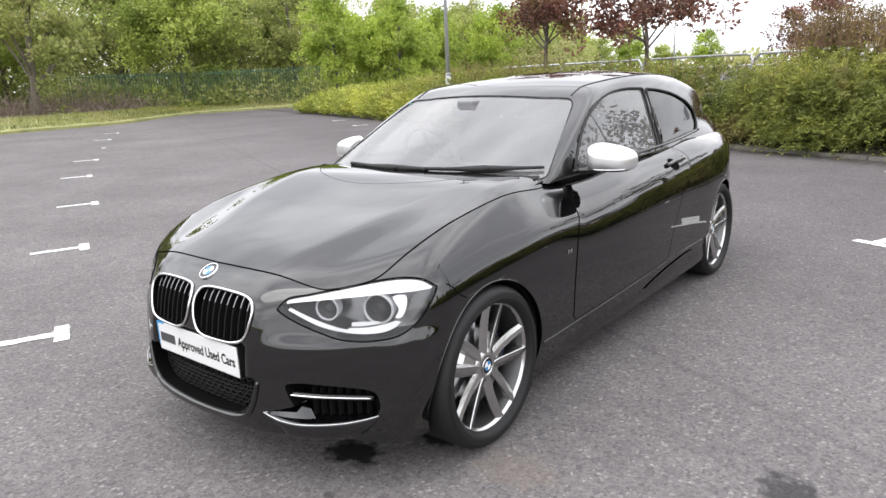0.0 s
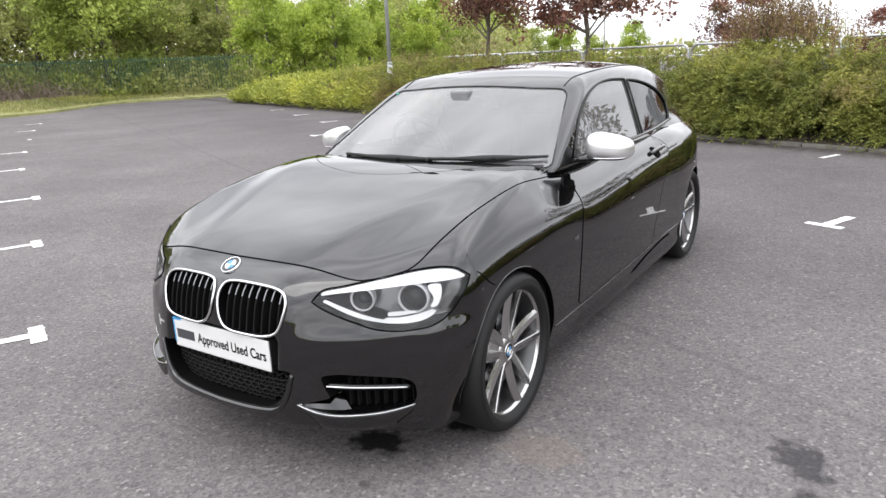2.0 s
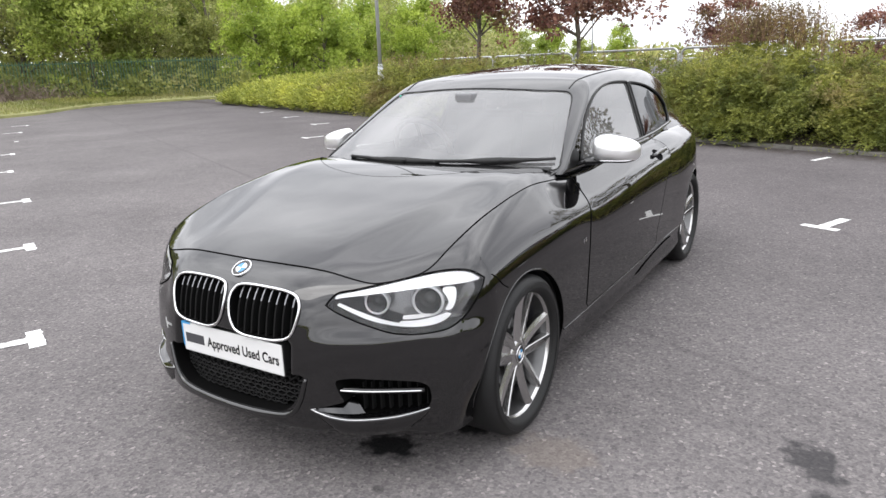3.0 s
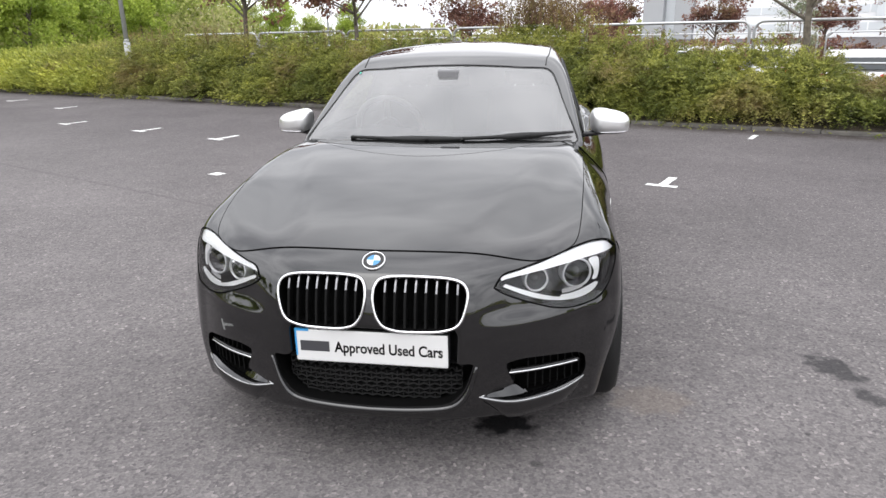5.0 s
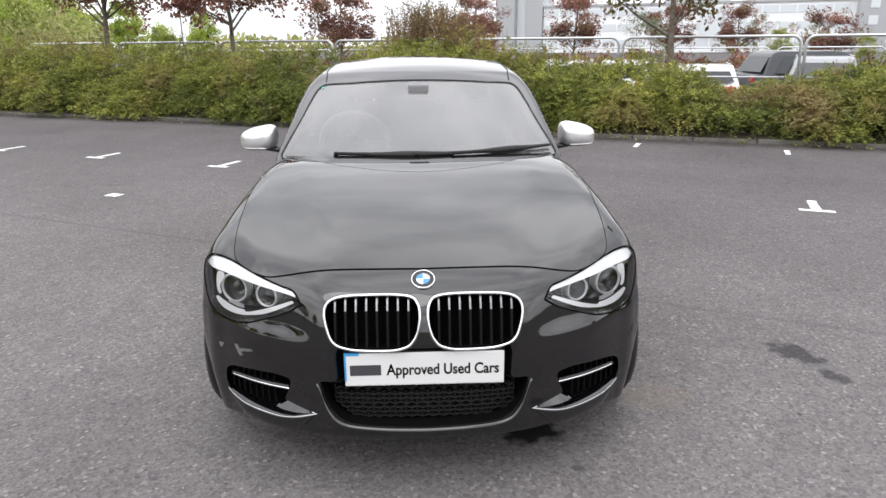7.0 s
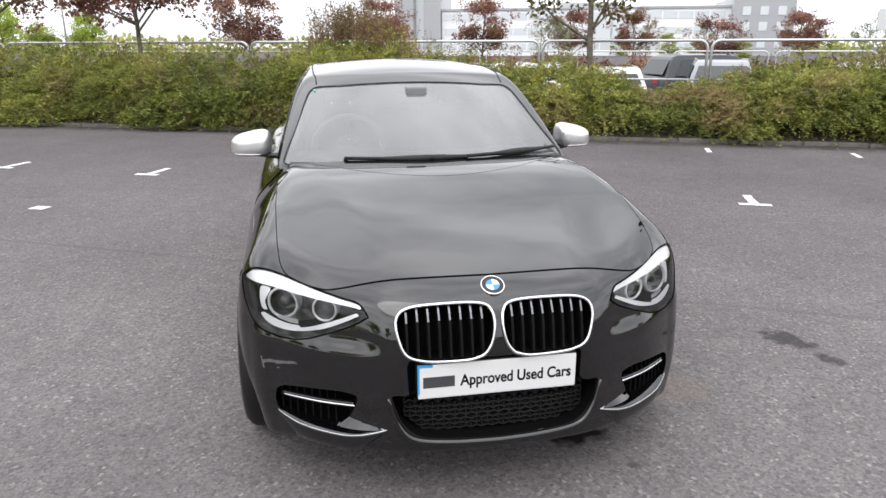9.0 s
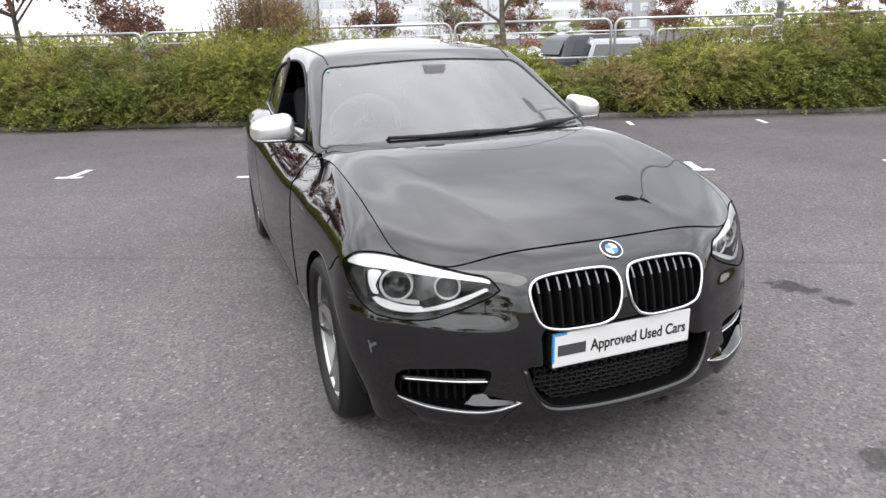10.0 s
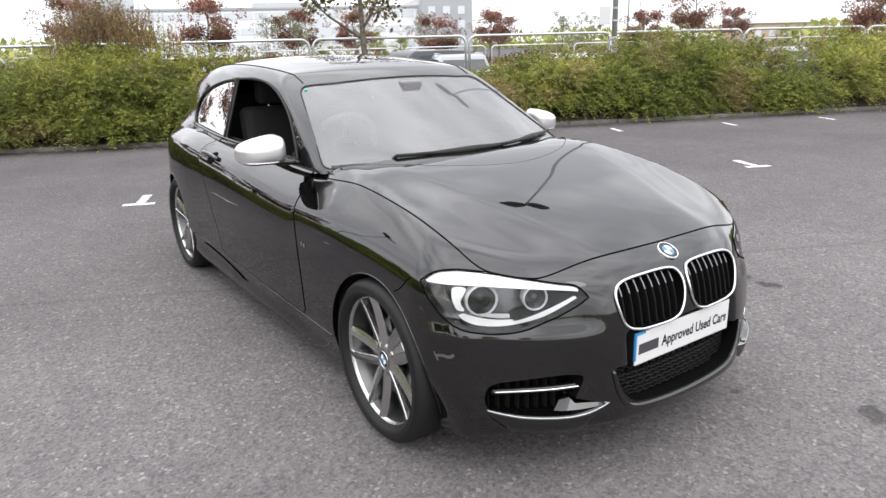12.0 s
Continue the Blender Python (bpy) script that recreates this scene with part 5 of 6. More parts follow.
        out[r] = (a, b, d, d)
    return V, out


def compact(V, faces):
    used, inv = np.unique(faces, return_inverse=True)
    return V[used], inv.reshape(faces.shape)


def circle(cy, cz, r, n=72):
    a = np.linspace(0, 2 * np.pi, n, endpoint=False)
    return np.stack([cy + r * np.cos(a), cz + r * np.sin(a)], 1)



def flip(P):
    Q = np.array(P, float)
    Q[:, 0] *= -1
    return Q


def onto(F, poly, axis, sign=1, off=0.0, reach=0.45, middle=None):
    """Lay 2D points, seen along an axis, on the surface F = 0, off metres proud of it."""
    i, j = AX[axis]
    k = "xyz".index(axis)
    Q = np.asarray(poly, float)
    P = np.zeros((len(Q), 3))
    P[:, i], P[:, j] = Q[:, 0], Q[:, 1]
    P[:, k] = middle if middle is not None else {"x": 0.35 * sign, "y": -0.2, "z": 0.6}[axis]
    D = np.zeros_like(P)
    D[:, k] = sign if axis == "x" else (-1 if axis == "y" else 1)
    R = solve_ray(F, P, D, 0.0, 1.2)
    if off:
        R = R + off * slope(F, R)
    return R


def slope(F, R):
    h = 2e-3
    G = np.stack([F(R[:, 0] + h * (a == 0), R[:, 1] + h * (a == 1), R[:, 2] + h * (a == 2)) - F(R[:, 0] - h * (a == 0), R[:, 1] - h * (a == 1), R[:, 2] - h * (a == 2)) for a in range(3)], 1)
    return G / np.maximum(1e-9, np.linalg.norm(G, axis=1))[:, None]


def flat_fill(poly, step=0.02):
    """Triangles that fill a closed 2D outline, with inner points on a grid."""
    from mathutils.geometry import delaunay_2d_cdt
    poly = np.asarray(poly, float)
    lo, hi = poly.min(0), poly.max(0)
    gx, gy = np.meshgrid(np.arange(lo[0], hi[0], step), np.arange(lo[1], hi[1], step))
    gx = (gx + 0.5 * step * (np.arange(gx.shape[0]) % 2)[:, None]).ravel()
    gy = gy.ravel()
    m = inside(poly, gx, gy)
    gx, gy = gx[m], gy[m]
    if len(gx):
        _, _, d = nearest_on(poly, gx, gy)
        gx, gy = gx[d > step * 0.4], gy[d > step * 0.4]
    n = len(poly)
    pts = [Vector(p) for p in poly] + [Vector((a, b)) for a, b in zip(gx, gy)]
    v, _, f, *_ = delaunay_2d_cdt(pts, [(a, (a + 1) % n) for a in range(n)], [list(range(n))], 1, 1e-6)
    return np.array([tuple(q) for q in v]), [tuple(t) for t in f]


def skin(name, F, poly, axis, material, sign=1, off=0.002, step=0.02, parent=None, label="", middle=None):
    """A smooth sheet that follows the surface F = 0 inside an outline."""
    q, f = flat_fill(poly, step)
    P = onto(F, q, axis, sign, off, middle=middle)
    return mesh_ob(name, P, f, material, parent or car, label)


def pocket(name, F, poly, axis, depth, material, sign=1, parent=None, label="", shrink=1.0, step=0.03, middle=None):
    """A recess: a wall from the outline inwards and a floor at its depth."""
    poly = np.asarray(poly, float)
    q, f = flat_fill(poly, step)
    n = len(poly)
    rim = onto(F, poly, axis, sign, -0.001, middle=middle)
    k = "xyz".index(axis)
    c = q.mean(0)
    back = onto(F, c + (q - c) * shrink, axis, sign, middle=middle)
    back[:, k] -= depth * (sign if axis == "x" else (-1 if axis == "y" else 1))
    cp = poly.mean(0)
    low = onto(F, c + (poly - c) * shrink, axis, sign, middle=middle)
    low[:, k] -= depth * (sign if axis == "x" else (-1 if axis == "y" else 1))
    V = np.concatenate([back, rim, low])
    b = len(back)
    faces = list(f) + [(b + a, b + (a + 1) % n, b + n + (a + 1) % n, b + n + a) for a in range(n)]
    return mesh_ob(name, V, faces, material, parent or car, label, smooth=False)


# ---- body shell with its openings ----
ARCH, ARCH_Z = 0.340, 0.318
LAMP_TOP = smooth_line([(0.402, 0.668), (0.428, 0.703), (0.48, 0.714), (0.55, 0.729), (0.62, 0.744), (0.68, 0.754), (0.74, 0.757), (0.778, 0.747), (0.808, 0.717)], 5)
LAMP_FOOT = smooth_line([(0.808, 0.717), (0.810, 0.692), (0.803, 0.652), (0.783, 0.604), (0.752, 0.574), (0.70, 0.564), (0.65, 0.566), (0.60, 0.576), (0.55, 0.594), (0.49, 0.618), (0.44, 0.642), (0.402, 0.668)], 5)
LAMP = np.concatenate([LAMP_TOP[:-1], LAMP_FOOT[:-1]])
KIDNEY = smooth_line([(0.019, 0.682), (0.055, 0.703), (0.17, 0.706), (0.28, 0.697), (0.318, 0.667), (0.314, 0.61), (0.288, 0.558), (0.22, 0.543), (0.08, 0.545), (0.033, 0.572), (0.014, 0.63)], 6, True)
INTAKE = rounded([(-0.345, 0.43), (-0.316, 0.335), (-0.262, 0.284), (0, 0.266), (0.262, 0.284), (0.316, 0.335), (0.345, 0.43)], (0.01, 0.05, 0.07, 0.3, 0.07, 0.05, 0.01))
SCOOP = rounded([(0.443, 0.418), (0.50, 0.427), (0.60, 0.418), (0.68, 0.401), (0.708, 0.381), (0.714, 0.33), (0.702, 0.299), (0.60, 0.286), (0.49, 0.280), (0.365, 0.307), (0.474, 0.339), (0.456, 0.375)], (0.015, 0.03, 0.05, 0.03, 0.02, 0.03, 0.012, 0.05, 0.04, 0.003, 0.006, 0.02))
V, Fc = shell(lower_f, (-0.95, -0.85, 0.1), (0.95, 3.65, 1.05), (-0.35, -0.25, 0.42), (0.35, 3.0, 0.55), 0.0135)
for cy in (0.0, 2.69):
    V, Fc = cut(lower_f, V, Fc, "x", circle(cy, ARCH_Z, ARCH), lambda v: np.abs(v[:, 0]) > 0.5)
for hole in (LAMP, flip(LAMP), KIDNEY, flip(KIDNEY), INTAKE, SCOOP, flip(SCOOP)):
    V, Fc = cut(lower_f, V, Fc, "y", hole, lambda v: v[:, 1] < -0.15)
mid = V[Fc].mean(1)
keep = ~((mid[:, 2] > 0.85) & (np.abs(mid[:, 0]) < 0.665) & (mid[:, 1] > 0.50) & (mid[:, 1] < 3.0))
V, Fc = compact(V, Fc[keep])
mesh_ob("body", V, Fc, M_PAINT, car)

# liners of the wheel arches
for sx in (-1, 1):
    for cy in (0.0, 2.69):
        a = np.linspace(radians(-14), radians(194), 49)
        C = np.stack([cy + (ARCH + 0.001) * np.cos(a), ARCH_Z + (ARCH + 0.001) * np.sin(a)], 1)
        out = onto(lower_f, C, "x", sx, -0.001)
        tube("arch_edge", out, 0.003, M_PAINT, car, res=3)
        lip = out.copy()
        lip[:, 0] -= sx * 0.025
        inn = out.copy()
        inn[:, 0] = sx * 0.48
        n = len(C)
        mesh_ob("arch_lip", np.concatenate([out, lip]), [(k, k + 1, n + k + 1, n + k) for k in range(n - 1)], M_PAINT, car)
        V2 = np.concatenate([lip, inn, [[sx * 0.48, cy, ARCH_Z]]])
        mesh_ob("arch_liner", V2, [(k, k + 1, n + k + 1, n + k) for k in range(n - 1)] + [(n + k, n + k + 1, 2 * n) for k in range(n - 1)], M_PLASTIC, car, "dark textured plastic liner")

# ---- cabin shell ----
WIN_FRONT = rounded([(0.868, 0.962), (0.955, 1.05), (1.075, 1.152), (1.24, 1.232), (1.43, 1.280), (1.66, 1.298), (1.905, 1.288), (1.868, 0.962)], (0.01, 0.1, 0.15, 0.2, 0.2, 0.2, 0.02, 0.02))
WIN_REAR = rounded([(1.912, 0.964), (1.945, 1.284), (2.12, 1.272), (2.38, 1.236), (2.62, 1.172), (2.735, 1.10), (2.72, 1.04), (2.615, 0.990)], (0.02, 0.02, 0.1, 0.2, 0.2, 0.06, 0.05, 0.03))
SCREEN = rounded([(-0.697, 0.945), (-0.548, 1.268), (0, 1.302), (0.548, 1.268), (0.697, 0.945), (0, 0.952)], (0.03, 0.05, 0.8, 0.05, 0.03, 0.3))
V, Fc = shell(upper_f, (-0.85, 0.3, 0.90), (0.85, 3.65, 1.5), (-0.3, 1.35, 1.0), (0.3, 2.7, 1.12), 0.0135, skip=("bottom",))
for w in (WIN_FRONT, WIN_REAR):
    V, Fc = cut(upper_f, V, Fc, "x", w, lambda v: np.abs(v[:, 0]) > 0.45)
V, Fc = cut(upper_f, V, Fc, "y", SCREEN, lambda v: v[:, 1] < 1.35)
V, Fc = compact(V, Fc)
mesh_ob("roof", V, Fc, M_PAINT, car, "black painted roof with its pillars")

skin("windscreen", upper_f, SCREEN, "y", M_GLASS, off=-0.003, step=0.03, label="clear laminated windscreen with grey sky reflected", middle=1.35).visible_shadow = False
# dark ceramic band round the windscreen glass
mid_s = np.array([0.0, 1.12])
S_IN = mid_s + (SCREEN - mid_s) * [0.925, 0.86] + [0, 0.008]
n_out = len(SCREEN)
mesh_ob("screen_band", np.concatenate([onto(upper_f, SCREEN, "y", 1, -0.007, middle=1.35), onto(upper_f, S_IN, "y", 1, -0.007, middle=1.35)]), [(k, (k + 1) % n_out, n_out + (k + 1) % n_out, n_out + k) for k in range(n_out)], M_GLOSS, car, "black printed edge of the windscreen")
tube("screen_seal", onto(upper_f, SCREEN, "y", 1, 0.0, middle=1.35), 0.004, M_RUBBER, car, cyclic=True, res=3)
for sx in (-1, 1):
    if sx > 0:
        skin("door_window", upper_f, WIN_FRONT, "x", M_GLASS, sx, -0.006, 0.05, label="closed door window with trees reflected").visible_shadow = False
    skin("quarter_window", upper_f, WIN_REAR, "x", M_PRIVACY, sx, -0.006, 0.05, label="dark privacy glass")
    for w in (WIN_FRONT, WIN_REAR):
        tube("window_seal", onto(upper_f, w, "x", sx, 0.001), 0.007, M_RUBBER, car, cyclic=True, res=3)
    belt = np.stack([np.linspace(0.84, 2.64, 30), 0.952 + 0.006 * np.linspace(0, 1.0, 30) + 0.030 * np.linspace(0, 1, 30) ** 3], 1)
    tube("belt_trim", onto(upper_f, belt, "x", sx, 0.004), 0.008, M_GLOSS, car, res=3)
    # roof ditch seam from the windscreen corner to the tail
    ditch = smooth_line([(sx * 0.515, 1.215), (sx * 0.518, 1.30), (sx * 0.528, 1.42), (sx * 0.530, 1.9), (sx * 0.515, 2.4), (sx * 0.48, 2.85)], 8)
    tube("roof_seam", onto(upper_f, ditch, "z", 1, 0.0, middle=1.1), 0.004, M_RUBBER, car, res=3)


# ---- panels and seams ----
HOOD_HALF = smooth_line([(0.0, -0.588), (0.19, -0.582), (0.38, -0.569), (0.50, -0.551), (0.56, -0.522), (0.62, -0.470), (0.665, -0.405), (0.683, -0.29), (0.693, -0.1), (0.698, 0.05), (0.70, 0.3), (0.702, 0.56), (0.690, 0.635), (0.655, 0.585), (0.57, 0.455), (0.40, 0.298), (0.26, 0.222), (0.115, 0.176), (0.0, 0.162)], 5)
HOOD = np.concatenate([HOOD_HALF, flip(HOOD_HALF)[-2:0:-1]])
bonnet = skin("bonnet", lower_f, HOOD, "z", M_PAINT, off=0.003, step=0.025, middle=0.5)
tube("bonnet_gap", onto(lower_f, HOOD, "z", 1, 0.0015, middle=0.5), 0.0022, M_DARK, car, cyclic=True, res=3)
for sx in (-1, 1):
    DOOR = np.concatenate([smooth_line([(0.80, 0.945), (0.765, 0.90), (0.72, 0.81), (0.645, 0.66), (0.61, 0.5), (0.605, 0.34)], 6), smooth_line([(0.63, 0.318), (1.1, 0.332), (1.67, 0.350)], 4), smooth_line([(1.70, 0.375), (1.725, 0.47), (1.87, 0.67), (2.03, 0.81), (2.07, 0.90), (2.0, 0.955)], 6)])
    door = skin("door", lower_f, DOOR, "x", M_PAINT, sx, 0.002, 0.035)
    tube("door_gap", onto(lower_f, DOOR, "x", sx, 0.001), 0.002, M_DARK, door, cyclic=True, res=3)
    # handle: a bar over a dark patch, the dish's shade put in as colour
    hp = onto(lower_f, smooth_line([(1.765, 0.862), (1.80, 0.866), (1.88, 0.871), (1.96, 0.874), (2.0, 0.874)], 5), "x", sx, 0.012)
    hp[0] -= [sx * 0.016, 0, 0]
    hp[-1] -= [sx * 0.016, 0, 0]
    tube("door_handle", hp, 0.012, M_PAINT, door, "black painted pull handle", res=5)
    a = np.linspace(0, 2 * np.pi, 24, endpoint=False)
    skin("handle_dish", lower_f, np.stack([1.85 + 0.05 * np.cos(a), 0.862 + 0.03 * np.sin(a)], 1), "x", M_DARK, sx, 0.0035, 0.02, door, "dark patch that stands for the shaded dish behind the handle")
    tube("fender_seam", onto(lower_f, smooth_line([(-0.243, 0.717), (-0.22, 0.70), (-0.19, 0.667), (-0.155, 0.645)], 6), "x", sx, 0.001), 0.002, M_DARK, car, res=3)
    tube("front_fender_seam", onto(lower_f, smooth_line([(sx * 0.696, 0.60), (sx * 0.705, 0.68), (sx * 0.715, 0.76)], 4), "z", 1, 0.001, middle=0.5), 0.003, M_DARK, car, res=3)
    # side badge: small tilted bars
    for dy, m in ((0.0, M_SATIN), (0.015, M_TIP), (0.025, M_SATIN)):
        q = np.array([(0.550 + dy, 0.643), (0.557 + dy, 0.643), (0.563 + dy, 0.659), (0.556 + dy, 0.659)])
        skin("side_badge", lower_f, q, "x", m, sx, 0.003, 0.01)
    # sill line
    sy = np.linspace(0.36, 2.33, 30)
    sz = 0.30 + 0.045 * sstep(0.3, 2.2, sy)
    tube("sill_edge", onto(lower_f, np.stack([sy, sz - 0.002], 1), "x", sx, 0.001), 0.004, M_PAINT, car, res=3)
    bl = smooth_line([(1.42, 0.235), (1.7, 0.243), (2.05, 0.268), (2.18, 0.285), (2.08, 0.305), (1.75, 0.285)], 5, True)
    skin("sill_blade", lower_f, bl, "x", M_GLOSS, sx, 0.006, 0.03, label="gloss side skirt blade")

# ---- front: grilles, lamps, plate ----
for sx in (-1, 1):
    K = KIDNEY * [sx, 1]
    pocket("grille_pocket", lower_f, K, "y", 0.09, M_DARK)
    k3 = onto(lower_f, K, "y", 1, 0.004)
    tube("kidney_frame", k3, 0.0050, M_CHROME, car, "chrome kidney grille surround", True, 5, 1.0)
    for k in range(8):
        x0 = sx * (0.049 + 0.034 * k)
        zz = np.linspace(0.50, 0.74, 49)
        ok = inside(KIDNEY, np.full(49, abs(x0)), zz)
        z0, z1 = zz[ok].min(), zz[ok].max()
        zs = np.linspace(z0, z1, 9)
        f3 = onto(lower_f, np.stack([np.full(9, x0), zs], 1), "y", 1, -0.010)
        bm = bmesh.new()
        L = [[bm.verts.new((x0 + dx, p[1] + dy, p[2])) for dx, dy in ((-0.0035, 0.0), (0.0035, 0.0), (0.004, 0.035), (-0.004, 0.035))] for p in f3]
        for p, q in zip(L, L[1:]):
            for c in range(4):
                bm.faces.new((p[c], p[(c + 1) % 4], q[(c + 1) % 4], q[c]))
        part("grille_bar", bm, M_BAR, car)
        bm = bmesh.new()
        tp = f3[-3:]
        L = [[bm.verts.new((x0 + dx, p[1] - 0.0015, p[2])) for dx in (-0.003, 0.003)] for p in tp]
        for p, q in zip(L, L[1:]):
            bm.faces.new((p[0], p[1], q[1], q[0]))
        part("bar_tip", bm, M_TIP, car, "bright tip of a grille bar")

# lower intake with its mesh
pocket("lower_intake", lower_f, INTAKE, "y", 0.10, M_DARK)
bm = bmesh.new()
for r in range(9):
    z = 0.285 + r * 0.0165
    pts = []
    for c in range(34):
        x = -0.30 + 0.6 * c / 33
        pts.append((x, z + (0.0035 if (c + r) % 2 else -0.0035)))
    pts = [p for p in pts if inside(INTAKE, np.array([p[0]]), np.array([p[1]]))[0]]
    if len(pts) < 3:
        continue
    p3 = onto(lower_f, pts, "y")
    for a, b in zip(p3, p3[1:]):
        a, b = Vector(a) + Vector((0, 0.05, 0)), Vector(b) + Vector((0, 0.05, 0))
        vs = [bm.verts.new(a + Vector((0, 0, -0.003))), bm.verts.new(b + Vector((0, 0, -0.003))), bm.verts.new(b + Vector((0, 0, 0.003))), bm.verts.new(a + Vector((0, 0, 0.003)))]
        bm.faces.new(vs)
        w = [bm.verts.new(v.co + Vector((0, 0.02, 0))) for v in vs]
        bm.faces.new((vs[2], vs[3], w[3], w[2]))
    for k, a in enumerate(p3):
        if (k + r) % 2 == 0:
            a = Vector(a) + Vector((0, 0.052, 0))
            vs = [bm.verts.new(a + Vector(d)) for d in ((-0.002, 0, 0), (0.002, 0, 0), (0.002, 0, 0.0165), (-0.002, 0, 0.0165))]
            bm.faces.new(vs)
part("intake_mesh", bm, M_PLASTIC, car, "black honeycomb mesh")
lip = onto(lower_f, smooth_line([(-0.352, 0.420), (-0.324, 0.330), (-0.272, 0.277), (-0.15, 0.262), (0, 0.257), (0.15, 0.262), (0.272, 0.277), (0.324, 0.330), (0.352, 0.420)], 6), "y", 1, 0.002)
tube("intake_lip", lip, [0.005 + 0.007 * math.sin(math.pi * k / (len(lip) - 1)) ** 0.5 for k in range(len(lip))], M_PAINT, car, "gloss lip under the lower intake", res=4)
for sx in (-1, 1):
    S = SCOOP * [sx, 1]
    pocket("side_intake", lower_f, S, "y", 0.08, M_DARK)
    q = onto(lower_f, smooth_line([(sx * 0.458, 0.379), (sx * 0.53, 0.376), (sx * 0.61, 0.372), (sx * 0.692, 0.363)], 6), "y", 1, -0.008)
    slat = tube("intake_slat", q + np.array([0, 0.012, -0.002]), 0.0115, M_GLOSS, car, "black slat with a bright edge", res=4)
    tube("slat_edge", q + np.array([0, -0.002, 0.0]), 0.0036, M_CHROME, slat, "chrome strip", res=3)
    # ribs behind the slat
    for k in range(8):
        x = sx * (0.515 + 0.025 * k)
        p = onto(lower_f, [(x, 0.34)], "y")[0]
        bm = bmesh.new()
        box(bm, (x - 0.002, p[1] + 0.03, 0.30), (x + 0.002, p[1] + 0.05, 0.40))
        part("intake_rib", bm, M_BAR, car)
    # blade under the intake: a ledge that stands out, with a skirt below
    e = onto(lower_f, smooth_line([(sx * 0.360, 0.308), (sx * 0.42, 0.293), (sx * 0.485, 0.281), (sx * 0.58, 0.285), (sx * 0.66, 0.293), (sx * 0.706, 0.300)], 6), "y", 1, -0.002)
    nn = slope(lower_f, e)
    nn[:, 2] = 0
    nn /= np.linalg.norm(nn, axis=1)[:, None]
    n = len(e)
    t = np.linspace(0, 1, n)[:, None]
    w = 0.020 * np.clip(t / 0.22, 0.08, 1) * (1 - 0.85 * np.clip((t - 0.7) / 0.3, 0, 1))
    dn = np.array([[0, 0, 1.0]])
    skirt = 0.070 * np.clip(t / 0.3, 0.1, 1) * (1 - 0.8 * np.clip((t - 0.75) / 0.25, 0, 1))
    rows = [e - nn * 0.02 + dn * 0.004, e + nn * w, e + nn * (w + 0.003) - dn * 0.005, e + nn * (w * 0.75) - dn * skirt * 0.6, e + nn * (w * 0.1) - dn * skirt, e - nn * 0.04 - dn * skirt]
    blade_ob = mesh_ob("intake_blade", np.concatenate(rows), [(r * n + k, r * n + k + 1, (r + 1) * n + k + 1, (r + 1) * n + k) for r in range(5) for k in range(n - 1)], M_PAINT, car, "gloss black blade under the side intake")
    # satin line along the black edge: its highlight put in as bright metal
    tube("blade_edge", rows[1], 0.0016, M_SATIN, blade_ob, "bright satin line set as the edge's highlight", res=3)
    # sloping facet between the blade's tip and the slat
    tt = np.linspace(0, 1, 12)
    lo = onto(lower_f, np.stack([sx * (0.366 + 0.150 * tt), 0.3065 - 0.024 * tt], 1), "y", 1, 0.001)
    hi = onto(lower_f, np.stack([sx * (0.367 + 0.100 * tt), 0.3075 + 0.026 * tt], 1), "y", 1, 0.0)
    hi[:, 1] += 0.065 * tt ** 1.5
    lo[:, 1] += 0.030 * tt ** 3
    mesh_ob("intake_facet", np.concatenate([lo, hi]), [(k, k + 1, 12 + k + 1, 12 + k) for k in range(11)], M_PAINT, blade_ob)
    # a second bright line for the glint on the facet's upper edge
    tube("facet_edge", hi + np.array([0, -0.001, 0.001]), 0.0016, M_SATIN, blade_ob, res=3)

# number plate: white with a blue edge, on a black holder
plate = part("number_plate", (lambda b: (box(b, (-0.26, -0.731, 0.411), (0.26, -0.725, 0.527), 0.004), b)[1])(bmesh.new()), M_PLATE, car, "white acrylic plate with dark lettering")
part("plate_holder", (lambda b: (box(b, (-0.262, -0.725, 0.409), (0.262, -0.690, 0.529), 0.003), b)[1])(bmesh.new()), M_PLASTIC, car)
part("plate_edge_blue", (lambda b: (box(b, (-0.2605, -0.7320, 0.430), (-0.2545, -0.7245, 0.5275), 0.0), box(b, (-0.255, -0.7318, 0.5200), (-0.212, -0.7245, 0.5278), 0.0), b)[2])(bmesh.new()), M_BLUE, plate, "blue strip at the edge")
txt = bpy.data.curves.new("plate_words", "FONT")
txt.body, txt.size, txt.align_x, txt.align_y, txt.extrude = "Approved Used Cars", 0.0535, "LEFT", "CENTER", 0.0004
txt.offset = 0.0013
tob = new("plate_words", txt)
dg = bpy.context.evaluated_depsgraph_get()
words = bpy.data.meshes.new_from_object(tob.evaluated_get(dg))
xs = [v.co.x for v in words.vertices]
w0, w1 = min(xs), max(xs)
for v in words.vertices:
    v.co = Vector((-0.125 + (v.co.x - w0) / (w1 - w0) * 0.368, -0.7315, 0.4655 + v.co.y))
bpy.data.objects.remove(tob)
wob = new("lettering", words)
words.materials.append(M_INK)
wob.parent = plate
# the maker's name stands as a plain bar
part("lettering", (lambda b: (box(b, (-0.243, -0.7319, 0.449), (-0.142, -0.7305, 0.486), 0.0), b)[1])(bmesh.new()), M_INK, plate)

# maker's badge: a plain quartered disc
bc = onto(lower_f, [(0.0, 0.742)], "y")[0]
bn = slope(lower_f, np.array([bc]))[0]
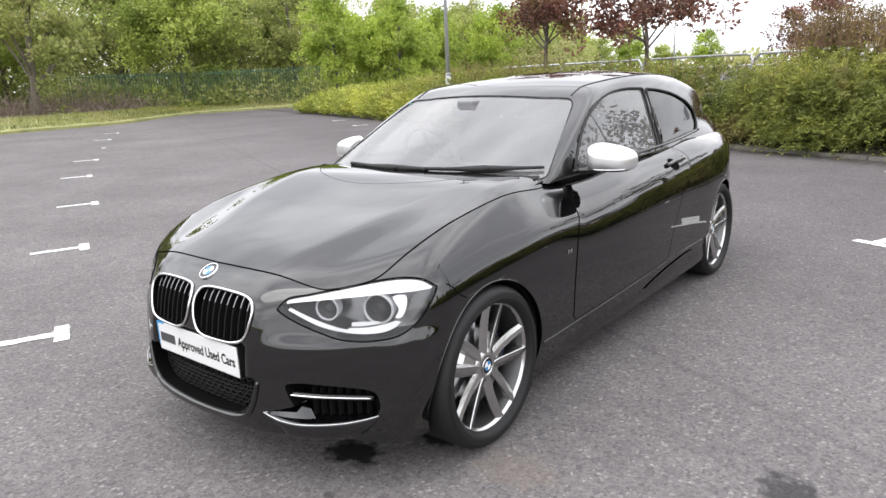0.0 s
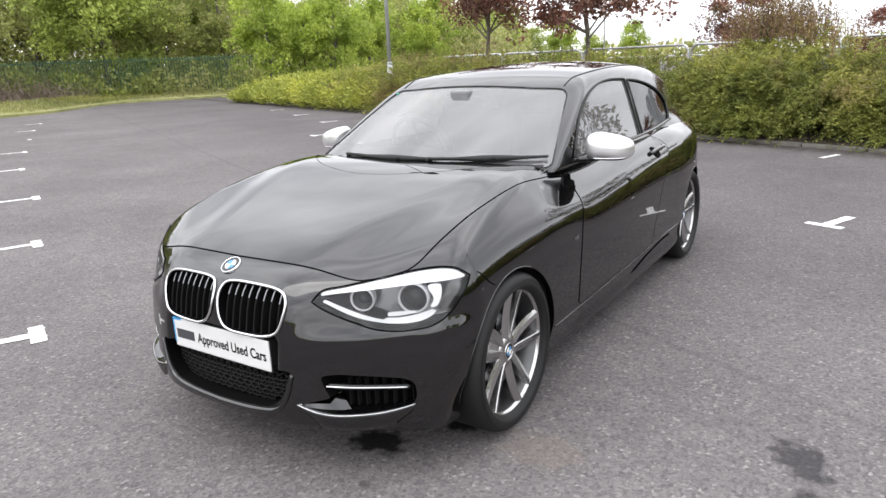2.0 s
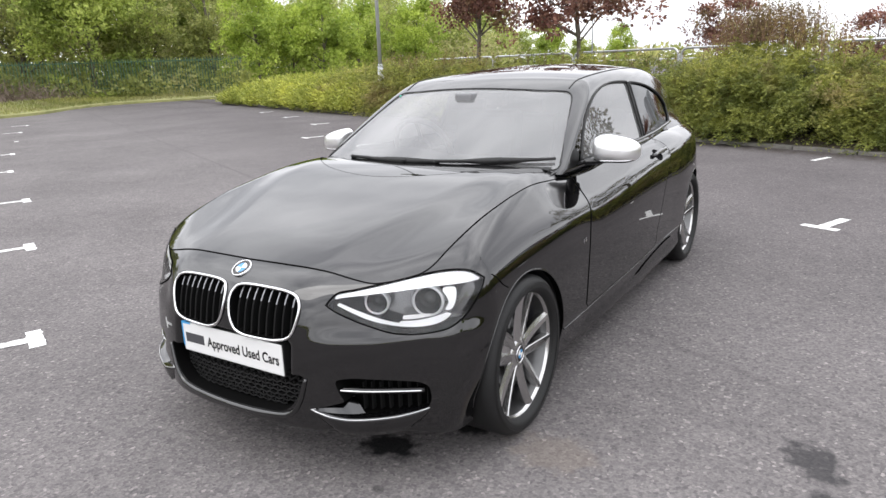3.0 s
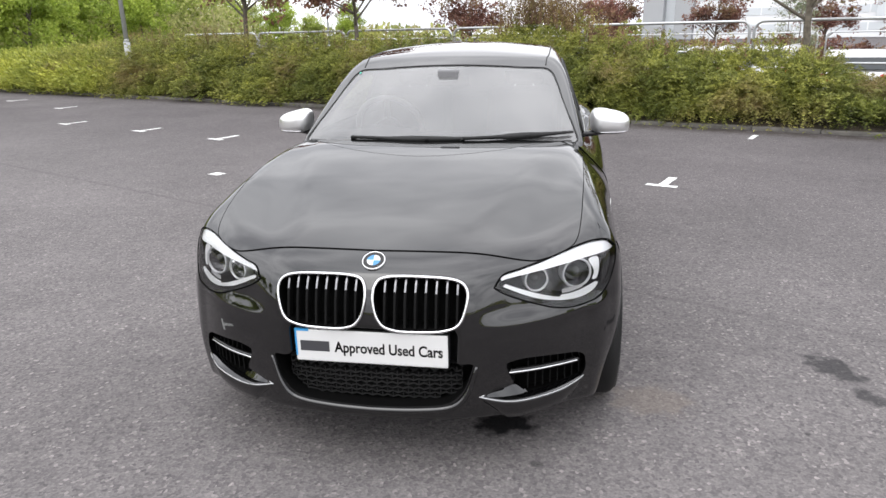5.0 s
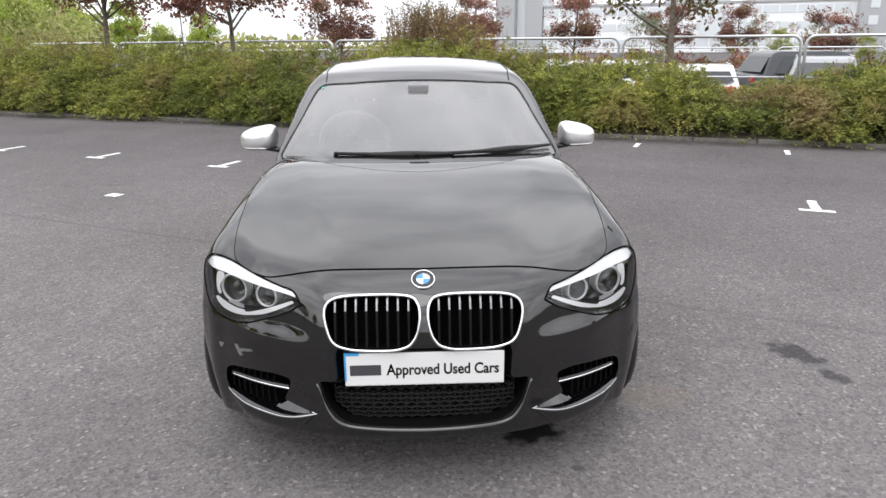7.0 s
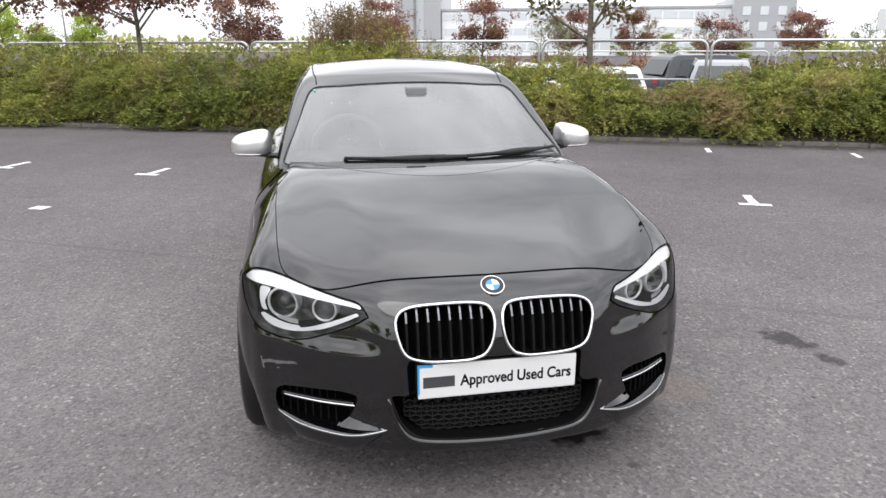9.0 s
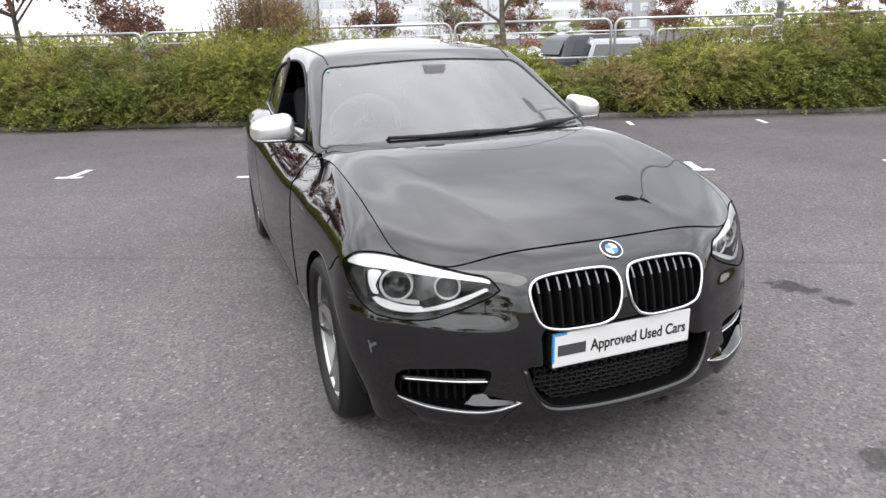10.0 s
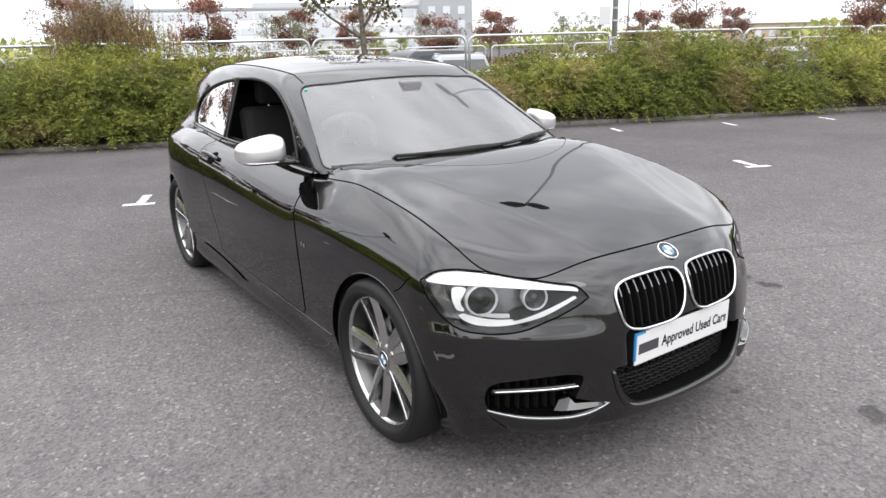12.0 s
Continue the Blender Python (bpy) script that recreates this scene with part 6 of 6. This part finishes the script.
badge_m = Matrix.Translation(Vector(bc) + Vector(bn) * 0.002) @ Vector(bn).to_track_quat("Z", "Y").to_matrix().to_4x4()


def round_badge(parent, m, r):
    """A chrome rim, a black ring and a quartered blue and white disc; z looks outwards."""
    def disc(r0, r1, z, a0, a1, material, name, n=24):
        b = bmesh.new()
        ring = [[b.verts.new(m @ Vector((q * math.cos(a0 + (a1 - a0) * k / n), q * math.sin(a0 + (a1 - a0) * k / n), z))) for k in range(n + 1)] for q in (r0, r1)]
        for k in range(n):
            b.faces.new((ring[0][k], ring[1][k], ring[1][k + 1], ring[0][k + 1]))
        return part(name, b, material, parent)
    b = bmesh.new()
    pts = [(r, -0.003), (r, 0.003), (r * 0.93, 0.005), (r * 0.9, 0.003)]
    rings = [[b.verts.new(m @ Vector((q * math.cos(2 * math.pi * k / 32), q * math.sin(2 * math.pi * k / 32), z))) for q, z in pts] for k in range(32)]
    for k in range(32):
        for c in range(3):
            b.faces.new((rings[k][c], rings[k][c + 1], rings[(k + 1) % 32][c + 1], rings[(k + 1) % 32][c])).smooth = True
    part("badge_rim", b, M_CHROME, parent)
    disc(r * 0.55, r * 0.92, 0.003, 0, 2 * math.pi, M_GLOSS, "badge_ring", 32)
    for k in range(4):
        disc(0.0005, r * 0.57, 0.0036, k * math.pi / 2, (k + 1) * math.pi / 2, M_WHITE if k % 2 == 0 else M_BADGE, "badge_quarter", 8)


badge = tagged(new("round_badge"), "round quartered emblem with a chrome rim")
badge.parent = car
round_badge(badge, badge_m, 0.0395)

# headlamps
for sx in (-1, 1):
    lamp = tagged(new("headlamp"), "clear headlamp unit with twin projector rings")
    lamp.parent = car
    L = LAMP * [sx, 1]
    pocket("housing", lower_f, L, "y", 0.14, M_HOUSING, parent=lamp, shrink=0.94, step=0.02)
    lens = skin("lens", lower_f, L, "y", M_LENS, off=0.001, step=0.025, parent=lamp, label="clear polycarbonate lens")
    lens.visible_shadow = False
    tube("lamp_gap", onto(lower_f, L, "y", 1, 0.0005), 0.003, M_DARK, lamp, cyclic=True, res=3)
    # bright brow along the top
    brow = np.concatenate([smooth_line([(0.424, 0.692), (0.432, 0.701), (0.48, 0.711), (0.55, 0.726), (0.62, 0.741), (0.68, 0.751), (0.74, 0.754), (0.776, 0.745), (0.802, 0.720)], 4), smooth_line([(0.800, 0.715), (0.745, 0.715), (0.655, 0.711), (0.57, 0.705), (0.51, 0.699), (0.44, 0.690), (0.428, 0.686)], 4)])
    skin("brow", lower_f, brow * [sx, 1], "y", M_BROW, off=-0.007, step=0.015, parent=lamp, label="white light guide along the top")
    # curved bright strip at the foot, dark ledge above it
    foot = np.concatenate([smooth_line([(0.433, 0.667), (0.497, 0.634), (0.565, 0.607), (0.64, 0.590), (0.70, 0.587), (0.738, 0.599), (0.754, 0.618)], 5), smooth_line([(0.742, 0.624), (0.70, 0.611), (0.66, 0.607), (0.625, 0.609), (0.618, 0.604), (0.565, 0.622), (0.50, 0.648), (0.440, 0.674)], 5)])
    skin("lower_strip", lower_f, foot * [sx, 1], "y", M_BROW, off=-0.010, step=0.012, parent=lamp, label="bright light guide along the foot")
    ledge = np.concatenate([smooth_line([(0.63, 0.613), (0.66, 0.611), (0.70, 0.615)], 5), smooth_line([(0.70, 0.624), (0.66, 0.626), (0.63, 0.626)], 5)])
    skin("lamp_ledge", lower_f, ledge * [sx, 1], "y", M_SATIN, off=-0.014, step=0.02, parent=lamp, label="satin ledge over the light guide")
    for px, pz, pr, dp in ((0.532, 0.664, 0.037, 0.046), (0.668, 0.656, 0.048, 0.055)):
        c = Vector(onto(lower_f, [(sx * px, pz)], "y")[0]) + Vector((0, dp, 0))
        fwd = Vector((sx * 0.42, -1, 0.02)).normalized()
        mt = Matrix.Translation(c) @ fwd.to_track_quat("X", "Z").to_matrix().to_4x4()
        bm = bmesh.new()
        lathe(bm, [(pr * 1.10, -0.03), (pr * 1.16, 0.006), (pr * 1.10, 0.012), (pr * 1.02, 0.012), (pr * 0.97, 0.006)], 40, mt)
        ring = part("projector_ring", bm, M_RING, lamp, "pale ring round a projector")
        bm = bmesh.new()
        lathe(bm, [(pr * 0.97, 0.006), (pr * 0.88, -0.014), (pr * 0.70, -0.024)], 40, mt)
        part("projector_bezel", bm, M_CHROME, ring, "chrome bowl")
        bm = bmesh.new()
        lathe(bm, [(0.0005, 0.008), (pr * 0.3, 0.005), (pr * 0.55, -0.006), (pr * 0.72, -0.024)], 32, mt)
        part("projector_lens", bm, M_PROJ, ring, "dark glass projector lens")
    # clear reflector block beside the outer projector
    o1 = smooth_line([(0.722, 0.704), (0.755, 0.706), (0.764, 0.67), (0.757, 0.634), (0.738, 0.632), (0.744, 0.66)], 4, True)
    skin("side_reflector", lower_f, o1 * [sx, 1], "y", M_BROW, off=-0.020, step=0.012, parent=lamp)
    o2 = smooth_line([(0.774, 0.702), (0.793, 0.706), (0.800, 0.69), (0.794, 0.66), (0.775, 0.614), (0.766, 0.632)], 4, True)
    skin("side_panel", lower_f, o2 * [sx, 1], "y", M_HOUSING, off=-0.012, step=0.02, parent=lamp)

# ---- door mirrors ----
for sx in (-1, 1):
    mir = tagged(new("door_mirror"), "door mirror with a satin silver cap and black foot")
    mir.parent = car

    def mirror_f(x, y, z, sx=sx):
        u = (np.abs(x) - 0.858) / 0.102
        y = y - 0.065 - 0.25 * (np.abs(x) - 0.858)
        w = (z - 1.004 + 0.012 * u) / (0.062 - 0.011 * u)
        v = (y - 0.905) / 0.105
        round_ = (np.abs(u) ** 3.2 + np.abs(w) ** 3.4 + np.abs(np.minimum(v, 0)) ** 2.2) ** (1 / 2.7) - 1
        return np.maximum(round_ * 0.09, y - 0.935)
    a, e = np.meshgrid(np.linspace(0, 2 * np.pi, 56, endpoint=False), np.linspace(-np.pi / 2, np.pi / 2, 28))
    D = np.stack([np.cos(e) * np.cos(a), np.sin(e), np.cos(e) * np.sin(a)], -1).reshape(-1, 3)
    P = np.tile(np.array([[sx * 0.858, 0.965, 1.0]]), (len(D), 1))
    R = solve_ray(mirror_f, P, D, 0, 0.4)
    na = 56
    faces = [(r * na + k, r * na + (k + 1) % na, (r + 1) * na + (k + 1) % na, (r + 1) * na + k) for r in range(27) for k in range(na)]
    zz = np.array([R[list(f)].mean(0)[2] for f in faces])
    yy = np.array([R[list(f)].mean(0)[1] - 0.065 - 0.25 * (abs(R[list(f)].mean(0)[0]) - 0.858) for f in faces])
    faces = np.array(faces)
    for nm, sel, mt in (("mirror_cap", (zz > 0.960) & (yy < 0.931), M_CAP), ("mirror_foot", (zz <= 0.960) & (yy < 0.931), M_GLOSS), ("mirror_glass", yy >= 0.931, M_MIRROR)):
        v2, f2 = compact(R, faces[sel])
        mesh_ob(nm, v2, f2, mt, mir)
    tube("repeater", onto(mirror_f, [(sx * (0.80 + 0.145 * k / 12), 0.961) for k in range(13)], "y", 1, 0.0005, middle=0.965), 0.0038, M_CHROME, mir, "clear indicator repeater strip", res=3)
    arm = smooth_line([(sx * 0.72, 0.90, 0.950), (sx * 0.76, 0.91, 0.952), (sx * 0.82, 0.935, 0.958)], 5)
    tube("mirror_arm", arm, [0.022] * len(arm), M_GLOSS, mir, res=5, flat=0.7)
    b = rounded([(0.835, 0.950), (0.90, 1.015), (0.955, 0.958), (0.90, 0.946)], 0.01)
    skin("mirror_base", upper_f, b, "x", M_GLOSS, sx, 0.004, 0.03, mir)

# ---- wheels ----


def blade(bm, a0, side, path, wide, rise, drop):
    """One arm of a double spoke: a ridge towards the slot and a long flank falling away from it."""
    rings = []
    ca, sa = math.cos(a0), math.sin(a0)
    for (r, o), w, x in zip(path, wide, rise):
        row = []
        for s, dx in ((-0.003, -0.030), (0.0, -0.003), (0.003, 0.0), (0.007, -0.001), (0.55 * w, -0.35 * drop), (w, -drop), (w - 0.004, -0.036)):
            q = side * (o + s)
            row.append(bm.verts.new((x + dx, r * ca - q * sa, r * sa + q * ca)))
        rings.append(row)
    for p, q in zip(rings, rings[1:]):
        for c in range(6):
            bm.faces.new((p[c], p[c + 1], q[c + 1], q[c]))


def build_wheel():
    w = tagged(new("wheel"), "grey five double-spoke alloy wheel with low tyre")
    bm = bmesh.new()
    lathe(bm, [(0.246, 0.077), (0.254, 0.091), (0.262, 0.102), (0.274, 0.108), (0.292, 0.106), (0.308, 0.094), (0.3165, 0.078), (0.318, 0.06), (0.318, -0.085), (0.31, -0.105), (0.27, -0.118), (0.228, -0.10)], 96)
    tyre = part("tyre", bm, M_TYRE, w, "black low-profile tyre")
    bm = bmesh.new()
    for rr in (0.292, 0.272):
        lathe(bm, [(rr - 0.0015, 0.1075), (rr, 0.1092), (rr + 0.0015, 0.1075)], 96)
    part("sidewall_ring", bm, M_TYRE, tyre)
    bm = bmesh.new()
    lathe(bm, [(0.254, 0.094), (0.2565, 0.091), (0.2550, 0.085), (0.248, 0.081), (0.241, 0.070)], 96)
    rim = part("rim", bm, M_RIM, w, "grey alloy rim")
    bm = bmesh.new()
    lathe(bm, [(0.241, 0.070), (0.232, 0.040), (0.216, -0.02), (0.216, -0.09), (0.24, -0.10)], 96)
    # shade within the wheel comes from the darker alloy colour
    part("barrel", bm, M_BARREL, rim, "inside of the rim, its shade put into a darker grey")
    for k in range(5):
        a = 2 * math.pi * k / 5
        bm = bmesh.new()
        for sd in (-1, 1):
            blade(bm, a, sd, [(0.040, 0.005), (0.078, 0.009), (0.125, 0.018), (0.175, 0.027), (0.217, 0.033), (0.243, 0.035)], (0.035, 0.042, 0.044, 0.041, 0.037, 0.040), (0.062, 0.063, 0.066, 0.071, 0.077, 0.083), 0.011)
        # sunken floor of the slot, open towards the rim
        rows = [[bm.verts.new((x, r * math.cos(a) - q * math.sin(a), r * math.sin(a) + q * math.cos(a))) for q in (-h, 0, h)] for r, h, x in ((0.045, 0.008, 0.055), (0.09, 0.013, 0.050), (0.130, 0.021, 0.038), (0.150, 0.027, 0.020))]
        for p, q in zip(rows, rows[1:]):
            for c in range(2):
                bm.faces.new((p[c], p[c + 1], q[c + 1], q[c]))
        bmesh.ops.recalc_face_normals(bm, faces=bm.faces)
        part("spoke", bm, M_RIM, w)
        b2 = a + math.pi / 5
        bm = bmesh.new()
        p = Vector((0.03, 0.056 * math.cos(b2), 0.056 * math.sin(b2)))
        cyl(bm, p, p + Vector((0.022, 0, 0)), 0.0085, 0.0085, 6)
        part("wheel_bolt", bm, M_SATIN, w)
    bm = bmesh.new()
    lathe(bm, [(0.075, 0.02), (0.074, 0.045), (0.066, 0.056), (0.046, 0.062), (0.037, 0.064), (0.036, 0.058), (0.001, 0.058)], 48)
    part("hub", bm, M_RIM, w)
    cap = tagged(new("centre_cap"), "small round quartered emblem")
    cap.parent = w
    round_badge(cap, Matrix.Translation((0.061, 0, 0)) @ Matrix.Rotation(math.pi / 2, 4, "Y"), 0.034)
    bm = bmesh.new()
    lathe(bm, [(0.085, 0.012), (0.165, 0.012), (0.17, 0.006), (0.17, -0.006), (0.085, -0.006)], 64)
    part("brake_disc", bm, M_DISC, w, "bright steel brake disc")
    bm = bmesh.new()
    lathe(bm, [(0.001, -0.03), (0.09, -0.03), (0.19, -0.05)], 32)
    part("hub_backing", bm, M_DARK, w)
    bm = bmesh.new()
    rows = []
    for k in range(9):
        a = radians(-17 + 34 * k / 8)
        rows.append([bm.verts.new((x, r * math.cos(a), r * math.sin(a))) for r, x in ((0.115, -0.03), (0.115, 0.024), (0.135, 0.032), (0.168, 0.030), (0.178, 0.01), (0.178, -0.03))])
    for p, q in zip(rows, rows[1:]):
        for c in range(6):
            bm.faces.new((p[c], p[(c + 1) % 6], q[(c + 1) % 6], q[c]))
    bm.faces.new(rows[0])
    bm.faces.new(rows[-1])
    part("brake_caliper", bm, M_CALIPER, w, "blue painted brake caliper")
    return w


def seat_wheel(w, sx, wy, turn, steer=0.0):
    w.parent = car
    w.matrix_basis = Matrix.Translation((sx * 0.743, wy, 0.318)) @ Matrix.Rotation(radians(steer) + (0 if sx > 0 else math.pi), 4, "Z") @ Matrix.Rotation(radians(turn), 4, "X")


first = build_wheel()
for sx, wy, turn in ((1, 2.69, 14), (-1, 0.0, 183), (-1, 2.69, 160)):
    w = copy_thing(first, Matrix())
    seat_wheel(w, sx, wy, turn)
seat_wheel(first, 1, 0.0, 8)

# ---- cabin: dashboard, wheel, seats, floor ----
bm = bmesh.new()
box(bm, (-0.70, 0.3, 0.28), (0.70, 3.1, 0.32))
box(bm, (-0.71, 0.75, 0.3), (-0.66, 2.9, 0.86), 0.02)
box(bm, (0.66, 0.75, 0.3), (0.71, 2.9, 0.86), 0.02)
part("cabin_floor", bm, M_TRIM, car)
P = []
nx = 25
prof = [(0.42, 0.925), (0.62, 0.945), (0.85, 0.955), (1.02, 0.94), (1.09, 0.90), (1.10, 0.80), (1.0, 0.6), (1.0, 0.35)]
for k in range(nx):
    x = -0.69 + 1.38 * k / (nx - 1)
    hump = 0.03 * math.exp(-((x + 0.36) / 0.16) ** 2)
    for j, (y, z) in enumerate(prof):
        P.append((x, y + 0.16 * x * x, z + (hump if 1 < j < 4 else 0)))
m = len(prof)
mesh_ob("dashboard", P, [(k * m + j, (k + 1) * m + j, (k + 1) * m + j + 1, k * m + j + 1) for k in range(nx - 1) for j in range(m - 1)], M_TRIM, car, "dark moulded dashboard")
sw = Matrix.Translation((-0.36, 1.13, 0.955)) @ Matrix.Rotation(radians(-65), 4, "X")
ring = [sw @ Vector((0.185 * math.cos(a), 0.185 * math.sin(a), 0)) for a in [2 * math.pi * k / 40 for k in range(40)]]
steer_wheel = tube("steering_wheel", ring, 0.017, M_GRIP, car, "dark leather steering wheel", True, 5)
bm = bmesh.new()
lathe(bm, [(0.001, 0.02), (0.06, 0.015), (0.07, -0.03)], 24, sw @ Matrix.Rotation(-math.pi / 2, 4, "Y"))
part("wheel_boss", bm, M_LEATHER, steer_wheel)
for a in (0, 180, 270):
    bm = bmesh.new()
    d = Vector((math.cos(radians(a)), math.sin(radians(a)), 0))
    cyl(bm, sw @ (d * 0.05), sw @ (d * 0.18), 0.014, 0.011, 10)
    part("wheel_spoke", bm, M_SATIN if a == 270 else M_TRIM, steer_wheel)
for sx in (-0.36, 0.36):
    seat = tagged(new("front_seat"), "dark upholstered front seat")
    seat.parent = car
    bm = bmesh.new()
    box(bm, (sx - 0.25, 1.30, 0.42), (sx + 0.25, 1.82, 0.60), 0.05, 3)
    part("cushion", bm, M_SEAT, seat)
    bm = bmesh.new()
    vs = box(bm, (sx - 0.25, 1.76, 0.55), (sx + 0.25, 1.90, 1.12), 0.05, 3)
    for v in bm.verts:
        v.co.y += (v.co.z - 0.55) * 0.28
        v.co.x = sx + (v.co.x - sx) * (1.0 - 0.28 * max(0, v.co.z - 0.85))
    part("backrest", bm, M_SEAT, seat)
    bm = bmesh.new()
    box(bm, (sx - 0.13, 1.93, 1.13), (sx + 0.13, 2.03, 1.28), 0.04, 3)
    part("headrest", bm, M_SEAT, seat)
    for dx in (-0.06, 0.06):
        bm = bmesh.new()
        cyl(bm, (sx + dx, 1.95, 1.05), (sx + dx, 1.98, 1.16), 0.006, None, 8)
        part("headrest_post", bm, M_SATIN, seat)
bm = bmesh.new()
box(bm, (-0.62, 2.45, 0.4), (0.62, 2.62, 1.05), 0.05, 3)
box(bm, (-0.62, 2.1, 0.35), (0.62, 2.6, 0.58), 0.05, 3)
for sx in (-0.36, 0.36):
    box(bm, (sx - 0.12, 2.56, 1.04), (sx + 0.12, 2.64, 1.16), 0.03, 3)
part("rear_bench", bm, M_SEAT, car)
bm = bmesh.new()
box(bm, (-0.115, 1.02, 1.185), (0.115, 1.05, 1.245), 0.012, 3)
part("rear_view_mirror", bm, M_TRIM, car)
bm = bmesh.new()
vs = box(bm, (-0.055, 0.99, 1.215), (0.055, 1.06, 1.275), 0.012, 3)
part("sensor_pod", bm, M_LEATHER, car)
bm = bmesh.new()
box(bm, (-0.50, 1.30, 1.272), (0.50, 2.75, 1.285))
part("headlining", bm, M_LINING, car)

# ---- wipers, washer jets, aerial, tail lamps ----


def wiper(x0, x1, zoff, name="wiper"):
    w = tagged(new(name), "black wiper arm and blade")
    w.parent = car
    n = 16
    xs = np.linspace(x0, x1, n)
    q = np.stack([xs, 0.966 + zoff + 0.006 * np.abs(xs - x0)], 1)
    p = onto(upper_f, q, "y", 1, 0.014, middle=1.35)
    tube("blade", p[3:], [0.007 + 0.010 * math.exp(-((k - n * 0.5) / (n * 0.22)) ** 2) for k in range(3, n)], M_RUBBER, w, res=3)
    tube("arm", p[: n // 2 + 2] * 0.5 + np.linspace(p[0], p[n // 2 + 1], n // 2 + 2) * 0.5 + [0, -0.010, 0.001], 0.009, M_PLASTIC, w, res=3)
    bm = bmesh.new()
    cyl(bm, Vector(p[0]) + Vector((0, 0.01, -0.015)), Vector(p[0]) + Vector((0, -0.012, 0.002)), 0.012, 0.008, 16)
    part("pivot", bm, M_PLASTIC, w)


wiper(-0.40, 0.26, 0.006)
wiper(0.15, 0.66, 0.010)
bm = bmesh.new()
cow = []
n = 33
for k in range(n):
    x = -0.66 + 1.32 * k / (n - 1)
    y0 = 0.19 + 0.95 * x * x
    y1 = float(screen_y(np.array([x]), np.array([0.962]))[0]) + 0.02
    z0 = float(hood_z(np.array([x]), np.array([y0]))[0]) - 0.012
    cow += [(x, y0 - 0.02, z0 - 0.01), (x, (y0 + y1) / 2, z0 + 0.003), (x, y1, 0.958)]
mesh_ob("scuttle", cow, [(k * 3 + j, (k + 1) * 3 + j, (k + 1) * 3 + j + 1, k * 3 + j + 1) for k in range(n - 1) for j in range(2)], M_PLASTIC, car, "black scuttle panel under the windscreen")
bm = bmesh.new()
rows = []
for k in range(9):
    t = k / 8
    y = 2.62 + 0.17 * t
    h = 0.055 * math.sin(math.pi * min(1, t * 1.02)) ** 0.7 * (0.35 + 0.65 * t) + 0.004
    z = float(g_roof(np.array([y]))[0]) - 0.004
    wv = 0.018 * math.sin(math.pi * (0.06 + 0.88 * t)) + 0.003
    rows.append([bm.verts.new((wv, y, z)), bm.verts.new((wv * 0.35, y + 0.02 * t, z + h)), bm.verts.new((-wv * 0.35, y + 0.02 * t, z + h)), bm.verts.new((-wv, y, z))])
for p, q in zip(rows, rows[1:]):
    for c in range(3):
        bm.faces.new((p[c], p[c + 1], q[c + 1], q[c]))
part("aerial_fin", bm, M_PAINT, car, "black shark-fin aerial", True)
for sx in (-1, 1):
    tl = smooth_line([(3.02, 0.90), (3.10, 0.915), (3.28, 0.90), (3.36, 0.86), (3.30, 0.77), (3.12, 0.76), (3.04, 0.82)], 5, True)
    skin("tail_lamp", lower_f, tl, "x", M_RED, sx, 0.004, 0.03, label="red tail lamp")
# inspection sticker in the corner of the windscreen
part("screen_sticker", (lambda b: (cyl(b, Vector(onto(upper_f, [(-0.528, 1.253)], "y", 1, 0.001, middle=1.35)[0]), Vector(onto(upper_f, [(-0.528, 1.253)], "y", 1, 0.003, middle=1.35)[0]), 0.007, None, 16), b)[1])(bmesh.new()), M_GREEN, car, "tiny green dot sticker")
bm = bmesh.new()
box(bm, (-0.45, -0.50, 0.165), (0.45, 3.25, 0.20))
box(bm, (-0.66, 0.40, 0.165), (0.66, 2.28, 0.20))
part("underbody", bm, M_DARK, car)
